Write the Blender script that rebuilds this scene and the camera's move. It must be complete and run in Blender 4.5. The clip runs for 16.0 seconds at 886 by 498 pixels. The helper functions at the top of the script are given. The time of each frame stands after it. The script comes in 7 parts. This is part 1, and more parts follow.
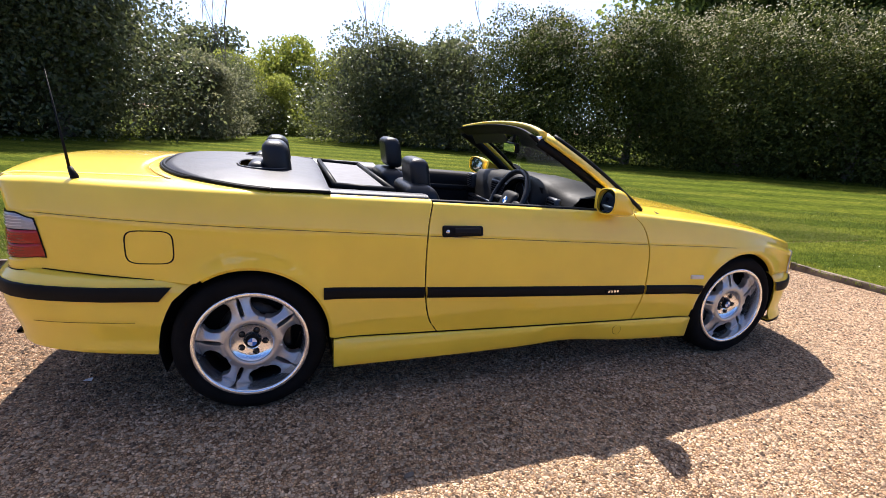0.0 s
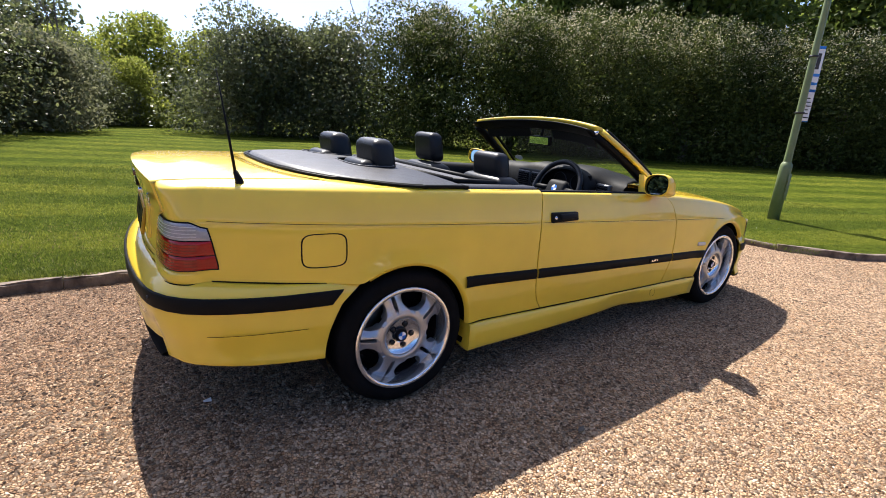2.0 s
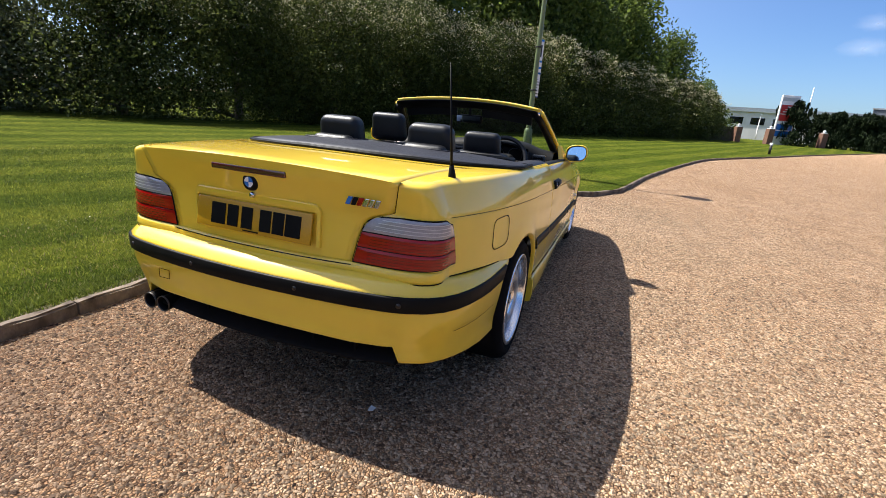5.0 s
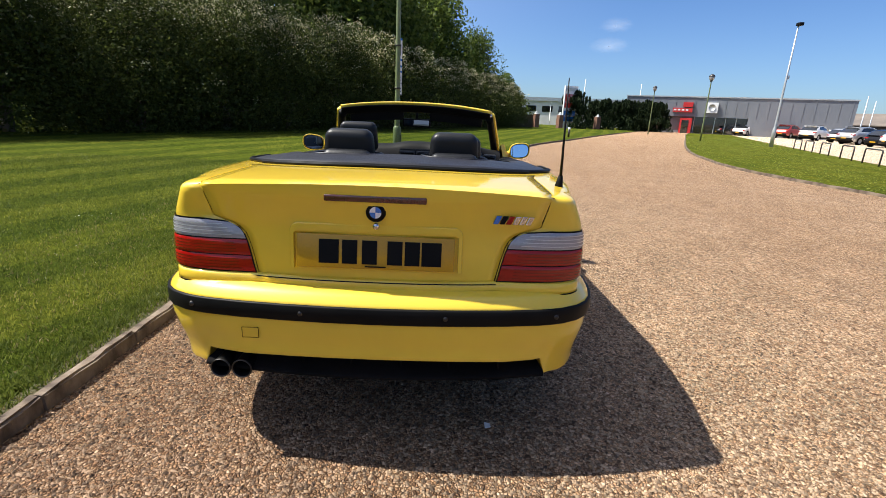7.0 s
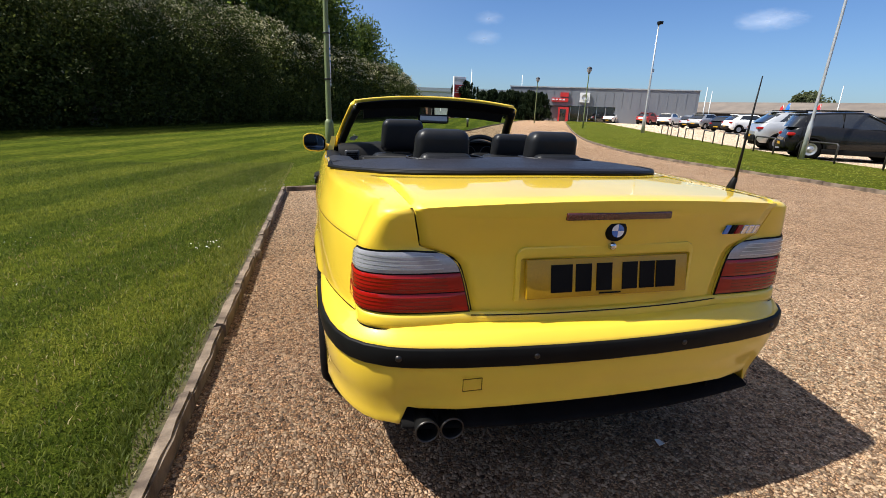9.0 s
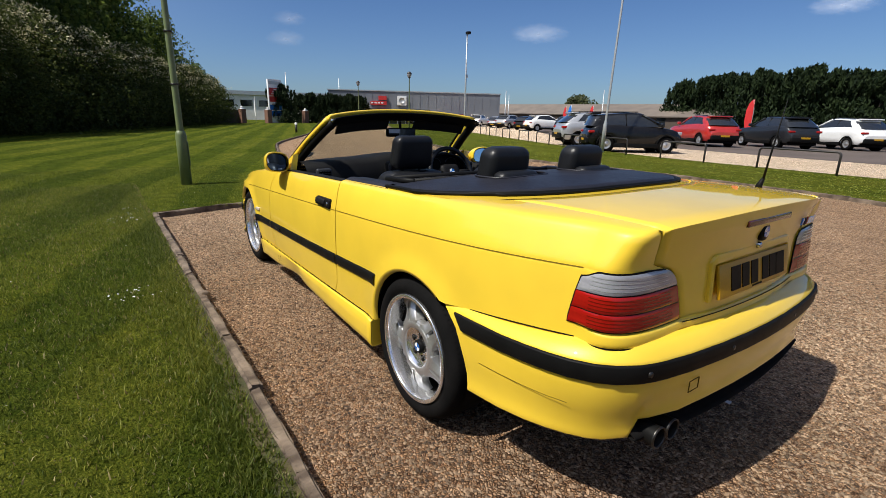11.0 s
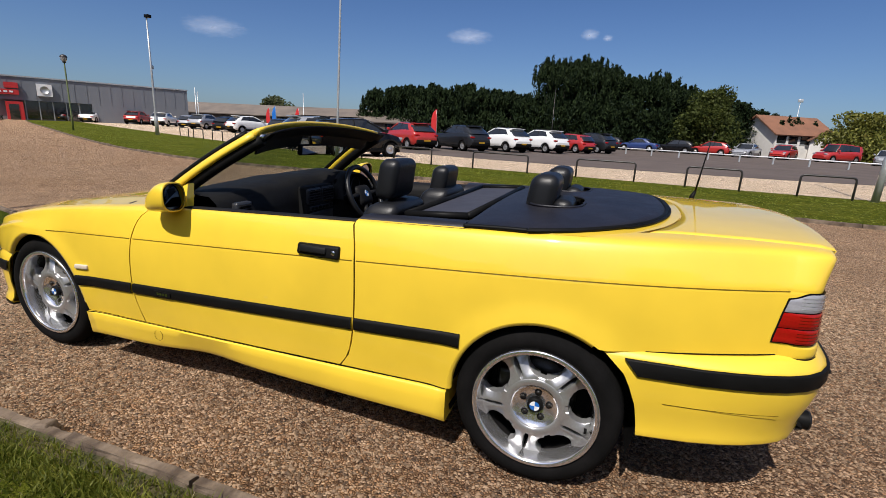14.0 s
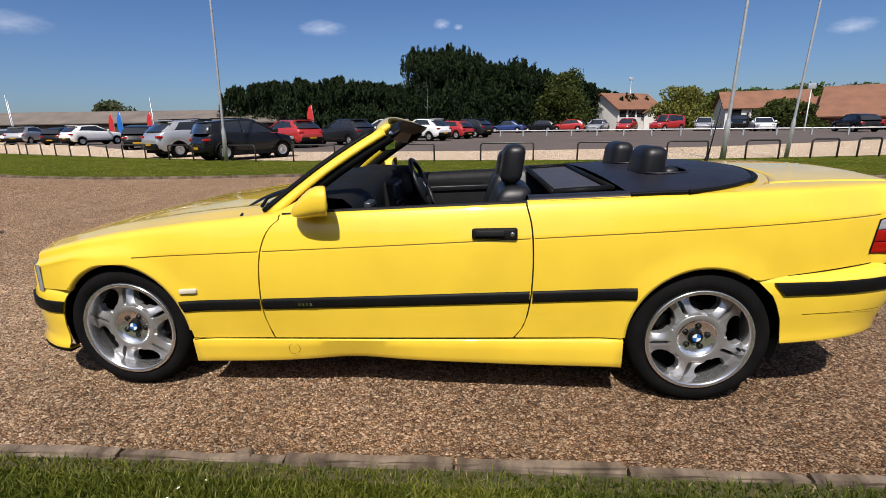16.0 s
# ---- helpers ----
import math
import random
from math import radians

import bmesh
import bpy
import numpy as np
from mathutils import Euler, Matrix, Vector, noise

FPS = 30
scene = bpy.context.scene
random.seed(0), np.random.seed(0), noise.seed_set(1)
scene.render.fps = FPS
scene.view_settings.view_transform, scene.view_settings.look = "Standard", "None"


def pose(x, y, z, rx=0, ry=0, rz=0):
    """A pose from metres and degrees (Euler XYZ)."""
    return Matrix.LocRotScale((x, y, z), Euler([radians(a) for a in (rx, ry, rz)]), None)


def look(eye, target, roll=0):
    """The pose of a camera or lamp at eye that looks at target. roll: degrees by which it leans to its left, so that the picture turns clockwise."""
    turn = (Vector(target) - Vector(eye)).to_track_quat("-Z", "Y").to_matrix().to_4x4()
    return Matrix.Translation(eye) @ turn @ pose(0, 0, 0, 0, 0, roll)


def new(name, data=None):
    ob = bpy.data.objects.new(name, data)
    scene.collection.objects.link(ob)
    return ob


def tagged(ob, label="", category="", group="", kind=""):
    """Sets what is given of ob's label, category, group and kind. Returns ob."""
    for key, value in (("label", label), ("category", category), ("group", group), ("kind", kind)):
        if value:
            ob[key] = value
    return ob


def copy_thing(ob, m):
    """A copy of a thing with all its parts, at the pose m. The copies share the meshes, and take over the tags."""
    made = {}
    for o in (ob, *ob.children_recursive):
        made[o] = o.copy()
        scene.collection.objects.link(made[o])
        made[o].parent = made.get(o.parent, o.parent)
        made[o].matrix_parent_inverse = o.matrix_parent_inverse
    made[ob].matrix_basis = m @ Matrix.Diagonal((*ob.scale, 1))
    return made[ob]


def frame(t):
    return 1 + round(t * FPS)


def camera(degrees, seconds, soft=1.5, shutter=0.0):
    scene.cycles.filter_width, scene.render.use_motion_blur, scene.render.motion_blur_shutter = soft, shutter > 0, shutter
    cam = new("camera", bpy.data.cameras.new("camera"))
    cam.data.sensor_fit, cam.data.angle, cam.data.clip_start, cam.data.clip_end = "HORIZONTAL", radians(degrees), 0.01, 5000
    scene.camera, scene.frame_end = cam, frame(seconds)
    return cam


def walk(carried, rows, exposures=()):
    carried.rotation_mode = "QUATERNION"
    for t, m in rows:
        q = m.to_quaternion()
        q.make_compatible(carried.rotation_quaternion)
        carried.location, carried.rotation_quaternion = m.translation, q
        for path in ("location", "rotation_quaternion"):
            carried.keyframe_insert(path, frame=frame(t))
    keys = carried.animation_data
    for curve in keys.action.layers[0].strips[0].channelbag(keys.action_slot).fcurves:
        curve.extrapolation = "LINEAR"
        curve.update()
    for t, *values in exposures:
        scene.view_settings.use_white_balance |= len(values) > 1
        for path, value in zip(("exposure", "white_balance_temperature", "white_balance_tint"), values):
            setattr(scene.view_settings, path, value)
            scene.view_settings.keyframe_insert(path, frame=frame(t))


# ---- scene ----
cam = camera(86.4, 16.0, soft=0.55)
EXPOSURES = [(0.0, 1.40, 6500, 15), (2.0, 1.26, 6500, 12), (3.5, 1.08, 6500, 11), (4.5, 1.04, 6500, 10), (7.0, 0.88, 6550, 8), (9.0, 0.68, 6550, 8), (11.5, 0.11, 6550, 9), (14.0, 0.01, 6550, 12), (16.0, 0.09, 6550, 12)]
PATH = [
    (0, (0.162, -2.806, 1.28), (0.779, -0.976, 0.76), 3.8),
    (0.5, (-0.116, -2.711, 1.255), (0.562, -0.9, 0.744), 3.6),
    (1, (-0.392, -2.615, 1.267), (0.381, -0.844, 0.749), 3.5),
    (1.5, (-0.709, -2.565, 1.254), (0.224, -0.875, 0.733), 3.3),
    (2, (-0.957, -2.474, 1.25), (0.137, -0.885, 0.721), 3.7),
    (2.5, (-1.165, -2.326, 1.248), (0.104, -0.872, 0.722), 3.3),
    (3, (-1.44, -2.155, 1.245), (-0.015, -0.833, 0.773), 3.5),
    (3.5, (-1.658, -1.976, 1.244), (-0.146, -0.747, 0.793), 3.1),
    (4, (-1.859, -1.707, 1.244), (-0.264, -0.596, 0.769), 2.8),
    (4.5, (-2.06, -1.473, 1.224), (-0.352, -0.567, 0.713), 4.2),
    (4.7, (-2.142, -1.384, 1.228), (-0.394, -0.578, 0.685), 4.4),
    (6.8, (-2.438, -0.308, 1.214), (-0.514, -0.296, 0.668), 2.8),
    (7, (-2.417, -0.203, 1.235), (-0.495, -0.229, 0.682), 2.5),
    (7.5, (-2.388, 0.039, 1.228), (-0.473, -0.081, 0.662), 2.5),
    (8, (-2.351, 0.313, 1.244), (-0.445, 0.124, 0.668), 2.1),
    (8.5, (-2.191, 0.55, 1.237), (-0.304, 0.226, 0.658), 2.0),
    (9, (-2.053, 0.792, 1.231), (-0.195, 0.323, 0.659), 2.1),
    (9.2, (-2.016, 0.915, 1.241), (-0.174, 0.372, 0.683), 2.3),
    (11.5, (-1.382, 1.938, 1.281), (0.074, 0.683, 0.733), 1.1),
    (12, (-1.201, 2.038, 1.297), (0.122, 0.64, 0.751), 1.4),
    (12.5, (-1.01, 2.12, 1.293), (0.128, 0.565, 0.757), 2.2),
    (13, (-0.763, 2.212, 1.305), (0.161, 0.515, 0.789), 3.0),
    (13.5, (-0.472, 2.244, 1.302), (0.233, 0.438, 0.808), 3.2),
    (14, (-0.164, 2.421, 1.303), (0.471, 0.589, 0.812), 2.9),
    (14.5, (0.14, 2.54, 1.294), (0.708, 0.687, 0.802), 2.2),
    (15, (0.437, 2.662, 1.303), (0.881, 0.777, 0.803), 1.2),
    (15.5, (0.706, 2.817, 1.298), (1.013, 0.908, 0.789), -0.1),
    (16, (0.983, 2.842, 1.27), (1.133, 0.915, 0.755), -1.0),
]
walk(cam, [(t, look(eye, target, roll)) for t, eye, target, roll in PATH], EXPOSURES)

# ---------- light ----------
SUN = Vector((0.06, 0.70, 1.0)).normalized()
world = bpy.data.worlds.new("sky")
scene.world = world
world.use_nodes = True
wt = world.node_tree
sky = wt.nodes.new("ShaderNodeTexSky")
sky.sky_type, sky.sun_disc = "NISHITA", False
sky.sun_elevation = math.asin(SUN.z)
sky.sun_rotation = math.atan2(SUN.x, SUN.y)
sky.air_density, sky.dust_density, sky.ozone_density = 1.0, 0.6, 1.5
tint = wt.nodes.new("ShaderNodeMix")
tint.data_type, tint.blend_type = "RGBA", "MULTIPLY"
tint.inputs[0].default_value, tint.inputs[7].default_value = 1.0, (0.64, 0.93, 1.40, 1)
wt.links.new(sky.outputs[0], tint.inputs[6])
# bright haze round the sun
tc = wt.nodes.new("ShaderNodeTexCoord")
dot = wt.nodes.new("ShaderNodeVectorMath")
dot.operation = "DOT_PRODUCT"
dot.inputs[1].default_value = SUN
wt.links.new(tc.outputs["Generated"], dot.inputs[0])
lim = wt.nodes.new("ShaderNodeClamp")
wt.links.new(dot.outputs["Value"], lim.inputs[0])
power = wt.nodes.new("ShaderNodeMath")
power.operation = "POWER"
power.inputs[1].default_value = 1.45
wt.links.new(lim.outputs[0], power.inputs[0])
haze = wt.nodes.new("ShaderNodeMix")
haze.data_type, haze.blend_type = "RGBA", "ADD"
wt.links.new(power.outputs[0], haze.inputs[0])
wt.links.new(tint.outputs[2], haze.inputs[6])
haze.inputs[7].default_value = (7.2, 6.7, 5.9, 1)
# pale band low over the horizon
alt = wt.nodes.new("ShaderNodeSeparateXYZ")
wt.links.new(tc.outputs["Generated"], alt.inputs[0])
low_sky = wt.nodes.new("ShaderNodeMapRange")
low_sky.inputs[1].default_value, low_sky.inputs[2].default_value = 0.0, 0.32
low_sky.inputs[3].default_value, low_sky.inputs[4].default_value = 1.0, 0.0
wt.links.new(alt.outputs[2], low_sky.inputs[0])
band = wt.nodes.new("ShaderNodeMath")
band.operation = "POWER"
band.inputs[1].default_value = 1.6
wt.links.new(low_sky.outputs[0], band.inputs[0])
pale_sky = wt.nodes.new("ShaderNodeMix")
pale_sky.data_type, pale_sky.blend_type = "RGBA", "ADD"
wt.links.new(band.outputs[0], pale_sky.inputs[0])
wt.links.new(haze.outputs[2], pale_sky.inputs[6])
pale_sky.inputs[7].default_value = (0.75, 0.62, 0.48, 1)
wt.links.new(pale_sky.outputs[2], wt.nodes["Background"].inputs[0])
wt.nodes["Background"].inputs[1].default_value = 0.056
sun = new("sun", bpy.data.lights.new("sun", "SUN"))
sun.data.energy, sun.data.angle, sun.data.color = 5.4, radians(0.53), (1.0, 0.955, 0.88)
sun.matrix_world = look(SUN * 50, (0, 0, 0))


# ---------- materials ----------
def nodes_of(name):
    m = bpy.data.materials.new(name)
    m.use_nodes = True
    return m, m.node_tree, m.node_tree.nodes["Principled BSDF"]


def ramp(nt, src, stops):
    r = nt.nodes.new("ShaderNodeValToRGB")
    while len(r.color_ramp.elements) < len(stops):
        r.color_ramp.elements.new(0.5)
    for e, (p, c) in zip(r.color_ramp.elements, stops):
        e.position, e.color = p, (*c, 1)
    nt.links.new(src, r.inputs[0])
    return r.outputs[0]


def noise_of(nt, scale, detail=5.0, rough=0.55, coord="Object", stretch=None):
    tc = nt.nodes.new("ShaderNodeTexCoord")
    n = nt.nodes.new("ShaderNodeTexNoise")
    n.inputs["Scale"].default_value, n.inputs["Detail"].default_value, n.inputs["Roughness"].default_value = scale, detail, rough
    src = tc.outputs[coord]
    if stretch:
        mp = nt.nodes.new("ShaderNodeMapping")
        mp.inputs["Scale"].default_value = stretch
        nt.links.new(src, mp.inputs[0])
        src = mp.outputs[0]
    nt.links.new(src, n.inputs["Vector"])
    return n.outputs[0]


def mixed(nt, a, b, fac, mode="MIX"):
    mx = nt.nodes.new("ShaderNodeMix")
    mx.data_type, mx.blend_type = "RGBA", mode
    for sock, v in ((mx.inputs[6], a), (mx.inputs[7], b), (mx.inputs[0], fac)):
        if isinstance(v, bpy.types.NodeSocket):
            nt.links.new(v, sock)
        else:
            sock.default_value = (*v, 1) if isinstance(v, tuple) else v
    return mx.outputs[2]


def bumped(nt, bsdf, height, strength, distance):
    b = nt.nodes.new("ShaderNodeBump")
    b.inputs["Strength"].default_value, b.inputs["Distance"].default_value = strength, distance
    nt.links.new(height, b.inputs["Height"])
    nt.links.new(b.outputs[0], bsdf.inputs["Normal"])


def mat(name, c1, c2=None, scale=6.0, fine=80.0, rough=0.6, metal=0.0, bump=0.0, bscale=None, coat=0.0, spec=0.5, var=0.12, stretch=None):
    """A surface whose colour wanders between c1 and c2 at one scale and grains at a finer one."""
    m, nt, b = nodes_of(name)
    c2 = c2 or tuple(v * (1 - var) for v in c1)
    big = ramp(nt, noise_of(nt, scale, stretch=stretch), [(0.32, c1), (0.68, c2)])
    small = ramp(nt, noise_of(nt, fine, 3.0), [(0.3, (0.88,) * 3), (0.7, (1.0,) * 3)])
    nt.links.new(mixed(nt, big, small, 1.0, "MULTIPLY"), b.inputs["Base Color"])
    rr = nt.nodes.new("ShaderNodeMapRange")
    rr.inputs["To Min"].default_value, rr.inputs["To Max"].default_value = max(0.02, rough * 0.82), min(1.0, rough * 1.15)
    nt.links.new(noise_of(nt, scale * 3), rr.inputs[0])
    nt.links.new(rr.outputs[0], b.inputs["Roughness"])
    b.inputs["Metallic"].default_value, b.inputs["Coat Weight"].default_value = metal, coat
    b.inputs["Coat Roughness"].default_value = 0.03
    b.inputs["Specular IOR Level"].default_value = spec
    if bump:
        bumped(nt, b, noise_of(nt, bscale or fine, 4.0), 0.6, bump)
    return m


def mower_stripes(nt, col, low, high):
    tc = nt.nodes.new("ShaderNodeTexCoord")
    mp = nt.nodes.new("ShaderNodeMapping")
    mp.inputs["Rotation"].default_value = (0, 0, radians(19))
    nt.links.new(tc.outputs["Object"], mp.inputs[0])
    w = nt.nodes.new("ShaderNodeTexWave")
    w.wave_type, w.bands_direction = "BANDS", "Y"
    w.inputs["Scale"].default_value, w.inputs["Distortion"].default_value, w.inputs["Detail"].default_value = 0.24, 2.2, 2.0
    nt.links.new(mp.outputs[0], w.inputs[0])
    return mixed(nt, col, ramp(nt, w.outputs[0], [(0.40, low), (0.60, high)]), 1.0, "MULTIPLY")


def foliage(name, dark, light, rough=0.5, trans=0.25, stripes=False, spec=0.22, kerb_darker=False):
    m, nt, b = nodes_of(name)
    g = nt.nodes.new("ShaderNodeNewGeometry")
    col = ramp(nt, g.outputs["Random Per Island"], [(0.0, dark), (0.55, tuple((a + c) / 2 for a, c in zip(dark, light))), (1.0, light)])
    col = mixed(nt, col, ramp(nt, noise_of(nt, 0.7), [(0.3, (0.7, 0.75, 0.7)), (0.7, (1.1, 1.08, 1.0))]), 1.0, "MULTIPLY")
    if kerb_darker:
        col = kerb_darkening(nt, col)
    if stripes:
        col = mower_stripes(nt, col, (0.77, 0.82, 0.78), (1.16, 1.11, 1.05))
    nt.links.new(col, b.inputs["Base Color"])
    b.inputs["Roughness"].default_value = rough
    b.inputs["Specular IOR Level"].default_value = spec
    tl = nt.nodes.new("ShaderNodeBsdfTranslucent")
    nt.links.new(col, tl.inputs[0])
    ms = nt.nodes.new("ShaderNodeMixShader")
    ms.inputs[0].default_value = trans
    nt.links.new(b.outputs[0], ms.inputs[1])
    nt.links.new(tl.outputs[0], ms.inputs[2])
    nt.links.new(ms.outputs[0], nt.nodes["Material Output"].inputs[0])
    return m


def kerb_darkening(nt, col):
    """Turns the drive darker and browner towards the kerb and the parking bay, with a ragged edge."""
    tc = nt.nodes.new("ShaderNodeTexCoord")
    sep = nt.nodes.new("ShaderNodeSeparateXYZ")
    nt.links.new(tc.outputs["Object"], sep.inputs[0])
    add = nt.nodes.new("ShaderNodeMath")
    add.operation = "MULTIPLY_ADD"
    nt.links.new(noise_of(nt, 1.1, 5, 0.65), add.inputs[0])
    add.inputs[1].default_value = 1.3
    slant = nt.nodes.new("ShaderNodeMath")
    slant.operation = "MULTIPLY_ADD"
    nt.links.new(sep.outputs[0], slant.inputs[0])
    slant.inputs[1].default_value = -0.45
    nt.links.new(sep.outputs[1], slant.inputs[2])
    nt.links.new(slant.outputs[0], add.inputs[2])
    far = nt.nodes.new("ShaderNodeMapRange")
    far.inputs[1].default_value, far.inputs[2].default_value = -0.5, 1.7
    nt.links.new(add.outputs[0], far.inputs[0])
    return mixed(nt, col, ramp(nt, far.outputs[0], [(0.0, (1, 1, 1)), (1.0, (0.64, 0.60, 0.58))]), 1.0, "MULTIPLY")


def gravel(name, tones, cell, worn, kerb_darker=False):
    """Rounded chippings set in tar: cells of mixed stone tones with dark joints, and wide worn patches."""
    m, nt, b = nodes_of(name)
    tc = nt.nodes.new("ShaderNodeTexCoord")
    wob = nt.nodes.new("ShaderNodeVectorMath")
    wob.operation = "MULTIPLY_ADD"
    nz = nt.nodes.new("ShaderNodeTexNoise")
    nz.inputs["Scale"].default_value = cell * 0.9
    nt.links.new(tc.outputs["Object"], nz.inputs["Vector"])
    nt.links.new(nz.outputs["Color"], wob.inputs[0])
    wob.inputs[1].default_value = (0.5 / cell,) * 3
    nt.links.new(tc.outputs["Object"], wob.inputs[2])
    v = nt.nodes.new("ShaderNodeTexVoronoi")
    v.inputs["Scale"].default_value = cell
    e = nt.nodes.new("ShaderNodeTexVoronoi")
    e.feature = "DISTANCE_TO_EDGE"
    e.inputs["Scale"].default_value = cell
    for t in (v, e):
        nt.links.new(wob.outputs[0], t.inputs["Vector"])
    sep = nt.nodes.new("ShaderNodeSeparateColor")
    nt.links.new(v.outputs["Color"], sep.inputs[0])
    n = len(tones)
    stone = ramp(nt, sep.outputs[0], [(i / n, c) for i, c in enumerate(tones)])
    joint = ramp(nt, e.outputs["Distance"], [(0.0, (0.24, 0.20, 0.17)), (0.13, (1, 1, 1))])
    col = mixed(nt, stone, joint, 1.0, "MULTIPLY")
    col = mixed(nt, col, ramp(nt, noise_of(nt, 0.35), [(0.35, worn), (0.65, (1, 1, 1))]), 1.0, "MULTIPLY")
    col = mixed(nt, col, ramp(nt, noise_of(nt, 22, 6, 0.85), [(0.38, (0.58, 0.53, 0.49)), (0.61, (1.42, 1.38, 1.32))]), 1.0, "MULTIPLY")
    col = mixed(nt, col, ramp(nt, noise_of(nt, 2.7), [(0.3, (0.82, 0.80, 0.78)), (0.7, (1.13, 1.11, 1.08))]), 1.0, "MULTIPLY")
    if kerb_darker:
        col = kerb_darkening(nt, col)
    nt.links.new(col, b.inputs["Base Color"])
    b.inputs["Roughness"].default_value = 0.78
    b.inputs["Specular IOR Level"].default_value = 0.16
    h = nt.nodes.new("ShaderNodeMath")
    h.operation = "MULTIPLY_ADD"
    nt.links.new(sep.outputs[1], h.inputs[0])
    h.inputs[1].default_value = 0.5
    lim = ramp(nt, e.outputs["Distance"], [(0.0, (0, 0, 0)), (0.3, (1, 1, 1))])
    nt.links.new(lim, h.inputs[2])
    bumped(nt, b, h.outputs[0], 1.0, 0.010)
    return m


def lawn(name, low=(0.75, 0.81, 0.76), high=(1.17, 1.11, 1.06)):
    m, nt, b = nodes_of(name)
    col = ramp(nt, noise_of(nt, 90, 4), [(0.3, (0.024, 0.038, 0.004)), (0.5, (0.066, 0.088, 0.011)), (0.72, (0.150, 0.162, 0.028))])
    col = mixed(nt, col, ramp(nt, noise_of(nt, 0.5), [(0.35, (0.78, 0.85, 0.7)), (0.65, (1.12, 1.06, 1.1))]), 1.0, "MULTIPLY")
    col = mixed(nt, col, ramp(nt, noise_of(nt, 14, 5, 0.7), [(0.36, (0.62, 0.66, 0.6)), (0.62, (1.24, 1.2, 1.15))]), 1.0, "MULTIPLY")
    col = mixed(nt, col, ramp(nt, noise_of(nt, 2.3, 4, 0.6), [(0.60, (1, 1, 1)), (0.74, (1.35, 1.12, 0.95))]), 1.0, "MULTIPLY")
    col = mixed(nt, col, ramp(nt, noise_of(nt, 5.5, 5, 0.7), [(0.36, (0.70, 0.76, 0.7)), (0.64, (1.28, 1.2, 1.15))]), 1.0, "MULTIPLY")
    col = mower_stripes(nt, col, low, high)
    nt.links.new(col, b.inputs["Base Color"])
    b.inputs["Roughness"].default_value = 1.0
    b.inputs["Specular IOR Level"].default_value = 0.03
    bumped(nt, b, noise_of(nt, 70, 6, 0.7), 1.0, 0.03)
    return m


def thin_glass(name, tint=(0.82, 0.88, 0.85)):
    """A pane: what lies behind shows straight through, with a Fresnel gloss on top."""
    m, nt, b = nodes_of(name)
    tr = nt.nodes.new("ShaderNodeBsdfTransparent")
    tr.inputs[0].default_value = (*tint, 1)
    gl = nt.nodes.new("ShaderNodeBsdfGlossy")
    gl.inputs["Roughness"].default_value = 0.02
    gl.inputs[0].default_value = (0.42, 0.45, 0.47, 1)
    lw = nt.nodes.new("ShaderNodeLayerWeight")
    lw.inputs[0].default_value = 0.5
    fr = nt.nodes.new("ShaderNodeMath")
    fr.operation = "POWER"
    fr.inputs[1].default_value = 4.0
    nt.links.new(lw.outputs["Facing"], fr.inputs[0])
    ms = nt.nodes.new("ShaderNodeMixShader")
    nt.links.new(fr.outputs[0], ms.inputs[0])
    nt.links.new(tr.outputs[0], ms.inputs[1])
    nt.links.new(gl.outputs[0], ms.inputs[2])
    nt.links.new(ms.outputs[0], nt.nodes["Material Output"].inputs[0])
    return m


def bark_mat(name, a, b):
    return mat(name, a, b, scale=9, fine=60, rough=0.9, bump=0.02, bscale=30, stretch=(1, 1, 0.25))


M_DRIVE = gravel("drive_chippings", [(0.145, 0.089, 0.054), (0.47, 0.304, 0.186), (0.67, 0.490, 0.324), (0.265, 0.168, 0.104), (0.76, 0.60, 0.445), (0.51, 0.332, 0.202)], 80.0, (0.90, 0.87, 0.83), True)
M_PALE = gravel("pale_chippings", [(0.66, 0.53, 0.40), (0.82, 0.69, 0.54), (0.56, 0.44, 0.33), (0.88, 0.77, 0.63)], 45.0, (0.95, 0.93, 0.9))
M_TAR = mat("lot_tarmac", (0.080, 0.060, 0.050), (0.112, 0.086, 0.072), scale=0.4, fine=60, rough=0.9, bump=0.004)
M_LAWN = lawn("mown_grass")
M_VERGE = lawn("verge_grass", (1.10, 1.0, 0.95), (1.25, 1.12, 1.05))
M_STONE = foliage("loose_chippings", (0.065, 0.041, 0.028), (0.56, 0.395, 0.275), 0.75, 0.0, kerb_darker=True)
M_BLADE = foliage("grass_blade", (0.062, 0.092, 0.011), (0.250, 0.265, 0.055), 0.5, 0.5, True)
M_KERB = mat("kerb_concrete", (0.235, 0.178, 0.128), (0.070, 0.048, 0.033), scale=7, fine=70, rough=0.92, bump=0.008, bscale=40)
M_SOIL = mat("kerb_soil", (0.075, 0.058, 0.020), (0.042, 0.046, 0.012), scale=12, fine=90, rough=0.95, bump=0.012, bscale=60)
M_YELLOW = mat("yellow_paint", (0.83, 0.570, 0.045), (0.82, 0.560, 0.043), scale=0.8, fine=3.0, rough=0.42, coat=1.0, spec=0.3, var=0.02)
# olive for the painted shade of the shoulder crease and for fine joints
M_CREASE_JOINT = mat("crease_shade_joint_olive", (0.15, 0.092, 0.006), (0.12, 0.074, 0.005), rough=0.7, spec=0.1)
M_BLACK = mat("black_trim", (0.005, 0.005, 0.005), (0.008, 0.008, 0.008), scale=8, fine=160, rough=0.50, spec=0.09)
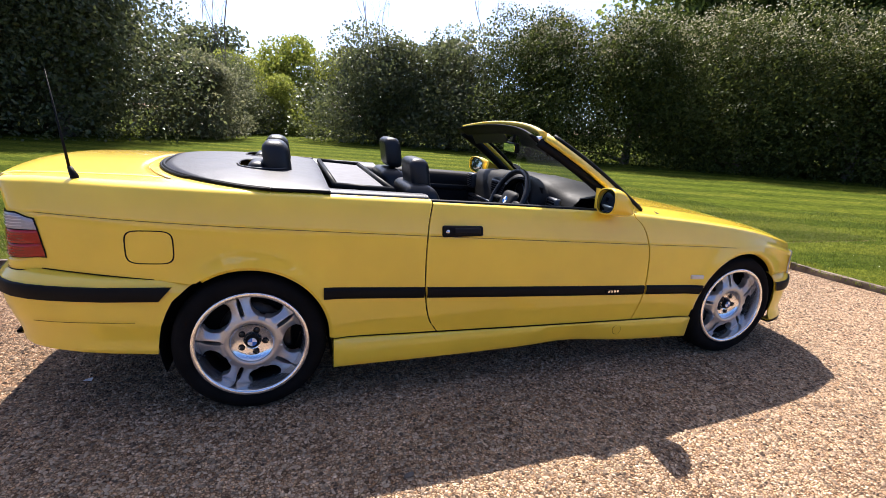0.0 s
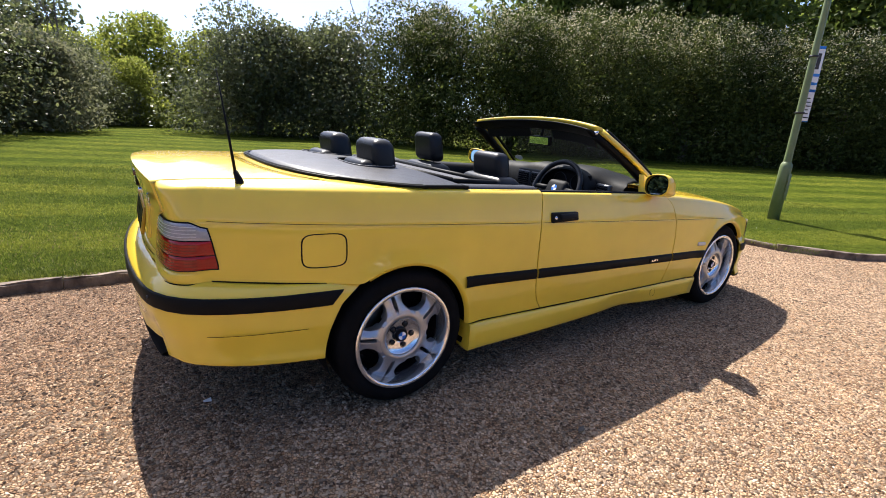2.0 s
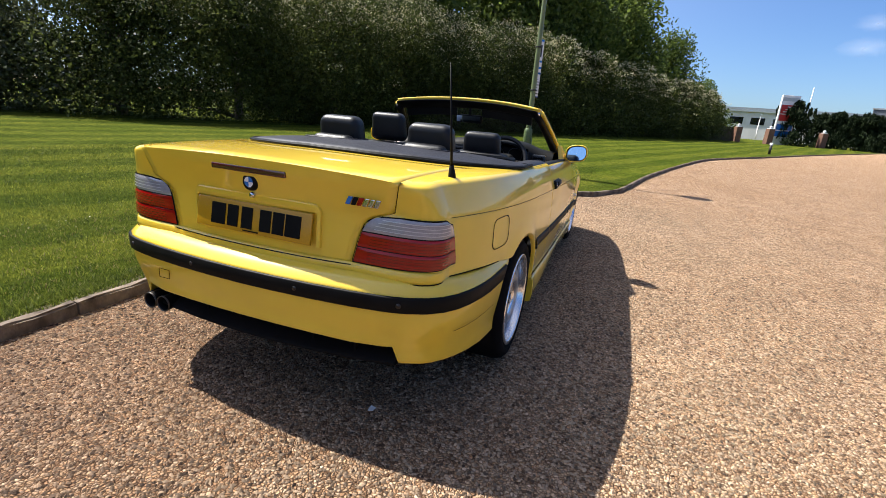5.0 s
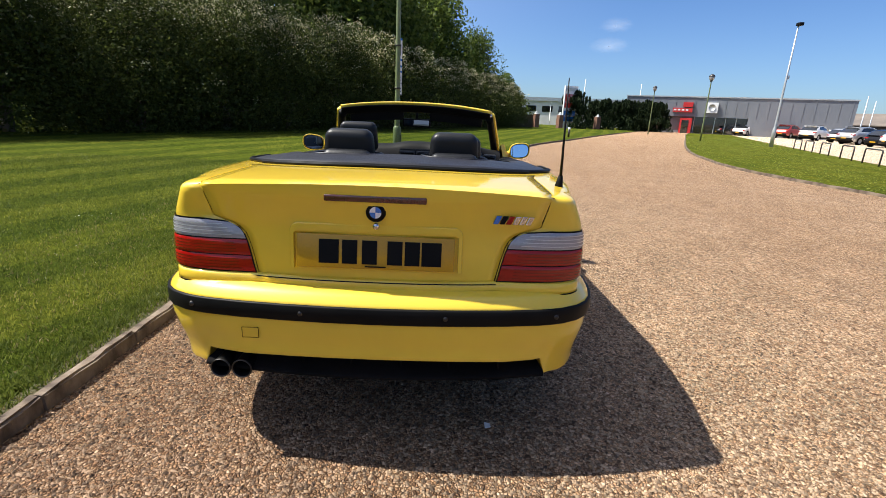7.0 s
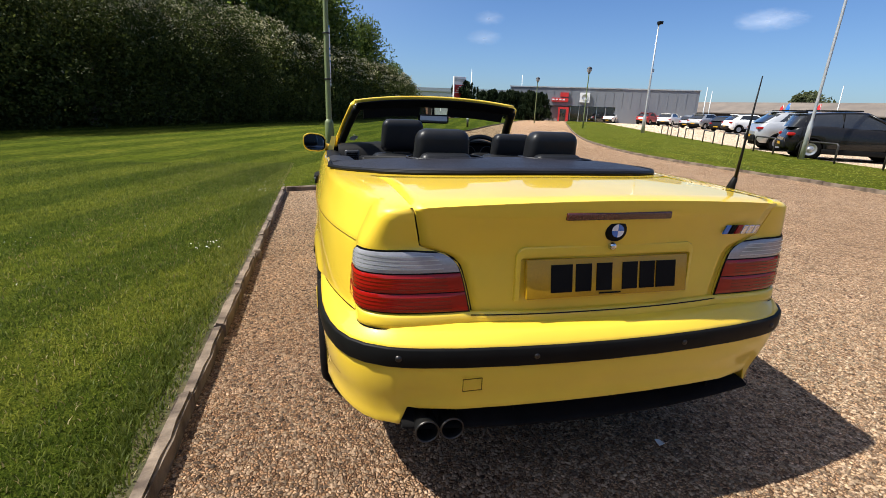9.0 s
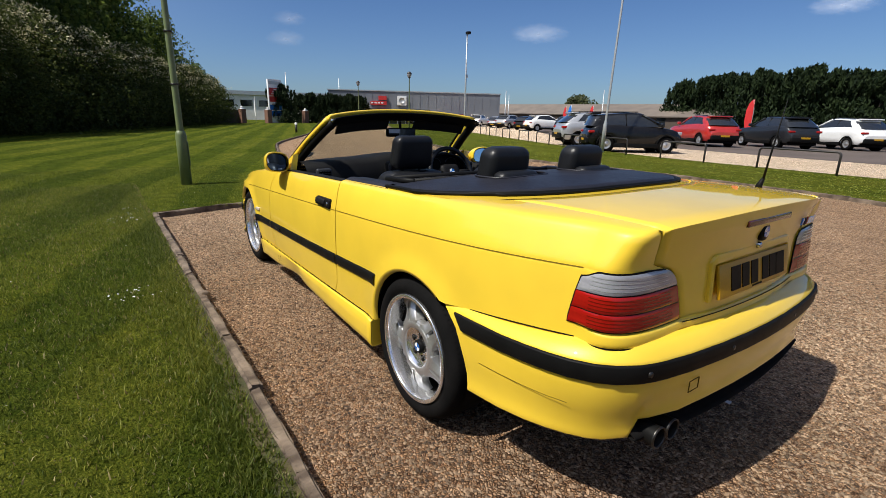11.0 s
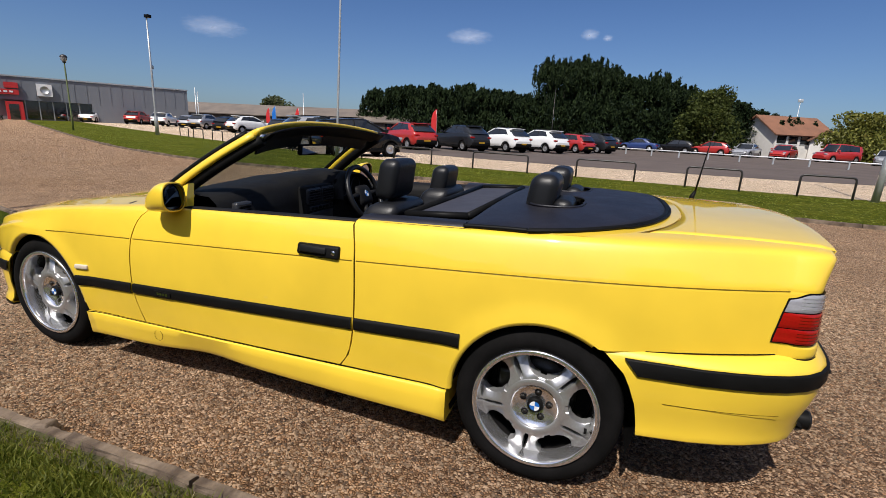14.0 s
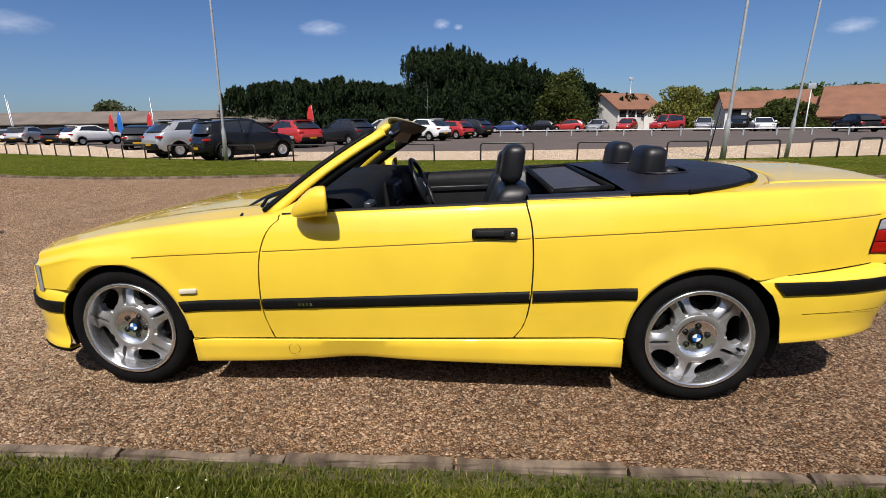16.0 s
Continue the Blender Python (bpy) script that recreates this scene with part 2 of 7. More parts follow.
M_RUBBER = mat("tyre_rubber", (0.005, 0.005, 0.005), (0.009, 0.0085, 0.0085), scale=9, fine=120, rough=0.85, spec=0.06, bump=0.001)
M_DARK = mat("underbody_black", (0.006, 0.006, 0.006), (0.010, 0.009, 0.009), scale=6, fine=60, rough=0.85, spec=0.06)
M_LEATHER = mat("black_leather", (0.007, 0.0075, 0.009), (0.011, 0.0115, 0.013), scale=14, fine=220, rough=0.40, spec=0.32, bump=0.0012, bscale=160)
M_CLOTH = mat("tonneau_cloth", (0.009, 0.009, 0.013), (0.015, 0.0145, 0.020), scale=7, fine=500, rough=0.46, spec=0.42, bump=0.0008, bscale=500)
M_MESHNET = mat("deflector_net", (0.035, 0.035, 0.045), (0.048, 0.047, 0.058), scale=5, fine=500, rough=0.6)
M_PLASTIC = mat("dash_plastic", (0.007, 0.007, 0.008), (0.011, 0.011, 0.011), scale=8, fine=260, rough=0.6, spec=0.15, bump=0.0006, bscale=260)
M_ALLOY = mat("alloy_silver", (0.52, 0.52, 0.52), (0.46, 0.46, 0.465), scale=10, fine=150, rough=0.34, metal=0.75, var=0.05)
M_POLISH = mat("alloy_polished", (0.88, 0.88, 0.885), (0.82, 0.82, 0.83), scale=10, fine=150, rough=0.19, metal=0.92, var=0.04)
M_CHROME = mat("chrome", (0.75, 0.75, 0.76), (0.70, 0.70, 0.72), scale=8, fine=90, rough=0.09, metal=1.0)
M_STEEL = mat("brake_steel", (0.07, 0.067, 0.064), (0.05, 0.047, 0.044), scale=14, fine=120, rough=0.4, metal=0.9)
M_RED = mat("lamp_red", (0.36, 0.009, 0.006), (0.27, 0.006, 0.004), scale=9, fine=150, rough=0.12, coat=0.3, spec=0.3, stretch=(1, 1, 8))
M_REDDARK = mat("lamp_dark_red", (0.17, 0.005, 0.004), (0.13, 0.004, 0.003), scale=9, fine=150, rough=0.14, coat=1.0)
M_SMOKE = mat("lamp_smoked_clear", (0.34, 0.34, 0.37), (0.26, 0.26, 0.29), scale=16, fine=120, rough=0.14, coat=1.0, stretch=(1, 1, 6))
M_BRAKEHIGH = mat("high_lamp_brown_red", (0.085, 0.014, 0.010), (0.065, 0.010, 0.008), rough=0.2, coat=1.0)
M_PLATE = mat("plate_yellow", (0.50, 0.275, 0.010), (0.45, 0.245, 0.008), scale=8, fine=200, rough=0.35)
M_MIRROR = mat("mirror_silver", (0.55, 0.72, 0.90), (0.55, 0.72, 0.90), rough=0.02, metal=1.0)
M_BLUE = mat("badge_blue", (0.02, 0.16, 0.55), rough=0.2, coat=1.0)
M_WHITE = mat("white_enamel", (0.80, 0.80, 0.80), (0.74, 0.74, 0.74), rough=0.3)
M_AMBER = mat("amber_lens", (0.72, 0.66, 0.55), (0.6, 0.5, 0.38), rough=0.12, coat=1.0)
M_SCREEN = thin_glass("windscreen_glass", (0.70, 0.77, 0.74))
M_LAMPGREEN = mat("lamp_post_green", (0.16, 0.20, 0.085), (0.125, 0.155, 0.065), scale=4, fine=90, rough=0.45)
M_GALV = mat("galvanised_steel", (0.52, 0.54, 0.55), (0.42, 0.44, 0.45), scale=5, fine=70, rough=0.42, metal=0.5)
M_RAILBLACK = mat("black_rail_paint", (0.018, 0.017, 0.017), (0.035, 0.030, 0.028), scale=9, fine=90, rough=0.45)
M_BARK = bark_mat("bark_brown", (0.15, 0.122, 0.095), (0.085, 0.068, 0.054))
M_LEAF_A = foliage("leaf_hawthorn", (0.028, 0.040, 0.010), (0.112, 0.132, 0.036), 0.55, 0.40, spec=0.12)
M_LEAF_B = foliage("leaf_dull", (0.050, 0.062, 0.028), (0.165, 0.180, 0.080), 0.42, 0.5, spec=0.5)
M_LEAF_D = foliage("leaf_ash", (0.048, 0.076, 0.014), (0.175, 0.225, 0.050), 0.5, 0.62)
M_LEAF_E = foliage("leaf_grey_green", (0.090, 0.096, 0.050), (0.270, 0.265, 0.160), 0.6, 0.5)
M_LEAF_C = foliage("leaf_fresh", (0.13, 0.16, 0.025), (0.34, 0.36, 0.075), 0.6, 0.55)
M_CONIFER = foliage("leaf_conifer", (0.006, 0.013, 0.006), (0.024, 0.038, 0.013), 0.7, 0.05, spec=0.1)
M_WILLOW = foliage("leaf_willow", (0.10, 0.11, 0.02), (0.24, 0.23, 0.055), 0.5, 0.3)
M_BLOSSOM = foliage("blossom_cream", (0.36, 0.33, 0.19), (0.62, 0.57, 0.40), 0.6, 0.2)


def cloud_mat(name):
    """Thin fair-weather cloud: ragged cover that fades to nothing at its rim."""
    m, nt, b = nodes_of(name)
    tc = nt.nodes.new("ShaderNodeTexCoord")
    mp = nt.nodes.new("ShaderNodeMapping")
    mp.inputs["Location"].default_value = (-1, -1, 0)
    mp.inputs["Scale"].default_value = (2, 2, 0)
    nt.links.new(tc.outputs["Generated"], mp.inputs[0])
    gr = nt.nodes.new("ShaderNodeTexGradient")
    gr.gradient_type = "SPHERICAL"
    nt.links.new(mp.outputs[0], gr.inputs[0])
    mul = nt.nodes.new("ShaderNodeMath")
    mul.operation = "MULTIPLY"
    nt.links.new(gr.outputs[1], mul.inputs[0])
    nt.links.new(noise_of(nt, 0.05, 9, 0.75, stretch=(0.6, 1.5, 1)), mul.inputs[1])
    al = ramp(nt, mul.outputs[0], [(0.17, (0, 0, 0)), (0.52, (0.27, 0.27, 0.27))])
    b.inputs["Base Color"].default_value = (0.9, 0.9, 0.92, 1)
    # a faint glow stands in for sunlight scattered in the cloud
    b.inputs["Emission Color"].default_value = (0.85, 0.90, 1.0, 1)
    b.inputs["Emission Strength"].default_value = 0.42
    b.inputs["Roughness"].default_value = 1.0
    nt.links.new(al, b.inputs["Alpha"])
    return m


M_CLOUD = cloud_mat("fair_weather_cloud")


# ---------- mesh helpers ----------
def mesh_ob(name, verts, faces, material, parent=None, label="", smooth=False, solid=0.0, kind=""):
    me = bpy.data.meshes.new(name)
    me.from_pydata([tuple(v) for v in verts], [], faces)
    me.update()
    if smooth:
        me.polygons.foreach_set("use_smooth", [True] * len(me.polygons))
    if smooth and solid:
        count = {}
        for p in me.polygons:
            for k in p.edge_keys:
                count[k] = count.get(k, 0) + 1
        me.edges.foreach_set("use_edge_sharp", [count.get(tuple(sorted(e.vertices)), 0) < 2 for e in me.edges])
    mats = material if isinstance(material, (list, tuple)) else [material]
    for m in mats:
        me.materials.append(m)
    ob = new(name, me)
    if parent is not None:
        ob.parent = parent
    if label or kind:
        tagged(ob, label, kind=kind)
    if solid:
        s = ob.modifiers.new("thickness", "SOLIDIFY")
        s.thickness, s.offset = solid, -1
    return ob


def grid(name, P, material, parent=None, label="", solid=0.0, flip=False, smooth=True, wrap=False, kind=""):
    """A smooth sheet through an array of points [row][column]."""
    P = np.asarray(P, float)
    r, c = P.shape[:2]
    fs = []
    for i in range(r - 1):
        for j in range(c if wrap else c - 1):
            k = (j + 1) % c
            q = (i * c + j, i * c + k, (i + 1) * c + k, (i + 1) * c + j)
            fs.append(q[::-1] if flip else q)
    return mesh_ob(name, P.reshape(-1, 3), fs, material, parent, label, smooth, solid, kind)


def part(name, bm, material, parent=None, label="", smooth=False):
    me = bpy.data.meshes.new(name)
    bm.to_mesh(me)
    bm.free()
    if smooth:
        me.polygons.foreach_set("use_smooth", [True] * len(me.polygons))
    me.materials.append(material)
    ob = new(name, me)
    if parent is not None:
        ob.parent = parent
    if label:
        tagged(ob, label)
    return ob


def box_bm(lo, hi, bevel=0.0, seg=2, bm=None):
    bm = bm or bmesh.new()
    made = bmesh.ops.create_cube(bm, size=1.0)["verts"]
    for v in made:
        v.co = Vector([(a + b) / 2 + c * (b - a) for a, b, c in zip(lo, hi, v.co)])
    if bevel:
        es = list({e for v in made for e in v.link_edges})
        bmesh.ops.bevel(bm, geom=es, offset=bevel, segments=seg, affect="EDGES", profile=0.5)
    return bm


def box(name, lo, hi, material, parent=None, label="", bevel=0.0, seg=2):
    return part(name, box_bm(lo, hi, bevel, seg), material, parent, label, bevel > 0)


def tube_pts(path, radii, n=10):
    """Rings round a path."""
    path = [Vector(p) for p in path]
    rings = []
    side = None
    for i, p in enumerate(path):
        d = (path[min(i + 1, len(path) - 1)] - path[max(i - 1, 0)]).normalized()
        if side is None:
            side = d.orthogonal().normalized()
        side = (side - d * side.dot(d)).normalized()
        up = d.cross(side)
        r = radii[i] if hasattr(radii, "__len__") else radii
        rings.append([p + (side * math.cos(a) + up * math.sin(a)) * r for a in (2 * math.pi * k / n for k in range(n))])
    return rings


def tube(name, path, radii, material, parent=None, label="", n=10, caps=True):
    rings = tube_pts(path, radii, n)
    vs = [v for r in rings for v in r]
    fs = [(i * n + j, i * n + (j + 1) % n, (i + 1) * n + (j + 1) % n, (i + 1) * n + j) for i in range(len(rings) - 1) for j in range(n)]
    if caps:
        fs += [tuple(range(n))[::-1], tuple(range((len(rings) - 1) * n, len(rings) * n))]
    return mesh_ob(name, vs, fs, material, parent, label, True)


def lathe(name, prof, material, parent=None, label="", n=48, axis="y", at=(0, 0, 0), sgn=1):
    """Turns a profile of (radius, along) about an axis through at."""
    P = []
    for r, a in prof:
        ring = []
        for k in range(n):
            t = 2 * math.pi * k / n
            u, v = r * math.cos(t), r * math.sin(t)
            p = {"y": (u, sgn * a, v), "z": (u, v, a), "x": (sgn * a, u, v)}[axis]
            ring.append([p[i] + at[i] for i in range(3)])
        P.append(ring)
    return grid(name, P, material, parent, label, wrap=True)


def empty(name, at=(0, 0, 0)):
    ob = new(name)
    ob.empty_display_size = 0.2
    ob.location = at
    return ob


def smooth_curve(xs, ys):
    """A smooth function through points (cubic Hermite, held flat outside)."""
    xs, ys = np.array(xs, float), np.array(ys, float)
    if xs[0] > xs[-1]:
        xs, ys = xs[::-1], ys[::-1]
    d = np.diff(ys) / np.diff(xs)
    m = np.r_[d[0], (d[1:] + d[:-1]) / 2, d[-1]]

    def f(x):
        x = np.clip(x, xs[0], xs[-1])
        i = np.clip(np.searchsorted(xs, x) - 1, 0, len(xs) - 2)
        h = xs[i + 1] - xs[i]
        t = (x - xs[i]) / h
        return (2 * t**3 - 3 * t**2 + 1) * ys[i] + (t**3 - 2 * t**2 + t) * h * m[i] + (3 * t**2 - 2 * t**3) * ys[i + 1] + (t**3 - t**2) * h * m[i + 1]

    return f


# ---------- ground ----------
def flat(name, pts, z, material, kind="structure", label=""):
    bm = bmesh.new()
    bm.faces.new([bm.verts.new((x, y, z)) for x, y in pts])
    bmesh.ops.triangulate(bm, faces=bm.faces[:])
    ob = part(name, bm, material)
    return tagged(ob, label, name.split("_")[0], kind=kind)


def curve_line(pts, step=0.5):
    """Points at even steps along a smooth curve through pts."""
    pts = np.array(pts, float)
    s = np.r_[0, np.cumsum(np.hypot(*np.diff(pts, axis=0).T))]
    fx, fy = smooth_curve(s, pts[:, 0]), smooth_curve(s, pts[:, 1])
    return [(float(fx(t)), float(fy(t))) for t in np.linspace(0, s[-1], max(2, int(s[-1] / step)))]


KERB_SIDE = [(-14, 1.34), (4.82, 1.34)]
KERB_BEND = [(5.12, 1.30), (5.28, 0.6), (5.36, -0.1), (5.62, -0.62), (6.3, -1.08), (7.4, -1.35), (9.2, -1.66), (11.9, -2.26), (15.3, -3.12), (19.0, -4.25), (25.5, -7.5), (34, -11.7), (48, -19.0), (62, -26.5)]
bend = curve_line(KERB_BEND, 0.45)
ISLAND = [(62, -33.0), (50, -26.6), (38, -20.6), (26, -14.6), (18.2, -11.0), (14.6, -9.75), (12.0, -9.05), (9.6, -8.8), (7.5, -8.95), (4.8, -9.1), (1.8, -8.9), (-1.2, -8.1), (-4.8, -7.6), (-8, -7.9), (-13, -9.3), (-20, -12)]
isl = curve_line(ISLAND, 0.5)

ground = flat("ground", [(-600, -600), (600, -600), (600, 600), (-600, 600)], 0.0, M_DRIVE, label="brown and tan stone chippings rolled into the drive")


def strip(name, A, B, z, material, label):
    """A level sheet between two lines of equally many points."""
    return tagged(grid(name, [[(*p, z) for p in A], [(*p, z) for p in B]], material, smooth=False), label, name.split("_")[0], kind="structure")


# the lawn behind the kerb, a few centimetres over the drive
flat("lawn", [(-120, 1.40), (5.05, 1.40), (5.05, 120), (-120, 120)], 0.055, M_LAWN, label="mown green lawn with pale mower stripes")
edge = [(5.05, 1.40)] + [(x + 0.06, y + 0.05) for x, y in bend] + [(110, -45)]
strip("lawn_bend", edge, [(5.05 + 135 * i / (len(edge) - 1), 120) for i in range(len(edge))], 0.055, M_LAWN, "mown green lawn with pale mower stripes")
back = curve_line([(62, -38.5), (40, -28), (27, -22), (20, -18.8), (14, -16.2), (8, -14.2), (2, -13.5), (-5, -12.9), (-11, -13.4), (-20, -15.6)], 0.5)
back = [back[round(i * (len(back) - 1) / 59)] for i in range(60)]
front = [isl[round(i * (len(isl) - 1) / 59)] for i in range(60)]
strip("verge", front, back, 0.05, M_VERGE, "strip of mown grass between drive and rails")
pale = curve_line([(70, -56), (52, -47), (34, -35), (22, -25.5), (8, -20.4), (-8, -20.2), (-20, -25), (-40, -36)], 0.5)
pale = [pale[round(i * (len(pale) - 1) / 59)] for i in range(60)]
strip("forecourt", [back[i] for i in range(60)], pale, 0.006, M_PALE, "pale beige gravel strip along the rails")
strip("forecourt_end", [(-20, -15.6), (-60, -30)], [(-40, -36), (-60, -48)], 0.008, M_PALE, "pale beige gravel beyond the rails")
strip("car_park", pale, [(100 - 140 * i / 59, -66) for i in range(60)], 0.012, M_TAR, "grey-brown tarmac of the car park")
strip("far_field", [(-400, -66.5), (400, -66.5)], [(-400, -500), (400, -500)], 0.02, M_VERGE, "grass behind the car park")



# ---------- kerbs: single concrete edgings ----------
def kerb_run(name, line, label, length=0.62, wide=0.055, high=0.078, seed=1, zlo=-0.06):
    rng = random.Random(seed)
    base = tagged(empty(name, (*line[0], 0)), label, "kerb", kind="structure")
    pts = [Vector((*p, 0)) for p in line]
    s = [0.0]
    for a, b in zip(pts, pts[1:]):
        s.append(s[-1] + (b - a).length)

    def spot(d):
        i = max(0, min(len(s) - 2, next((k for k in range(len(s) - 1) if s[k + 1] >= d), len(s) - 2)))
        return pts[i].lerp(pts[i + 1], (d - s[i]) / max(1e-6, s[i + 1] - s[i]))

    meshes = []
    for _ in range(6):
        bm = box_bm((-0.5, -wide / 2, zlo), (0.5, wide / 2, high))
        bmesh.ops.subdivide_edges(bm, edges=[e for e in bm.edges if abs(e.verts[0].co.x - e.verts[1].co.x) > 0.5], cuts=5)
        top = [e for e in bm.edges if e.verts[0].co.z > high - 0.01 and e.verts[1].co.z > high - 0.01 and abs(e.verts[0].co.y - e.verts[1].co.y) < 0.01]
        bmesh.ops.bevel(bm, geom=top, offset=0.010, segments=2, affect="EDGES")
        for v in bm.verts:
            v.co.y += rng.uniform(-0.004, 0.004)
            v.co.z += rng.uniform(-0.006, 0.004) if v.co.z > 0 else 0
        me = bpy.data.meshes.new("kerbstone")
        bm.to_mesh(me)
        bm.free()
        me.materials.append(M_KERB)
        meshes.append(me)
    d = 0.0
    while d < s[-1] - 0.2:
        step = min(length * rng.uniform(0.9, 1.1), s[-1] - d)
        a, b = spot(d), spot(d + step)
        ob = new("kerbstone", rng.choice(meshes))
        ob.parent = base
        ob.matrix_parent_inverse = Matrix.Translation((-line[0][0], -line[0][1], 0))
        m = (a + b) / 2
        ob.location = (m.x + rng.uniform(-0.004, 0.004), m.y + rng.uniform(-0.007, 0.007), rng.uniform(-0.012, 0.004))
        ob.rotation_euler = (rng.uniform(-0.05, 0.05), rng.uniform(-0.012, 0.012), math.atan2(b.y - a.y, b.x - a.x))
        ob.scale = ((b - a).length - rng.uniform(0.006, 0.016), 1, 1)
        d += step
    return base


kerb_run("kerb_lawn", [(-14, 1.385), (5.02, 1.385)], "weathered concrete edging beside the lawn", 0.62, seed=3)
kerb_run("kerb_bend", [(5.06, 1.37)] + bend, "weathered concrete edging round the bend of the drive", 0.85, seed=4)
kerb_run("kerb_island", isl, "weathered concrete edging of the grass verge", 0.9, wide=0.09, high=0.07, seed=5)
# bare earth beside the edging
rs = random.Random(8)
line_top = [(-14 + 0.1 * i, 1.425 + 0.045 + 0.05 * noise.noise(Vector((i * 0.37, 0, 0))) + rs.uniform(0, 0.03)) for i in range(191)]
grid("soil_strip", [[(x, 1.40, 0.057) for x, y in line_top], [(x, y, 0.060) for x, y in line_top]], M_SOIL, kind="structure", label="bare brown earth along the kerb", smooth=False)


# ---------- grass blades near the path ----------
def blades(name, n, x0, x1, y0, y1, seed, hmin=0.02, hmax=0.055, z0=0.05, fall=1.0, material=None):
    rng = np.random.default_rng(seed)
    x = rng.uniform(x0, x1, n)
    y = y0 + (y1 - y0) * rng.uniform(0, 1, n) ** fall
    h = rng.uniform(hmin, hmax, n) * (0.75 + 0.5 * rng.uniform(0, 1, n))
    a = rng.uniform(0, 2 * np.pi, n)
    lean, la = h * rng.uniform(0.2, 1.0, n), rng.uniform(0, 2 * np.pi, n)
    w = rng.uniform(0.0016, 0.0034, n) * (1 + (y - y0) * 0.25)
    c, s = np.cos(a) * w, np.sin(a) * w
    z = np.full(n, z0)
    v = np.empty((n, 5, 3))
    v[:, 0] = np.stack([x - c, y - s, z], 1)
    v[:, 1] = np.stack([x + c, y + s, z], 1)
    mx, my = x + 0.35 * lean * np.cos(la), y + 0.35 * lean * np.sin(la)
    v[:, 2] = np.stack([mx + c * 0.8, my + s * 0.8, z + 0.62 * h], 1)
    v[:, 3] = np.stack([mx - c * 0.8, my - s * 0.8, z + 0.62 * h], 1)
    v[:, 4] = np.stack([x + lean * np.cos(la), y + lean * np.sin(la), z + h], 1)
    i = np.arange(n)[:, None] * 5
    q = np.concatenate([i + 0, i + 1, i + 2, i + 3], 1).tolist()
    t = np.concatenate([i + 3, i + 2, i + 4], 1).tolist()
    ob = mesh_ob(name, v.reshape(-1, 3), q + t, material or M_BLADE)
    return tagged(ob, "short green grass blades of the lawn", "grass", kind="stuff")


blades("grass", 150000, -3.5, 8.0, 1.50, 8.0, 11, 0.014, 0.036, fall=2.3)
blades("grass", 15000, -3.0, 5.0, 1.425, 1.60, 12, 0.016, 0.05)
blades("grass", 20000, 5.2, 10.5, -0.6, 3.5, 13, 0.014, 0.036)
M_STRAW = foliage("dry_grass", (0.20, 0.155, 0.065), (0.42, 0.35, 0.19), 0.7, 0.3)
tagged(blades("dry_grass", 9000, -3.0, 8.0, 1.43, 3.2, 15, 0.012, 0.030, fall=1.8, material=M_STRAW), "dry straw-coloured blades between the green")


def verge_tufts(n, seed):
    """Ragged tufts over the grass strip between drive and rails."""
    rng = np.random.default_rng(seed)
    F, B = np.array(front), np.array(back)
    t, u = rng.uniform(12, 57, n), rng.uniform(0.005, 0.99, n)
    i, f = t.astype(int), (t % 1)[:, None]
    a, b = F[i] * (1 - f) + F[i + 1] * f, B[i] * (1 - f) + B[i + 1] * f
    c = a + (b - a) * u[:, None]
    h, w, g = rng.uniform(0.008, 0.024, n), rng.uniform(0.008, 0.022, n), rng.uniform(0, 2 * np.pi, n)
    lean = rng.normal(0, 0.035, (n, 2))
    d = np.stack([np.cos(g), np.sin(g)], 1) * w[:, None]
    z0 = np.full(n, 0.048)
    V = np.stack([np.column_stack([c - d, z0]), np.column_stack([c + d, z0]), np.column_stack([c + lean, z0 + h])], 1)
    ob = mesh_ob("verge_grass", V.reshape(-1, 3), np.arange(3 * n).reshape(n, 3).tolist(), M_TUFT)
    tagged(ob, "rough green grass tufts of the verge", "grass", kind="stuff")


M_TUFT = foliage("verge_tuft", (0.105, 0.140, 0.018), (0.330, 0.345, 0.075), 0.6, 0.45)
verge_tufts(30000, 14)


def daisies(spots, seed):
    """Small white lawn flowers in loose clumps."""
    rng = random.Random(seed)
    vs, fs = [], []
    for x, y, n, spread in spots:
        for _ in range(n):
            cx, cy, cz = x + rng.gauss(0, spread), y + rng.gauss(0, spread), 0.075 + rng.uniform(0, 0.018)
            r, tx, ty = rng.uniform(0.004, 0.008), rng.uniform(-0.4, 0.4), rng.uniform(-0.4, 0.4)
            o = len(vs)
            for k in range(10):
                a, q = math.pi * k / 5, r * (1.0 if k % 2 else 0.55)
                vs.append((cx + q * math.cos(a), cy + q * math.sin(a), cz + q * (tx * math.cos(a) + ty * math.sin(a))))
            fs.append(tuple(range(o, o + 10)))
    tagged(mesh_ob("daisies", vs, fs, M_WHITE), "small white daisies and clover in the lawn", "flowers", kind="stuff")


daisies([(2.02, 1.74, 26, 0.07), (2.28, 3.29, 12, 0.10), (4.71, 1.72, 30, 0.12), (0.17, 2.96, 14, 0.10), (1.1, 2.6, 6, 0.4), (3.4, 2.4, 10, 0.5), (5.5, 1.6, 24, 0.25), (6.2, 0.9, 10, 0.3)], 5)


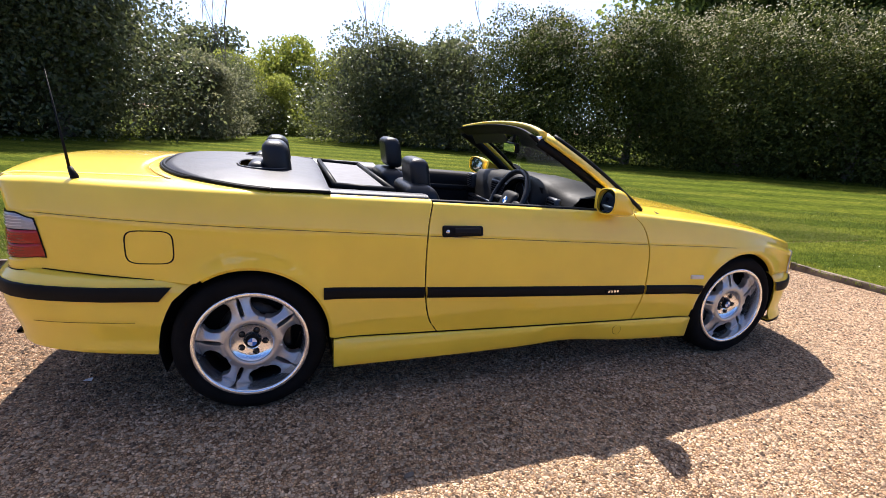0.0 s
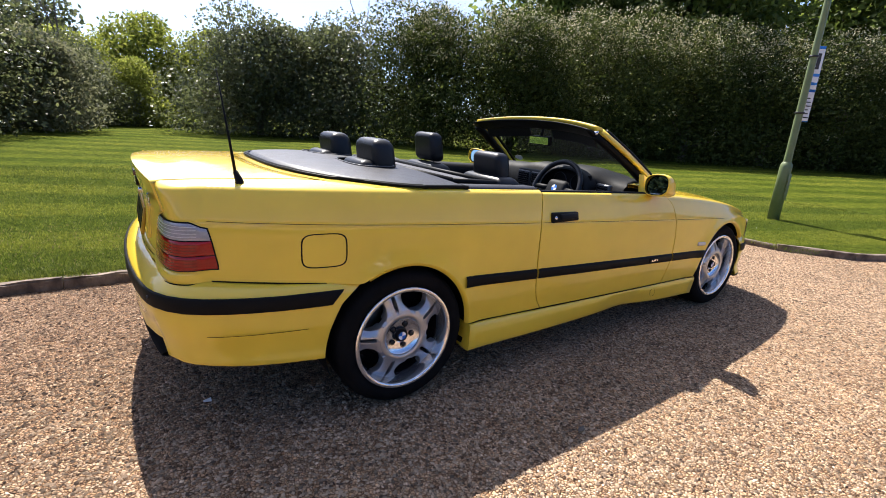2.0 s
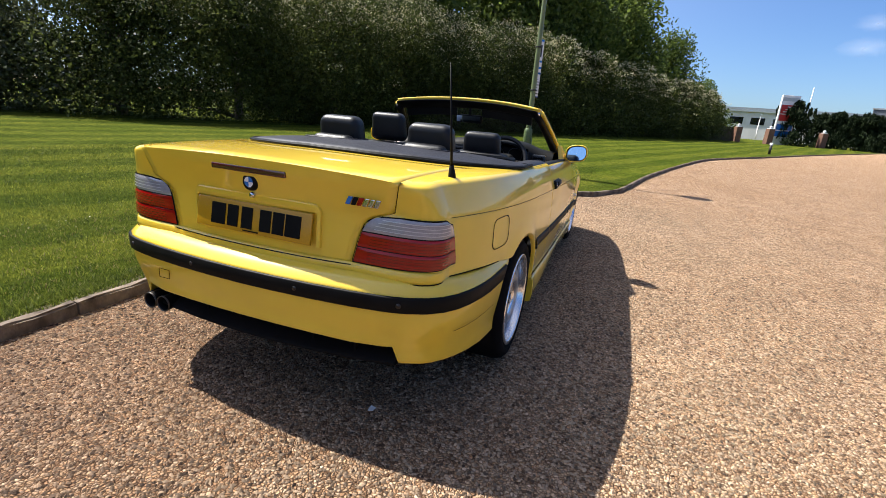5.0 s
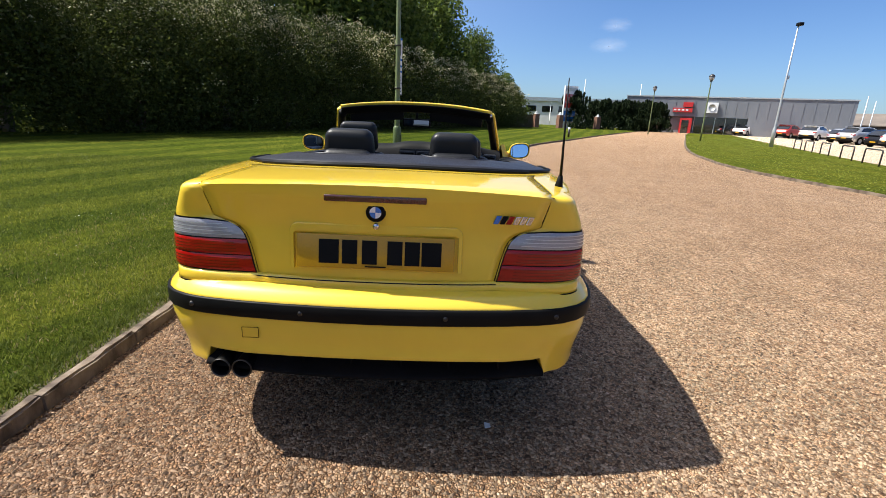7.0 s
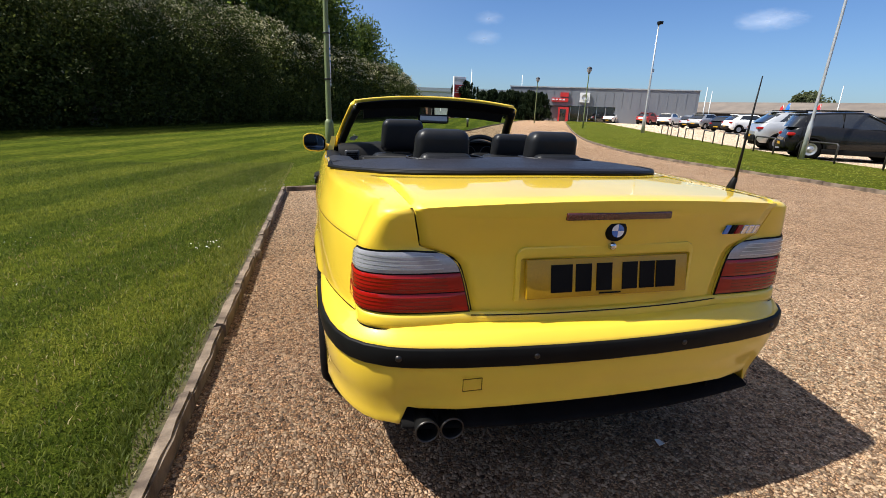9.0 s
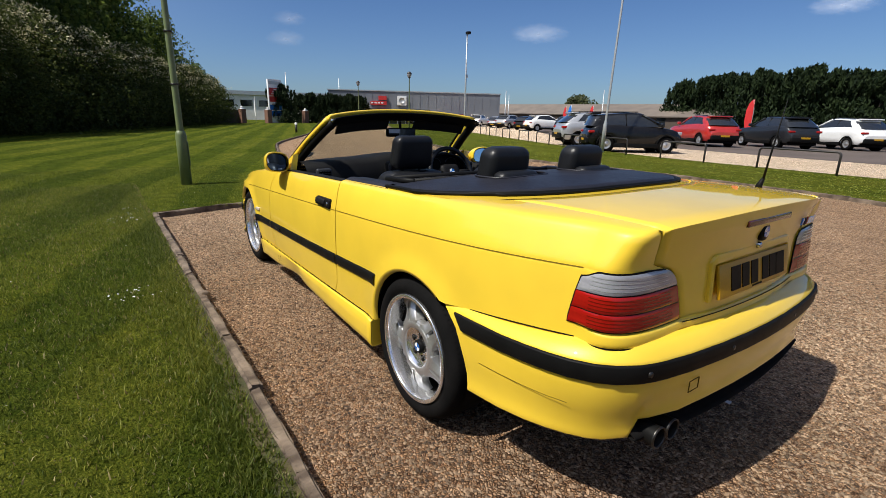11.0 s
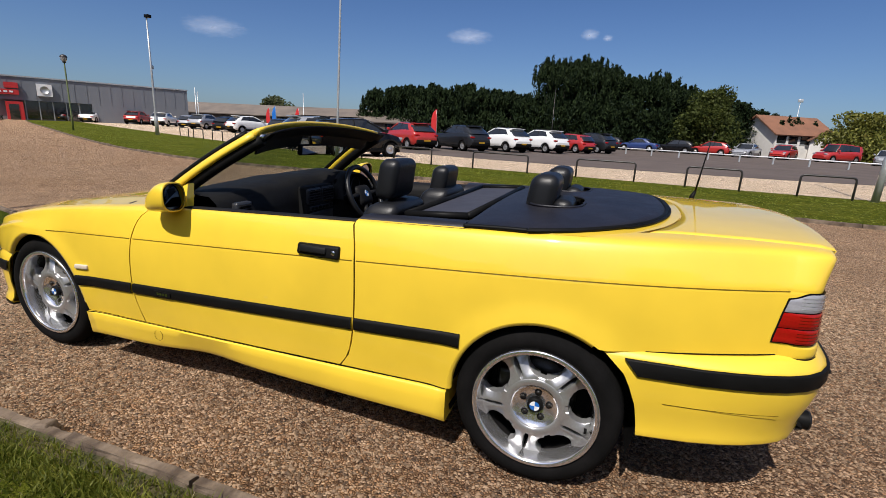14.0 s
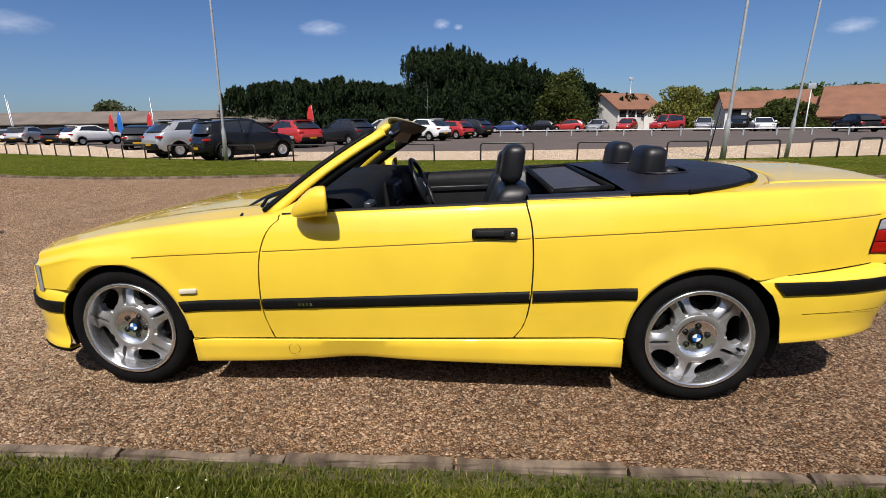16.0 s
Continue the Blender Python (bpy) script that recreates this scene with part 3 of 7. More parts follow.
# ---------- leaves ----------
def leaf_quads(P, size, rng, droop=0.0, slim=0.55):
    """One small pointed quad at every place, turned at random."""
    n = len(P)
    u = rng.normal(size=(n, 3))
    u[:, 2] -= droop
    u /= np.linalg.norm(u, axis=1)[:, None]
    w = np.cross(u, rng.normal(size=(n, 3)))
    w /= np.linalg.norm(w, axis=1)[:, None]
    s = (size * rng.uniform(0.6, 1.3, n))[:, None]
    V = np.stack([P - u * s, P + w * s * slim + u * s * 0.1, P + u * s, P - w * s * slim + u * s * 0.1], 1)
    return V.reshape(-1, 3), np.arange(4 * n).reshape(n, 4).tolist()


def lobes_of(rng, width, depth, height, n, low=0.12):
    L = []
    for _ in range(n):
        t = rng.uniform(low, 1.0)
        r = rng.uniform(0.17, 0.30) * (1.15 - 0.45 * t)
        ang, rad = rng.uniform(0, 2 * np.pi), np.sqrt(rng.uniform(0.0, 1.0)) * (1.0 - 0.45 * max(0.0, t - 0.45) / 0.55) * 0.72
        L.append((np.array([math.cos(ang) * rad * width / 2, math.sin(ang) * rad * depth / 2, t * height * 0.86]), np.array([r * width, r * depth, r * height * 0.85])))
    return L


def crown_points(rng, lobes, n, shell=0.6):
    """Places on and just under the skins of overlapping lobes."""
    k = rng.integers(0, len(lobes), n)
    c, r = np.array([l[0] for l in lobes])[k], np.array([l[1] for l in lobes])[k]
    d = rng.normal(size=(n, 3))
    d /= np.linalg.norm(d, axis=1)[:, None]
    f = (shell + (1.08 - shell) * rng.uniform(0, 1, n) ** 0.55)[:, None]
    f = f * np.where(rng.uniform(0, 1, n) < 0.13, rng.uniform(1.0, 1.24, n), 1.0)[:, None]
    P = c + d * r * f
    return P[P[:, 2] > 0.03]


def plant(name, at, width, depth, height, leaf, seed, n=9000, size=0.10, lobes=26, low=0.12, bloom=0, label="", trunk=True, category="tree", limbs=7, tall=0.55, yaw=0.0, group=""):
    rng = np.random.default_rng(seed)
    base = tagged(empty(name, at), label, category, group)
    base.rotation_euler[2] = yaw
    L = lobes_of(rng, width, depth, height, lobes, low)
    V, F = leaf_quads(crown_points(rng, L, n), size, rng)
    mesh_ob("crown", V, F, leaf, base)
    if bloom:
        B = crown_points(rng, [l for l in L if l[0][2] > height * 0.30], bloom, 0.9)
        c = rng.integers(0, len(B), max(20, bloom // 12))
        c = c[rng.uniform(0, 1, len(c)) < np.clip(B[c][:, 2] / height * 3.0 - 1.55, 0.02, 1)]
        B = (B[c][:, None] + rng.normal(size=(len(c), 12, 3)) * (0.17, 0.17, 0.09) + (0, 0, 0.06)).reshape(-1, 3)
        V, F = leaf_quads(B[B[:, 2] > 0.5], size * 0.75, rng)
        mesh_ob("blossom", V, F, M_BLOSSOM, base)
    if trunk:
        r0 = 0.035 * height**0.8 + 0.04
        vs, fs = [], []

        def limb(path, radii):
            rings = tube_pts(path, radii, 7)
            o = len(vs)
            vs.extend(v for r in rings for v in r)
            fs.extend((o + i * 7 + j, o + i * 7 + (j + 1) % 7, o + (i + 1) * 7 + (j + 1) % 7, o + (i + 1) * 7 + j) for i in range(len(rings) - 1) for j in range(7))

        top = height * tall
        limb([(0, 0, -0.1), (0.05, 0.02, top * 0.4), (rng.uniform(-0.15, 0.15), 0.1, top)], [r0, r0 * 0.8, r0 * 0.4])
        for c, _ in [L[i] for i in rng.permutation(len(L))[:limbs]]:
            z0 = rng.uniform(0.2, 0.9) * min(top, c[2] + 0.01)
            limb([(0.03, 0.02, z0), tuple(c * (0.5, 0.5, 0.5) + np.array((0, 0, z0 * 0.5 + 0.1))), tuple(c)], [r0 * 0.5, r0 * 0.3, r0 * 0.1])
        mesh_ob("trunk", vs, fs, M_BARK, base, smooth=True)
    return base


def bare_tree(name, at, height, seed, label):
    """A slim tree not yet in leaf: forking twigs."""
    rng = random.Random(seed)
    base = tagged(empty(name, at), label, "tree")
    vs, fs = [], []

    def limb(p, d, length, r, depth):
        q, path, rad = Vector(p), [Vector(p)], [r]
        for i in range(3):
            d = (d + Vector((rng.uniform(-0.16, 0.16), rng.uniform(-0.16, 0.16), 0.07))).normalized()
            q = q + d * length / 3
            path.append(q.copy())
            rad.append(r * (1 - 0.2 * (i + 1)))
        rings = tube_pts(path, rad, 5)
        o = len(vs)
        vs.extend(v for ring in rings for v in ring)
        fs.extend((o + i * 5 + j, o + i * 5 + (j + 1) % 5, o + (i + 1) * 5 + (j + 1) % 5, o + (i + 1) * 5 + j) for i in range(3) for j in range(5))
        if depth:
            for k in range(3 if depth > 1 else 4):
                n = path[1 + k % 3]
                side = Vector((rng.uniform(-1, 1), rng.uniform(-1, 1), 0.55)).normalized()
                limb(n, (d * 0.75 + side * 0.7).normalized(), length * rng.uniform(0.5, 0.72), r * 0.5, depth - 1)

    limb((0, 0, 0), Vector((0, 0, 1)), height * 0.5, 0.065, 5)
    mesh_ob("trunk", vs, fs, M_BARK, base, smooth=True)
    return base


HAW = "tall hawthorn bush in leaf with cream blossom"
HG = "boundary hedge"
hedge_kinds = [
    plant("hawthorn_bush", (13.6, 14.0, 0.05), 7.4, 6.0, 6.0, M_LEAF_A, 21, 50000, 0.062, 66, 0.04, 15000, HAW, category="bush", group=HG),
    plant("hawthorn_bush", (17.2, 11.8, 0.05), 7.2, 6.0, 6.6, M_LEAF_A, 22, 50000, 0.062, 66, 0.04, 22000, HAW, category="bush", group=HG),
    plant("hawthorn_bush", (20.8, 10.0, 0.05), 7.4, 6.0, 6.2, M_LEAF_A, 23, 50000, 0.062, 66, 0.04, 17000, HAW, category="bush", group=HG),
    plant("green_bush", (4.4, 20.6, 0.05), 7.4, 5.6, 5.2, M_LEAF_B, 24, 36000, 0.076, 58, 0.04, 0, "dense dull green bush on the lawn edge", category="bush", group=HG),
    plant("hawthorn_bush", (31.8, 4.4, 0.05), 7.4, 6.0, 6.2, M_LEAF_A, 26, 20000, 0.095, 60, 0.04, 9000, HAW, category="bush", group=HG),
]
for k, x, y, s, a in ((0, 10.4, 16.4, 1.0, 80), (2, 24.4, 8.2, 1.0, 140), (1, 28.0, 6.4, 1.0, 60), (4, 35.8, 2.2, 0.95, 20), (4, 39.8, 0.0, 0.9, 300), (4, 44.3, -2.4, 0.85, 33), (4, 48.8, -5.0, 0.85, 77), (4, 53.8, -7.6, 0.78, 10),
                      (3, 7.6, 19.4, 1.05, 150), (3, -2.6, 23.6, 0.72, 230), (3, -11.5, 17.6, 1.3, 40), (3, -16, 15.0, 1.4, 100), (3, -8.2, 18.8, 1.25, 10)):
    ob = copy_thing(hedge_kinds[k], pose(x, y, 0.05, 0, 0, a))
    ob.scale = (s, s, s)
plant("ivy_tree", (-6.6, 15.8, 0.05), 7.2, 6.2, 8.2, M_LEAF_B, 31, 80000, 0.066, 80, 0.03, 0, "tall dark green tree clad in leaves to the ground")
plant("arching_shrub", (-3.0, 18.6, 0.05), 4.2, 3.4, 3.4, M_LEAF_E, 32, 24000, 0.060, 30, 0.04, 0, "loose arching green shrub on the lawn edge", category="bush")
maple = plant("young_maple", (0.6, 29.0, 0.05), 6.0, 5.0, 6.0, M_LEAF_C, 33, 12000, 0.11, 34, 0.12, 0, "light yellow-green young tree in new leaf")
for x, y, k in ((3.6, 27.5, 0.9), (-2.6, 27.0, 0.75), (-0.2, 25.0, 0.55)):
    copy_thing(maple, pose(x, y, 0.05, 0, 0, 90 * x)).scale = (k, k, k)
plant("dark_bush", (-4.0, 30.0, 0.05), 6.0, 5.0, 6.2, M_LEAF_B, 36, 9000, 0.14, 30, 0.10, 0, "dark reddish green tree behind the shrubs")
tall = plant("roadside_tree", (32.0, 14.8, 0.05), 9.0, 8.0, 11.5, M_LEAF_D, 34, 17000, 0.155, 60, 0.10, 0, "tall broad green tree behind the hedge", group="trees behind the hedge")
for x, y, s, a in ((24.3, 16.7, 1.30, 70), (28.0, 14.6, 1.38, 160), (20.8, 18.6, 1.15, 200), (36.2, 10.1, 1.42, 20), (40.2, 7.8, 1.36, 111), (44.4, 5.6, 1.30, 250), (48.6, 3.2, 1.22, 300), (53.0, 0.8, 1.27, 35), (30.5, 22.0, 1.3, 90), (60, -4.0, 0.98, 40), (68, -8.5, 0.62, 140), (47, 14, 1.1, 77)):
    ob = copy_thing(tall, pose(x, y, 0.05, 0, 0, a))
    ob.scale = (s, s, s)
for i, (x, y, h) in enumerate(((-2.4, 24.0, 10.0), (5.6, 29.0, 13.0), (12.5, 29.5, 13.5), (-7.5, 27.0, 9.0))):
    bare_tree("bare_tree", (x, y, 0.05), h, 40 + i, "slender leafless tree against the sky")


# ---------- posts, rails and lamps ----------
def lamp_post(at, height, label, door=True, material=None, turn=0.0):
    material = material or M_LAMPGREEN
    base = tagged(empty("street_lamp", at), label, "lamp post")
    base.rotation_euler[2] = turn
    if door:
        lathe("base_box", [(0.0, -0.05), (0.085, -0.05), (0.083, 0.83), (0.075, 0.87), (0.052, 0.90)], material, base, n=14, axis="z")
        box("inspection_door", (-0.045, -0.092, 0.32), (0.045, -0.078, 0.72), material, base, bevel=0.004)
    lathe("column", [(0.0, 0.0), (0.056, 0.0), (0.053, 0.9), (0.040, height - 0.5), (0.036, height - 0.32)], material, base, n=14, axis="z")
    lathe("collar", [(0.036, height - 0.34), (0.10, height - 0.30), (0.11, height - 0.26), (0.10, height - 0.24)], M_RAILBLACK, base, n=18, axis="z")
    lathe("lantern_globe", [(0.10, height - 0.24), (0.17, height - 0.14), (0.19, height - 0.02), (0.18, height + 0.04)], M_SMOKE, base, n=18, axis="z")
    lathe("lantern_cap", [(0.205, height), (0.20, height + 0.05), (0.15, height + 0.13), (0.06, height + 0.18), (0.0, height + 0.19)], M_RAILBLACK, base, n=18, axis="z")
    return base


lamp = lamp_post((7.55, 0.71, 0.05), 4.6, "olive green steel lamp post standing on the lawn")
panel = empty("parking_sign", (7.55, 0.71, 0.0))
tagged(panel, "white and blue notice panels strapped to the lamp post", "sign")
panel.rotation_euler[2] = radians(-38)
box("notice_board", (0.04, 0.055, 1.55), (0.18, 0.063, 2.62), M_BLUE, panel, bevel=0.004)
for i, (z0, z1) in enumerate(((1.57, 1.98), (2.02, 2.08), (2.12, 2.20), (2.24, 2.58))):
    box("notice", (0.05, 0.046, z0), (0.17, 0.0545, z1), M_WHITE, panel)
for i in range(6):
    box("text_bar", (0.06, 0.043, 1.61 + 0.055 * i), (0.16 - 0.015 * (i % 3), 0.0455, 1.625 + 0.055 * i), M_RAILBLACK, panel)
box("text_bar", (0.085, 0.043, 2.30), (0.135, 0.0455, 2.52), M_RAILBLACK, panel)
for z in (1.66, 2.45):
    lathe("strap", [(0.060, z), (0.064, z + 0.005), (0.064, z + 0.025), (0.060, z + 0.03)], M_STEEL, panel, n=16, axis="z")
for x, y, h in ((33.6, -19.5, 4.5), (46.0, -20.8, 4.4)):
    lamp_post((x, y, 0.05), h, "slim green lamp post with a dark domed lantern", door=False)


def tall_pole(at, height, lean, label, lantern=False, r=0.07):
    base = tagged(empty("lighting_column" if lantern else "flag_pole", at), label, "pole")
    base.rotation_euler = (radians(lean[0]), radians(lean[1]), 0)
    lathe("base_sleeve", [(0.0, -0.05), (r * 1.7, -0.05), (r * 1.65, 1.05), (r * 1.1, 1.2)], M_GALV, base, n=14, axis="z")
    lathe("mast", [(r, 0.9), (r * 0.9, height * 0.5), (r * 0.55, height), (0, height)], M_GALV, base, n=14, axis="z")
    if lantern:
        box("floodlight", (-0.28, -0.13, height - 0.08), (0.05, 0.13, height + 0.10), M_BLACK, base, bevel=0.02)
        box("bracket", (-0.05, -0.03, height - 0.2), (0.03, 0.03, height), M_GALV, base)
        box("control_box", (-0.06, -0.14, height * 0.57), (0.06, -0.05, height * 0.57 + 0.22), M_GALV, base, bevel=0.01)
    return base


tall_pole((28.1, -21.1, 0.05), 7.1, (0, 0), "tall galvanised lighting column with a floodlight", True)
tall_pole((10.25, -14.15, 0.05), 10.0, (0, -2.0), "tall galvanised flag pole beside the rails", r=0.045)
tall_pole((-6.5, -12.5, 0.05), 9.0, (0, -1.5), "tall galvanised flag pole beside the rails", r=0.05)
p = tall_pole((-8.6, -12.9, 0.05), 9.0, (0, -3.0), "tall galvanised lighting column beside the rails", False, 0.036)

# black hoop rails along the verge


def hoop_rail(a, b, high=0.62, group="hoop rails along the verge"):
    base = tagged(empty("hoop_rail", (*a, 0)), "black painted steel hoop rail standing in the verge", "rail", group)
    A, B = Vector((0, 0, -0.1)), Vector((b[0] - a[0], b[1] - a[1], -0.1))
    d = (B - A).normalized()
    r = 0.09
    path = [A, A + Vector((0, 0, high - r + 0.1))]
    for k in range(1, 5):
        t = math.pi / 2 * k / 5
        path.append(A + Vector((0, 0, high + 0.1 - r + r * math.sin(t))) + d * r * (1 - math.cos(t)))
    path.append(A + Vector((0, 0, high + 0.1)) + d * r)
    path += [B + Vector((0, 0, high + 0.1)) - d * r]
    for k in range(1, 5):
        t = math.pi / 2 * k / 5
        path.append(B + Vector((0, 0, high + 0.1 - r + r * math.cos(t))) - d * r * (1 - math.sin(t)))
    path += [B + Vector((0, 0, high - r + 0.1)), B]
    tube("hoop", path, 0.028, M_RAILBLACK, base, n=8)
    return base


rail_line = curve_line([(27.0, -21.6), (20.2, -18.5), (16.6, -16.8), (13.2, -15.3), (9.0, -13.9), (5.8, -13.45), (2.6, -13.1), (-0.8, -12.9), (-4.0, -12.5), (-7.4, -12.4), (-11.4, -13.0), (-16, -14.4)], 0.05)
rail_y = smooth_curve([p[0] for p in rail_line], [p[1] for p in rail_line])
for x0, x1 in ((26.4, 25.0), (24.2, 22.8), (21.5, 20.2), (18.6, 17.2), (16.1, 14.6), (13.2, 11.9), (10.5, 9.0), (7.5, 5.95), (4.36, 2.46), (0.92, -0.78), (-2.15, -3.48), (-4.8, -5.98), (-7.1, -8.1), (-9.1, -9.96), (-10.63, -11.4), (-12.2, -13.3)):
    hoop_rail((x0, float(rail_y(x0))), (x1, float(rail_y(x1))))
# low white rail across the car park
far_rail = tagged(empty("knee_rail", (4, -43.5, 0)), "low pale timber knee rail edging the car park", "rail")
for k in range(22):
    box("post", (-1.0 - 2.0 * k - 0.05, -0.05 + 0.72 * k, 0), (-1.0 - 2.0 * k + 0.05, 0.05 + 0.72 * k, 0.55), M_GALV, far_rail)
tube("top_rail", [(-1, 0, 0.5), (-43, 15.1, 0.5)], 0.045, M_WHITE, far_rail, n=6)
# low garden light on the lawn
g = tagged(empty("bollard_light", (30.0, -8.7, 0.05)), "short black bollard light on the lawn", "lamp")
lathe("post", [(0, 0), (0.07, 0), (0.07, 0.5), (0.0, 0.5)], M_RAILBLACK, g, n=12, axis="z")
lathe("head", [(0.085, 0.5), (0.085, 0.62), (0.0, 0.64)], M_WHITE, g, n=12, axis="z")


# ---------- loose chippings on the drive near the car ----------
def chippings(name, n, x0, x1, y0, y1, seed, smin=0.0035, smax=0.0085):
    """Loose stones, thinning out away from the parking bay."""
    rng = np.random.default_rng(seed)
    x, y = rng.uniform(x0, x1, n), rng.uniform(y0, y1, n)
    far = np.hypot(np.maximum(0, np.maximum(-1.4 - x, x - 4.4)), np.maximum(0, -1.5 - y))
    keep = rng.uniform(0, 1, n) < np.clip(1 - far / 2.6, 0, 1) ** 1.4
    keep &= ~((x > -0.4) & (x < 3.2) & (np.abs(y) < 0.5))
    x, y = x[keep], y[keep]
    n = len(x)
    s = rng.uniform(smin, smax, n)
    a = rng.uniform(0, 2 * np.pi, n)
    st = rng.uniform(1.0, 1.8, n)
    flat_z = rng.uniform(0.45, 0.95, n)
    dirs = np.array([(1, 0, 0), (0.1, 1, 0), (-1, 0.1, 0), (0, -1, 0), (0, 0, 1), (0, 0, -1)], float)
    V = dirs[None] * s[:, None, None] * (1 + rng.uniform(-0.25, 0.25, (n, 6, 1)))
    V[:, :, 0] *= st[:, None]
    V[:, :, 2] *= flat_z[:, None]
    c, sn = np.cos(a)[:, None], np.sin(a)[:, None]
    X, Y = V[:, :, 0] * c - V[:, :, 1] * sn + x[:, None], V[:, :, 0] * sn + V[:, :, 1] * c + y[:, None]
    Z = V[:, :, 2] + (s * 0.18)[:, None]
    V = np.stack([X, Y, Z], -1).reshape(-1, 3)
    f = np.array([(0, 1, 4), (1, 2, 4), (2, 3, 4), (3, 0, 4)])
    F = (np.arange(n)[:, None, None] * 6 + f[None]).reshape(-1, 3).tolist()
    return tagged(mesh_ob(name, V, F, M_STONE), "loose tan and brown stone chippings on the drive", "gravel", kind="stuff")


chippings("chippings", 190000, -4.0, 7.0, -4.2, 1.345, 91)

# a dead leaf, a pale scrap and a broken piece of edging
leaf = grid("dead_leaf", [[(0.565 + 0.018 * u, -1.394 + 0.012 * v * (1 - 0.7 * u * u), 0.007 + 0.007 * v * v + 0.004 * u) for u in np.linspace(-1, 1, 7)] for v in np.linspace(-1, 1, 5)], M_BARK, solid=0.001)
tagged(leaf, "curled brown dead leaf lying on the drive", "leaf")
scrap = grid("paper_scrap", [[(-0.75 + 0.016 * u, -0.44 + 0.012 * v, 0.008 + 0.003 * u * v) for u in np.linspace(-1, 1, 4)] for v in np.linspace(-1, 1, 4)], M_WHITE, solid=0.001)
tagged(scrap, "small pale scrap lying on the drive", "litter")
bm = box_bm((-0.045, -0.035, 0.0), (0.045, 0.03, 0.075), 0.012, 2)
for v in bm.verts:
    v.co.x *= 1.0 - 6.0 * max(0.0, v.co.z - 0.01)
chunk = part("broken_kerbstone", bm, M_KERB)
chunk.location = (1.87, 1.372, 0.0)
chunk.rotation_euler = (0.1, 0.05, 0.3)
tagged(chunk, "broken wedge of concrete edging at a gap", "kerb")



# ---------- the car ----------
car = tagged(empty("convertible_car"), "bright yellow two-door convertible with the roof down", "car")
RT, RW = 0.315, 0.338  # tyre radius, arch radius
WX = (0.0, 2.70)
wide = smooth_curve([-0.98, -0.90, -0.83, -0.75, -0.62, -0.44, -0.2, 0.1, 0.5, 1.2, 1.9, 2.4, 2.75, 3.0, 3.14, 3.25, 3.34], [0.56, 0.645, 0.690, 0.718, 0.754, 0.792, 0.823, 0.842, 0.85, 0.852, 0.846, 0.838, 0.826, 0.797, 0.765, 0.72, 0.64])


def mz(x):
    return 0.550 - 0.0415 * x


def cz(x):
    return 0.824 - 0.052 * x


belt_z = smooth_curve([-0.98, -0.6, 0.0, 0.77, 1.3, 1.9, 2.1, 2.4, 2.8, 3.1, 3.25, 3.34], [0.966, 0.962, 0.946, 0.918, 0.897, 0.866, 0.846, 0.815, 0.757, 0.690, 0.650, 0.62])


def side_y(x, z):
    """Half width of the body side at a place along it and a height."""
    b, c, m = belt_z(x), min(cz(x), belt_z(x) - 0.06), mz(x)
    zs = np.array([0.20, 0.33, m, c - 0.012, c + 0.012, b - 0.035, b])
    ins = np.array([0.030, 0.014, 0.0, 0.0035, 0.0075, 0.030, 0.046])
    y = wide(x) - smooth_curve(zs, ins)(z)
    if abs(z - c) < 0.001 and x < 2.5:
        y -= 0.0008
    for wx in WX:
        r = math.hypot(x - wx, z - RT)
        y += 0.014 * math.exp(-(((r - RW) / 0.055) ** 2)) * (1 if z > 0.3 else 0.5)
    return float(y)


def arch_z(x, low):
    for wx in WX:
        d = abs(x - wx)
        if d < RW:
            return max(low, RT + 0.01 + math.sqrt(RW * RW - d * d))
    return low


def arch_columns(x0, x1, wx, step=0.05):
    """Columns along the side, gathered where the arch is steep."""
    xs = [x for x in np.arange(x0, x1 + 1e-6, step) if abs(x - wx) > RW + 0.004] + [x0, x1]
    xs += [wx - RW - 0.0005, wx + RW + 0.0005]
    xs += [wx + RW * 0.9998 * math.cos(a) for a in np.linspace(0.0, math.pi, 34)]
    xs = sorted({round(float(x), 5) for x in xs if x0 - 1e-6 <= x <= x1 + 1e-6})
    return xs


door_r = smooth_curve([0.28, 0.32, 0.37, 0.476, 0.61, 0.76, 0.85, 0.93], [0.865, 0.815, 0.782, 0.756, 0.746, 0.748, 0.757, 0.778])
door_f = smooth_curve([0.26, 0.294, 0.346, 0.43, 0.57, 0.717, 0.80, 0.84, 0.875], [1.945, 1.955, 1.972, 1.990, 1.992, 1.975, 1.945, 1.915, 1.865])


def rows_of(x, zb, top=None):
    b = belt_z(x) if top is None else top
    c = min(cz(x), b - 0.06)
    zb = min(zb, c - 0.03)
    return list(np.linspace(zb, c - 0.012, 9)) + [c - 0.0025, c, c + 0.0025] + list(np.linspace(c + 0.012, b, 6))


def shoulder(x, inner):
    """The rounding from the belt inwards over the top."""
    b, w = belt_z(x), wide(x) - 0.046
    out = [(w - 0.006, b + 0.008), (w - 0.016, b + 0.015), (w - 0.032, b + 0.020)]
    for f in (0.4, 0.7, 1.0):
        y = (w - 0.032) + (inner - (w - 0.032)) * f
        out.append((y, b + 0.020 + 0.10 * max(0.0, (w - 0.032 - y)) * (1 - 0.45 * f)))
    return out


boot_gap = smooth_curve([-0.98, -0.90, -0.6, -0.36, -0.20, 0.0, 0.28, 0.45, 0.8], [0.565, 0.578, 0.592, 0.610, 0.665, 0.715, 0.748, 0.765, 0.768])


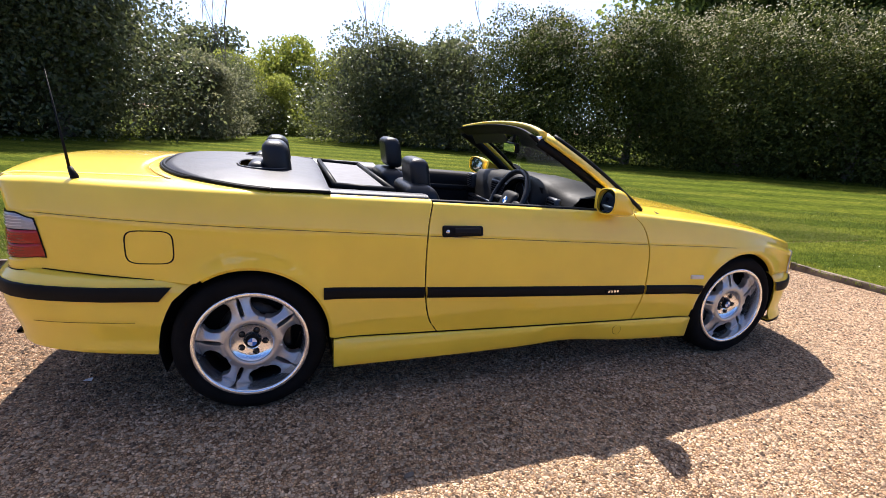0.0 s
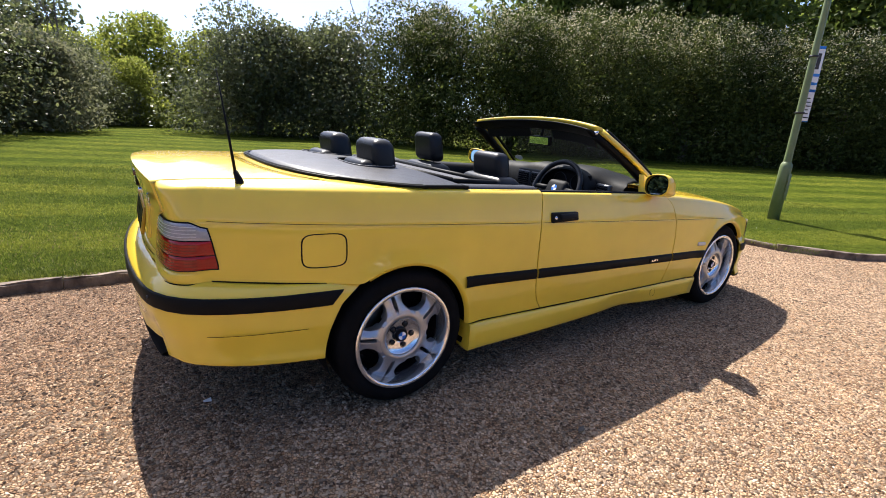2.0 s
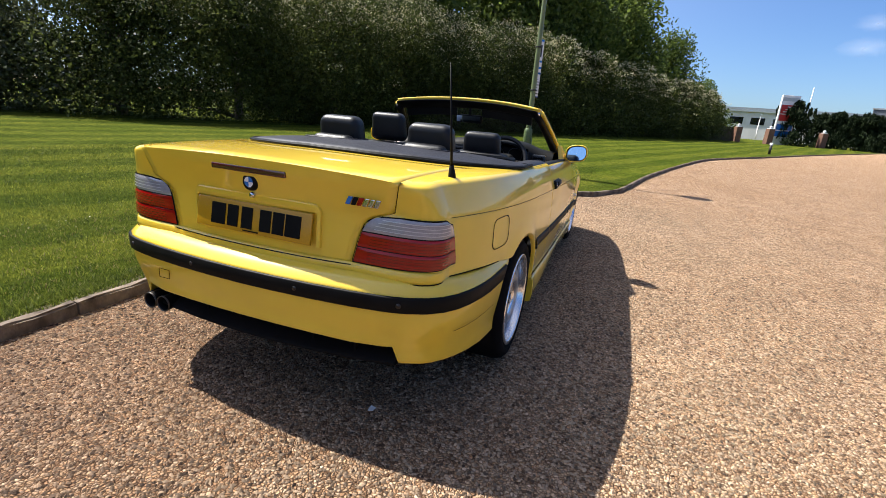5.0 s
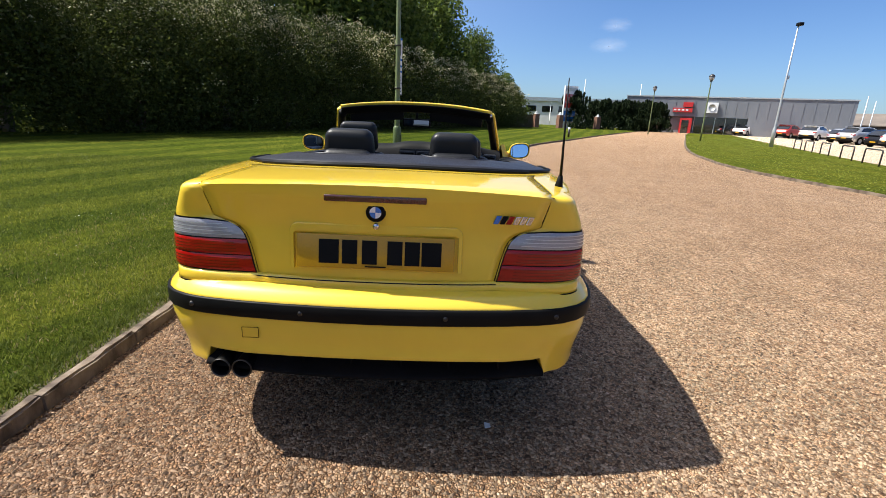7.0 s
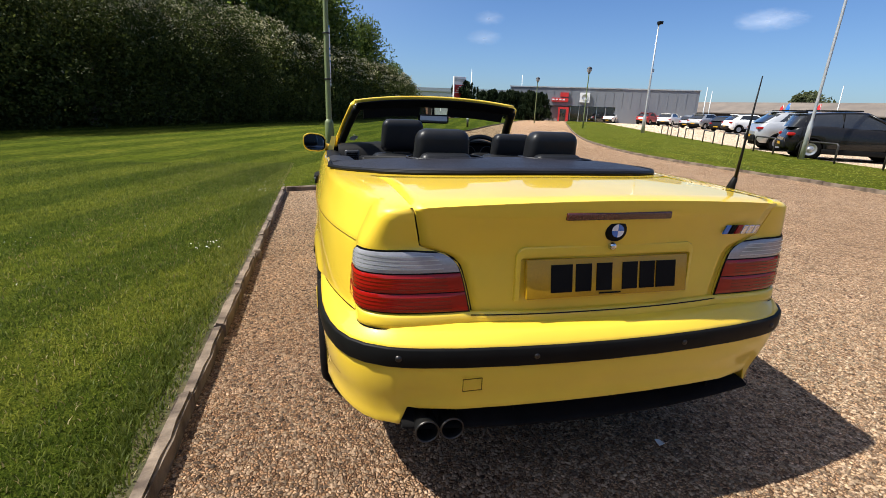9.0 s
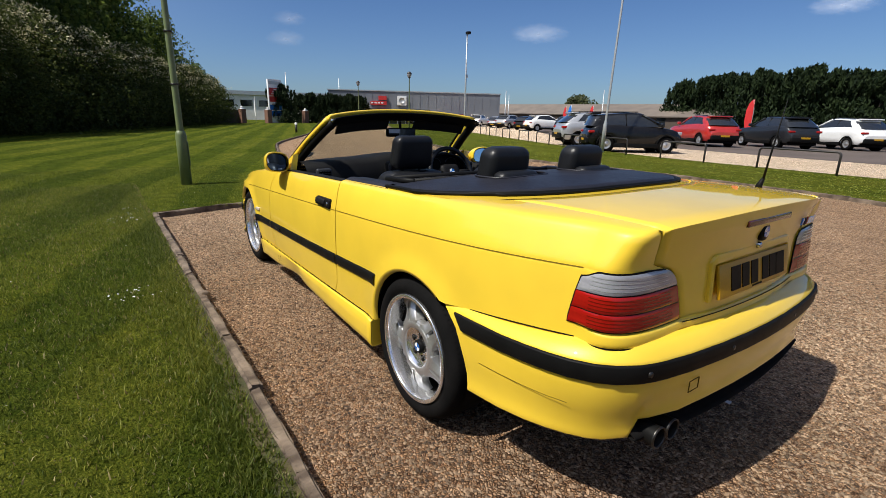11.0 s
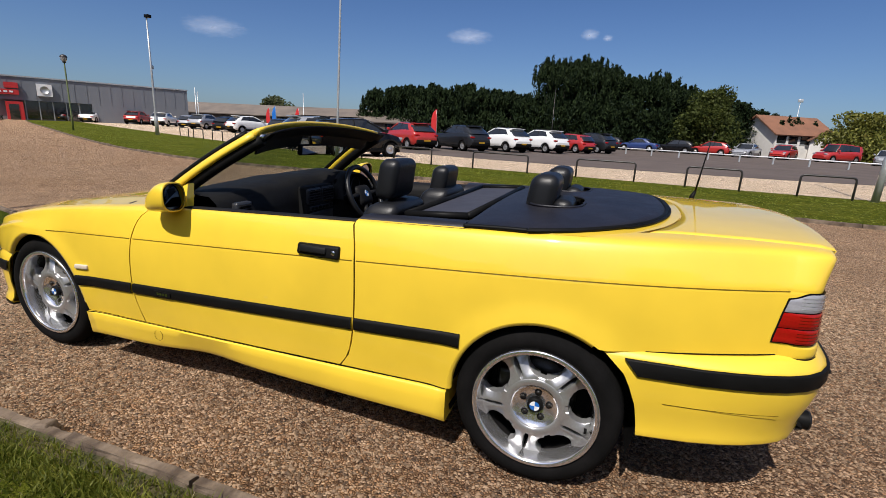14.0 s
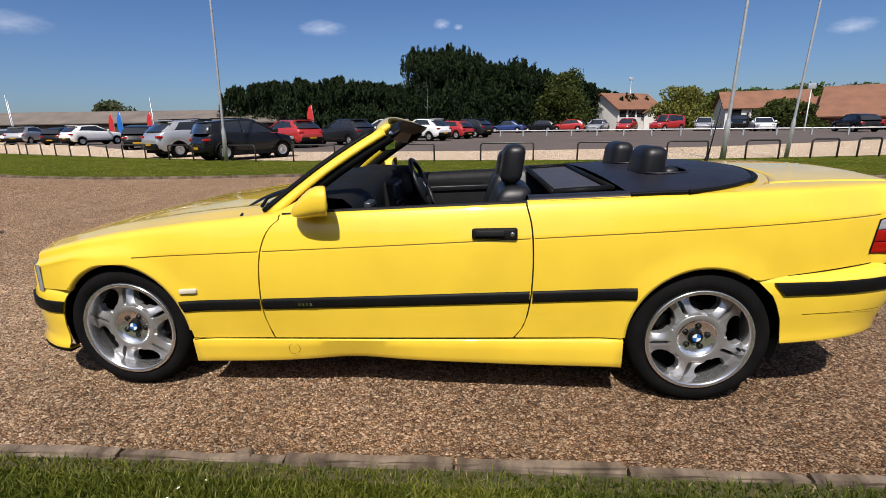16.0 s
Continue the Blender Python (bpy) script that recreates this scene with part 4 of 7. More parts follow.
def deck_z(x, y):
    b, w = belt_z(x), wide(x) - 0.078
    y = min(abs(y), w)
    e = w - y
    return b + 0.020 + 0.022 * (1 - (y / w) ** 2) + min(e, 0.05) * 0.05


lid_half = smooth_curve([0.676, 0.70, 0.76, 0.80, 0.83, 0.85, 0.862, 0.870, 0.90, 0.965], [0.402, 0.408, 0.422, 0.434, 0.450, 0.480, 0.520, 0.546, 0.557, 0.572])
lid_dx = smooth_curve([0.676, 0.72, 0.80, 0.84, 0.868, 0.895, 0.925, 0.948, 0.962], [0.040, 0.042, 0.047, 0.049, 0.046, 0.040, 0.031, 0.025, 0.020])


def lid_x(y, z):
    return -0.945 + 0.042 * (abs(y) / 0.57) ** 2 + float(lid_dx(z)) + 0.006 * (abs(y) / float(lid_half(z))) ** 4


XC = -0.74  # where the corner meets the flank


def corner(u, z, s, out=0.0):
    """The rear corner: u from 0 at the lid's joint to 1 at the flank, then on along it."""
    zc = min(z, 0.958)
    y0 = float(lid_half(zc)) + 0.004
    y1, x0 = side_y(XC, min(z, belt_z(XC))), lid_x(y0, zc)
    if u <= 1.0:
        a = u * math.pi / 2
        n = 0.58
        y = y0 + (y1 - y0) * math.sin(a) ** n
        x = XC + (x0 - XC) * math.cos(a) ** n if u < 1 else XC
        k = min(1.0, max(0.0, (u - 0.25) / 0.6))
        nx, ny = -math.cos(k * math.pi / 2), math.sin(k * math.pi / 2)
    else:
        x = XC + (u - 1.0)
        y, nx, ny = side_y(x, z), 0.0, 1.0
    return (x + nx * out, s * (y + ny * out), z)


US = [0.0, 0.02, 0.05, 0.1, 0.17, 0.25, 0.33, 0.41, 0.5, 0.59, 0.68, 0.76, 0.84, 0.91, 0.96, 0.985, 1.0]


def side_panels(s):
    side = []

    def P(x, z, dx=0.0):
        return (x + dx, s * side_y(x, z), z)

    # rear quarter: first the tight corner beside the boot lid, then the flank
    cols = []
    b0, inner0 = belt_z(XC), min(float(boot_gap(XC)) + 0.002, wide(XC) - 0.085)
    tops = shoulder(XC, inner0)
    w0 = side_y(XC, b0)
    deck0 = deck_z(XC, inner0)
    x_in = corner(0.0, 0.958, 1)[0]
    for u in US[:-1]:
        col = [corner(u, z, s) for z in rows_of(XC, 0.645)]
        ex, ey = col[-1][0], abs(col[-1][1])
        xt = x_in + 0.012 + (XC - x_in - 0.012) * u
        yt = float(boot_gap(xt)) + 0.002
        for y, z in tops:
            f = (w0 - y) / (w0 - inner0)
            zz = deck_z(XC, y) if y < wide(XC) - 0.079 else z
            col.append((ex + (xt - ex) * f, s * (ey + (yt - ey) * f), b0 + (deck_z(xt, yt) - b0) * (zz - b0) / (deck0 - b0)))
        cols.append(col)
    for X in arch_columns(-0.74, 0.745, 0.0):
        low = 0.330 - 0.02 * X if X > 0 else 0.600 - 0.092 * (X + 0.25)
        zb = arch_z(X, low)
        col = []
        pull = max(0.0, (X - 0.40) / 0.345)
        for z in rows_of(X, zb):
            x = X + (float(door_r(z)) - 0.004 - 0.745) * pull * pull
            col.append((x, s * side_y(x, z), z))
        x = X + (float(door_r(0.92)) - 0.004 - 0.745) * pull * pull
        inner = min(float(boot_gap(X)) + 0.002, wide(X) - 0.085)
        col += [(x, s * y, deck_z(x, y) if y < wide(x) - 0.079 else z) for y, z in shoulder(X, inner)]
        cols.append(col)
    q = grid("rear_quarter_panel", cols, M_YELLOW, car, flip=s < 0, solid=0.010)
    # door skin
    cols = []
    for u in np.linspace(0, 1, 22):
        col = []
        X = 0.75 + u * 1.22
        zs = list(np.linspace(0.328 - 0.02 * X + 0.002, cz(X) - 0.012, 12)) + [cz(X) - 0.0025, cz(X), cz(X) + 0.0025] + list(np.linspace(cz(X) + 0.012, belt_z(X), 7))
        for z in zs:
            a, b = float(door_r(z)) + 0.003, float(door_f(min(z, 0.875))) - 0.003
            x = a + u * (b - a)
            col.append((x, s * side_y(x, z), z))
        x = col[-1][0]
        w = wide(x) - 0.046
        col += [(x, s * (w - 0.005), belt_z(x) + 0.006), (x, s * (w - 0.014), belt_z(x) + 0.010), (x, s * (w - 0.030), belt_z(x) + 0.010)]
        cols.append(col)
    door = grid("door", cols, M_YELLOW, car, flip=s < 0, solid=0.012)
    # front wing
    cols = []
    for X in arch_columns(1.972, 3.20, 2.70):
        low = 0.330 - 0.02 * X if X < 2.7 else 0.515 - 0.06 * (X - 3.0)
        zb = arch_z(X, low)
        pull = max(0.0, (2.30 - X) / 0.328)
        col = []
        for z in rows_of(X, zb):
            x = X + (float(door_f(min(z, 0.875))) + 0.004 - 1.972) * pull**1.5
            col.append((x, s * side_y(x, z), z))
        x0 = col[-1][0]
        w = wide(x0) - 0.046
        col += [(x0, s * (w - 0.008), belt_z(x0) + 0.008), (x0, s * (w - 0.022), belt_z(x0) + 0.014), (x0, s * (w - 0.042), belt_z(x0) + 0.018)]
        cols.append(col)
    wing = grid("front_wing", cols, M_YELLOW, car, flip=s < 0, solid=0.010)
    # wheel arch lips and liners
    for wx in WX:
        lip = []
        for a in np.linspace(0.60 if wx > 1 else 0.0, math.pi if wx > 1 else 2.13, 40):
            x = wx + RW * math.cos(a)
            z = RT + 0.01 + RW * math.sin(a)
            y = side_y(x, z)
            lip.append([(x, s * y, z), (wx + (RW - 0.012) * math.cos(a), s * (y - 0.003), RT + 0.01 + (RW - 0.012) * math.sin(a)), (wx + (RW - 0.016) * math.cos(a), s * (y - 0.02), RT + 0.01 + (RW - 0.016) * math.sin(a))])
        grid("arch_lip", lip, M_YELLOW, car, flip=s < 0)
        liner = []
        for a in np.linspace(-0.35, math.pi + 0.35, 24):
            liner.append([(wx + 0.352 * math.cos(a), s * (0.81 - (0.03 if wx > 1 else 0.0)), RT + 0.012 + 0.352 * math.sin(a)), (wx + 0.352 * math.cos(a), s * 0.50, RT + 0.012 + 0.352 * math.sin(a))])
        grid("arch_liner", liner, M_DARK, car)
        box("arch_wall", (wx - 0.36, min(s * 0.49, s * 0.53), 0.22), (wx + 0.36, max(s * 0.49, s * 0.53), 0.66), M_DARK, car)
    # black moulding strips on door, quarter and wing
    for owner, x0, x1 in ((q, None, None), (door, 0, 0), (wing, 1, 1)):
        if owner is q:
            x0, x1 = 0.295, 0.745
        elif owner is door:
            x0, x1 = 0.757, 1.985
        else:
            x0, x1 = 1.999, 2.405
        rows = []
        for dz, out in ((0.027, 0.0), (0.024, 0.007), (0.012, 0.010), (-0.012, 0.010), (-0.024, 0.007), (-0.027, 0.0)):
            row = []
            for x in np.linspace(x0, x1, 16):
                z = mz(x) + dz
                xx = x
                if owner is q:
                    xx = max(x, RW * 0.0 + math.sqrt(max(0.0, (RW + 0.004) ** 2 - (z - RT - 0.01) ** 2)))
                if owner is wing:
                    xx = min(x, 2.70 - math.sqrt(max(0.0, (RW + 0.004) ** 2 - (z - RT - 0.01) ** 2)))
                row.append((xx, s * (side_y(xx, z) + out), z))
            rows.append(row)
        grid("rub_strip", rows, M_BLACK, owner, "black rub strip", flip=s < 0)
    box("strip_badge", (1.73, s * 0.861 - 0.002, mz(1.78) - 0.012), (1.83, s * 0.861 + 0.002, mz(1.78) + 0.012), M_BLACK, door)
    for k in range(4):
        box("badge_bar", (1.745 + 0.018 * k, min(s * 0.861, s * 0.865), mz(1.78) - 0.006), (1.757 + 0.018 * k, max(s * 0.861, s * 0.865), mz(1.78) + 0.006), M_CHROME, door)
    # handle with lock
    hz = 0.805
    hb = box_bm((0.815, -0.012, hz - 0.026), (1.012, 0.012, hz + 0.026), 0.010, 3)
    for v in hb.verts:
        v.co.y = s * (side_y(v.co.x, v.co.z) + 0.004) + v.co.y
        if v.co.x > 0.99:
            v.co.z = hz + (v.co.z - hz) * 0.85
    handle = part("handle", hb, M_BLACK, door, "black plastic pull handle", True)
    hb = box_bm((0.87, -0.008, hz - 0.010), (0.995, 0.008, hz + 0.018), 0.006, 2)
    for v in hb.verts:
        v.co.y = s * (side_y(v.co.x, v.co.z) + 0.017) + v.co.y
    part("handle_flap", hb, M_PLASTIC, door, smooth=True)
    lathe("lock", [(0, 0.0), (0.009, 0.0), (0.010, -0.004)], M_CHROME, door, n=14, at=(0.838, s * (side_y(0.838, hz) + 0.019), hz), sgn=s)
    # side repeater on the wing
    # thin dark strip that paints the shade along the shoulder crease
    for owner, x0, x1 in ((q, -0.738, 0.742), (door, 0.758, 1.965), (wing, 1.985, 2.60)):
        grid("crease_shade", [[(x, s * (side_y(x, cz(x) + e) + 0.0012), cz(x) + e * 0.065) for x in np.linspace(x0, x1, 24)] for e in (-0.012, 0.012)], M_CREASE_JOINT, owner, "thin dark strip painting the shade of the shoulder crease", flip=s < 0)
    rb = box_bm((2.30, -0.008, 0.515), (2.385, 0.008, 0.540), 0.006, 2)
    for v in rb.verts:
        v.co.y = s * (side_y(v.co.x, v.co.z) + 0.002) + v.co.y
        v.co.z -= 0.03 * (v.co.x - 2.34)
    part("side_repeater", rb, M_AMBER, wing, "small clear side indicator", True)
    # sill skirt with jacking caps
    rows = []
    bottom = smooth_curve([0.33, 0.8, 1.3, 1.55, 1.8, 2.05, 2.36], [0.180, 0.180, 0.185, 0.188, 0.172, 0.158, 0.148])
    for f, out in ((0.0, 0.002), (0.03, 0.012), (0.07, 0.0155), (0.4, 0.0155), (0.75, 0.012), (0.94, 0.009), (0.975, 0.005), (1.0, -0.006)):
        row = []
        for x in np.linspace(0.338, 2.362, 40):
            top = 0.328 - 0.02 * x
            z = top + (float(bottom(x)) - top) * f
            wave = 0.018 * math.exp(-(((x - 1.60) / 0.20) ** 2)) * f
            flare = 0.026 * min(1.0, max(0.0, (1.45 - x) / 1.05)) * min(1.0, f / 0.7)
            row.append((x, s * (side_y(x, max(z, 0.21)) + out - wave + flare), z))
        rows.append(row)
    rows.append([(x, s * 0.60, z + 0.01) for x, _, z in rows[-1]])
    skirt = grid("side_skirt", rows, M_YELLOW, car, flip=s < 0, solid=0.006)
    skirt.data.set_sharp_from_angle(angle=radians(40))
    for x in (0.70, 1.86):
        z = 0.262 - 0.012 * x
        lathe("jack_cap", [(0.0275, 0.0), (0.0275, 0.0012), (0.0262, 0.0016)], M_DARK, skirt, "round jacking cap joint", n=20, at=(x, s * (side_y(x, z) + 0.0165), z), sgn=s)
    for k in (0, -1):
        mesh_ob("skirt_end", [r[k] for r in rows] + [(rows[0][k][0], s * 0.60, rows[0][k][2])], [tuple(range(len(rows) + 1))], M_YELLOW, skirt)
    grid("skirt_joint", [[(x, s * (side_y(x, 0.33) + 0.0035), 0.3285 - 0.02 * x + e) for x in np.linspace(0.345, 2.355, 40)] for e in (-0.002, 0.002)], M_DARK, skirt, "dark joint over the skirt", flip=s < 0)
    grid("bumper_gap", [[(x, s * (side_y(x, 0.62) + 0.0012), 0.600 - 0.092 * (x + 0.25) + e) for x in np.linspace(-0.735, -0.345, 16)] for e in (0.0, 0.0045)], M_DARK, q, "dark joint over the bumper", flip=s < 0)
    # belt seal and the shelf inside it
    seal = []
    for x in np.linspace(0.30, 1.88, 30):
        w = wide(x) - 0.072
        z = belt_z(x) + 0.010
        seal.append([(x, s * (w + 0.006), z - 0.004), (x, s * (w + 0.006), z + 0.007), (x, s * (w - 0.012), z + 0.009), (x, s * (w - 0.05), z + 0.004), (x, s * (w - 0.085), z - 0.006), (x, s * (w - 0.10), z - 0.05), (x, s * (w - 0.11), z - 0.35)])
    grid("belt_trim", seal, M_PLASTIC, car, "black inner sill trim", flip=s > 0)
    rail = box_bm((0.90, -0.012, -0.02), (1.60, 0.012, 0.02), 0.008, 2)
    for v in rail.verts:
        v.co.y += s * 0.675
        v.co.z += 0.80 - 0.03 * (v.co.x - 1.2)
    part("arm_rest", rail, M_LEATHER, car, smooth=True)
    return q, door, wing


quarter_l, door_l, wing_l = side_panels(1)
quarter_r, door_r_ob, wing_r = side_panels(-1)
# fuel flap on the far quarter: a thin dark joint and the flap
fl = []
for k in range(40):
    a = 2 * math.pi * k / 40
    c, sn = math.cos(a), math.sin(a)
    u, v = math.copysign(abs(c) ** 0.45, c) * 0.087, math.copysign(abs(sn) ** 0.45, sn) * 0.067
    fl.append([(-0.352 + u * f, -(side_y(-0.352 + u * f, 0.742 + v * f) + o), 0.742 + v * f) for f, o in ((1.0, 0.0012), (0.975, 0.0022), (0.962, 0.0022), (0.94, 0.0012))])
fl = np.array(fl)
grid("fuel_flap_joint", np.swapaxes(fl, 0, 1), M_DARK, quarter_r, "dark joint of the fuel flap", wrap=True)

# ---- boot lid, cover panel, rear face ----


def ton_rear(y, e=0.0):
    """Rear edge of the black cover; e grows it outwards."""
    y = min(abs(y), 0.79 + e)
    return 0.30 - (0.715 + e) * (1 - (y / (0.80 + e)) ** 2.7) ** (1 / 2.2)


rows = []
for f in np.linspace(0, 1, 14):
    row = []
    for t in np.linspace(-1, 1, 29):
        xa = -0.926 + 0.042 * t * t
        y0 = float(boot_gap(xa + f * 0.5)) - 0.002
        y = t * y0
        xb = ton_rear(y, 0.055) - 0.0
        x = xa + (xb - xa) * f
        y = t * (float(boot_gap(min(x, -0.2))) - 0.002)
        z = deck_z(x, y)
        if f == 0:
            z -= 0.006
        row.append((x, y, z))
    rows.append(row)
top_row = rows[0]
# rear face of the lid, hollowed for the plate
face = []
for z in (0.962, 0.955, 0.946, 0.925, 0.895, 0.878, 0.870, 0.865, 0.860, 0.852, 0.84, 0.82, 0.80, 0.76, 0.72, 0.69, 0.676):
    h = float(lid_half(z))
    face.append([(lid_x(t * h, z), t * h, z) for t in np.linspace(-1, 1, 29)])
boot = grid("boot_lid", list(reversed(rows)) + face, M_YELLOW, car, solid=0.010)
boot.data.set_sharp_from_angle(angle=radians(34))
for s in (1, -1):
    grid("boot_joint", [[(x, s * (float(boot_gap(x)) + e), deck_z(x, float(boot_gap(x))) - 0.005) for x in np.linspace(-0.878, -0.36, 30)] for e in (-0.005, 0.005)], M_DARK, boot, "dark joint beside the boot lid", flip=s > 0)
    grid("boot_joint", [[(lid_x(float(lid_half(z)), z) + 0.005, s * (float(lid_half(z)) + e), z) for z in np.linspace(0.69, 0.955, 40)] for e in (-0.001, 0.006)], M_DARK, boot, "dark joint beside the boot lid")
# panel that carries the folded roof, round the black cover
rows = []
for f in (0.0, 0.5, 1.0):
    row = []
    for t in np.linspace(-1, 1, 61):
        y = math.copysign(1 - (1 - abs(t)) ** 1.6, t) * (0.775 + 0.0 * f)
        xo, xi = ton_rear(y, 0.050), ton_rear(y, -0.002)
        x = xo + (xi - xo) * f
        yy = math.copysign(min(abs(y), wide(max(x, -0.9)) - 0.075), y)
        row.append((x, yy, deck_z(x, yy) + 0.001 * f))
    rows.append(row)
grid("roof_cover_panel", rows, M_YELLOW, car, "yellow panel round the folded roof", flip=True)
rows = []
for e in (0.13, 0.09, 0.05, 0.01, -0.02):
    row = []
    for t in np.linspace(-1, 1, 61):
        y = math.copysign(1 - (1 - abs(t)) ** 1.6, t) * 0.765
        x = ton_rear(y, e)
        yy = math.copysign(min(abs(y), wide(max(x, -0.9)) - 0.085), y)
        row.append((x, yy, deck_z(x, yy) - 0.009))
    rows.append(row)
grid("deck_channel", rows, M_YELLOW, car, "yellow channel under the deck joints", flip=True)
# rear body panel under the lid and beside it, below the lamps
for s in (1, -1):
    # tail lamp, wrapped round the corner: clear over two red lenses
    lamp_ob = None
    for nm, m, z0, z1, lab in (("lamp_housing", M_BLACK, 0.682, 0.864, "black lamp seal"), ("reverse_lens", M_SMOKE, 0.800, 0.859, "smoked clear lens"), ("brake_lens", M_RED, 0.744, 0.796, "red ribbed lens"), ("tail_lens", M_RED, 0.687, 0.741, "red ribbed lens")):
        inner = nm == "lamp_housing"
        rows = []
        for f in np.linspace(0, 1, 8):
            row = []
            for t in np.linspace(0, 1, 44):
                z = z0 + (z1 - z0) * f
                front = 1.030 - 0.16 * max(0.0, z - 0.70) * (1 if z > 0.70 else 0)
                u0 = 0.0002 if inner else 0.0009
                u1 = front if inner else front - 0.005
                u = u0 + (u1 - u0) * t
                drop = 0.006 * max(0.0, 1 - t / 0.10) ** 2 * (1 if f == 1 and z1 > 0.85 else 0) + 0.022 * max(0.0, (t - 0.80) / 0.20) ** 2 * max(0.0, (z - 0.79) / 0.07)
                rise = 0.007 * t * max(0.0, (0.75 - z) / 0.06)
                edge = 0.0 if inner else (-0.003 if f in (0, 1) or t in (0, 1) else 0.0)
                row.append(corner(u, z - drop + rise, s, (0.003 if inner else 0.009) + edge))
            rows.append(row)
        ob = grid(nm if lamp_ob else "tail_lamp", rows, m, lamp_ob or car, lab if lamp_ob else "", flip=s < 0)
        lamp_ob = lamp_ob or ob
        if not inner:
            for f in (0.2, 0.4, 0.6, 0.8):
                z = z0 + (z1 - z0) * f
                line = [[corner(0.03 + 0.90 * t, z + e, s, 0.0098) for t in np.linspace(0, 1, 40)] for e in (-0.0012, 0.0012)]
                grid("lens_rib", line, M_GALV if nm == "reverse_lens" else M_REDDARK, lamp_ob, "fine rib of the lens", flip=s < 0)

rear = []
for z, out in ((0.683, -0.002), (0.681, 0.008), (0.674, 0.012), (0.656, 0.014), (0.645, 0.013), (0.640, 0.0), (0.60, -0.01)):
    def tap(u):
        return out * max(0.0, 1 - max(0.0, (u - 0.45) / 0.5))

    right = [corner(u, 0.682, -1, tap(u)) for u in tuple(reversed(US))]
    mid = [(lid_x(y, 0.682) - out, y, 0.682) for y in np.linspace(-0.38, 0.38, 15)]
    left = [corner(u, 0.682, 1, tap(u)) for u in tuple(US)]
    rear.append([(x, y, z) for x, y, _ in right + mid + left])
grid("rear_panel", rear, M_YELLOW, car, "yellow ledge above the bumper")
line = []
for z in (0.6395, 0.6440):
    right = [corner(u, 0.682, -1, 0.0137 * max(0.0, 1 - max(0.0, (u - 0.45) / 0.5)) + 0.0007) for u in reversed(US)]
    left = [corner(u, 0.682, 1, 0.0137 * max(0.0, 1 - max(0.0, (u - 0.45) / 0.5)) + 0.0007) for u in US]
    mid = [(lid_x(y, 0.682) - 0.0145, y, 0.682) for y in np.linspace(-0.38, 0.38, 15)]
    line.append([(x, y, z) for x, y, _ in right + mid + left])
grid("ledge_joint", line, M_DARK, boot, "dark joint above the bumper")
grid("lid_joint", [[(lid_x(y, 0.682) - 0.0135, y, z) for y in np.linspace(-0.41, 0.41, 21)] for z in (0.6735, 0.6775)], M_DARK, boot, "dark joint under the boot lid")

# third brake lamp, badge shapes, lock, plate
bm = box_bm((-0.005, -0.165, -0.012), (0.010, 0.165, 0.010), 0.004, 3)
for v in bm.verts:
    v.co += Vector((-0.9235 + 0.020 * (v.co.y / 0.57) ** 2, 0, 0.962))
part("high_brake_lamp", bm, M_BRAKEHIGH, boot, "dark red high brake lamp", True)
rnd = lathe("round_badge", [(0, 0.012), (0.030, 0.011), (0.033, 0.006), (0.034, -0.006)], M_BLACK, boot, "round black badge with blue and white quarters", n=32, axis="x", at=(-0.906, 0, 0.917), sgn=-1)


def quarters(owner, at, r, axis, sgn, lift):
    """Two blue and two white quarter discs with a thin bright ring."""
    for k in range(4):
        vs = [(0, 0)] + [(r * math.cos(math.pi / 2 * (k + i / 8)), r * math.sin(math.pi / 2 * (k + i / 8))) for i in range(9)]
        if axis == "x":
            V = [(at[0] + sgn * lift, at[1] + u, at[2] + v) for u, v in vs]
        else:
            V = [(at[0] + u, at[1] + sgn * lift, at[2] + v) for u, v in vs]
        mesh_ob("quarter", V, [tuple(range(10))], M_BLUE if k % 2 else M_WHITE, owner, solid=0.001)


quarters(boot, (-0.906, 0, 0.917), 0.019, "x", -1, 0.0135)
lathe("boot_lock", [(0, 0.012), (0.008, 0.012), (0.011, 0.008), (0.012, 0.0)], M_CHROME, boot, n=20, axis="x", at=(-0.900, 0.0, 0.868), sgn=-1)
# raised surround: a handle band with rounded shoulders and two slim legs beside the plate
outline = [(0.289, 0.715), (0.289, 0.838)] + [(0.259 + 0.030 * math.cos(a), 0.840 + 0.030 * math.sin(a)) for a in np.linspace(0.15, math.pi / 2, 7)]
outline = outline + [(-y, z) for y, z in reversed(outline)]
inner_line = [(0.274, 0.715), (0.274, 0.832)] + [(0.264 + 0.010 * math.cos(a), 0.832 + 0.006 * math.sin(a)) for a in np.linspace(0.15, math.pi / 2, 7)]
inner_line = inner_line + [(-y, z) for y, z in reversed(inner_line)]
rows = []
for f, lift in ((0.0, -0.004), (0.0, 0.006), (0.10, 0.0095), (0.5, 0.0115), (0.90, 0.0125), (1.0, 0.010), (1.0, -0.006)):
    rows.append([(lid_x(a[0] + (b[0] - a[0]) * f, a[1] + (b[1] - a[1]) * f) - lift, a[0] + (b[0] - a[0]) * f, a[1] + (b[1] - a[1]) * f) for a, b in zip(outline, inner_line)])
grid("plate_surround", rows, M_YELLOW, boot, "yellow raised surround of the number plate", flip=True).data.set_sharp_from_angle(angle=radians(40))
plate = box("number_plate", (-0.012, -0.262, -0.0565), (0.0, 0.262, 0.0565), M_PLATE, car, "yellow rear number plate with dark bars", bevel=0.003)
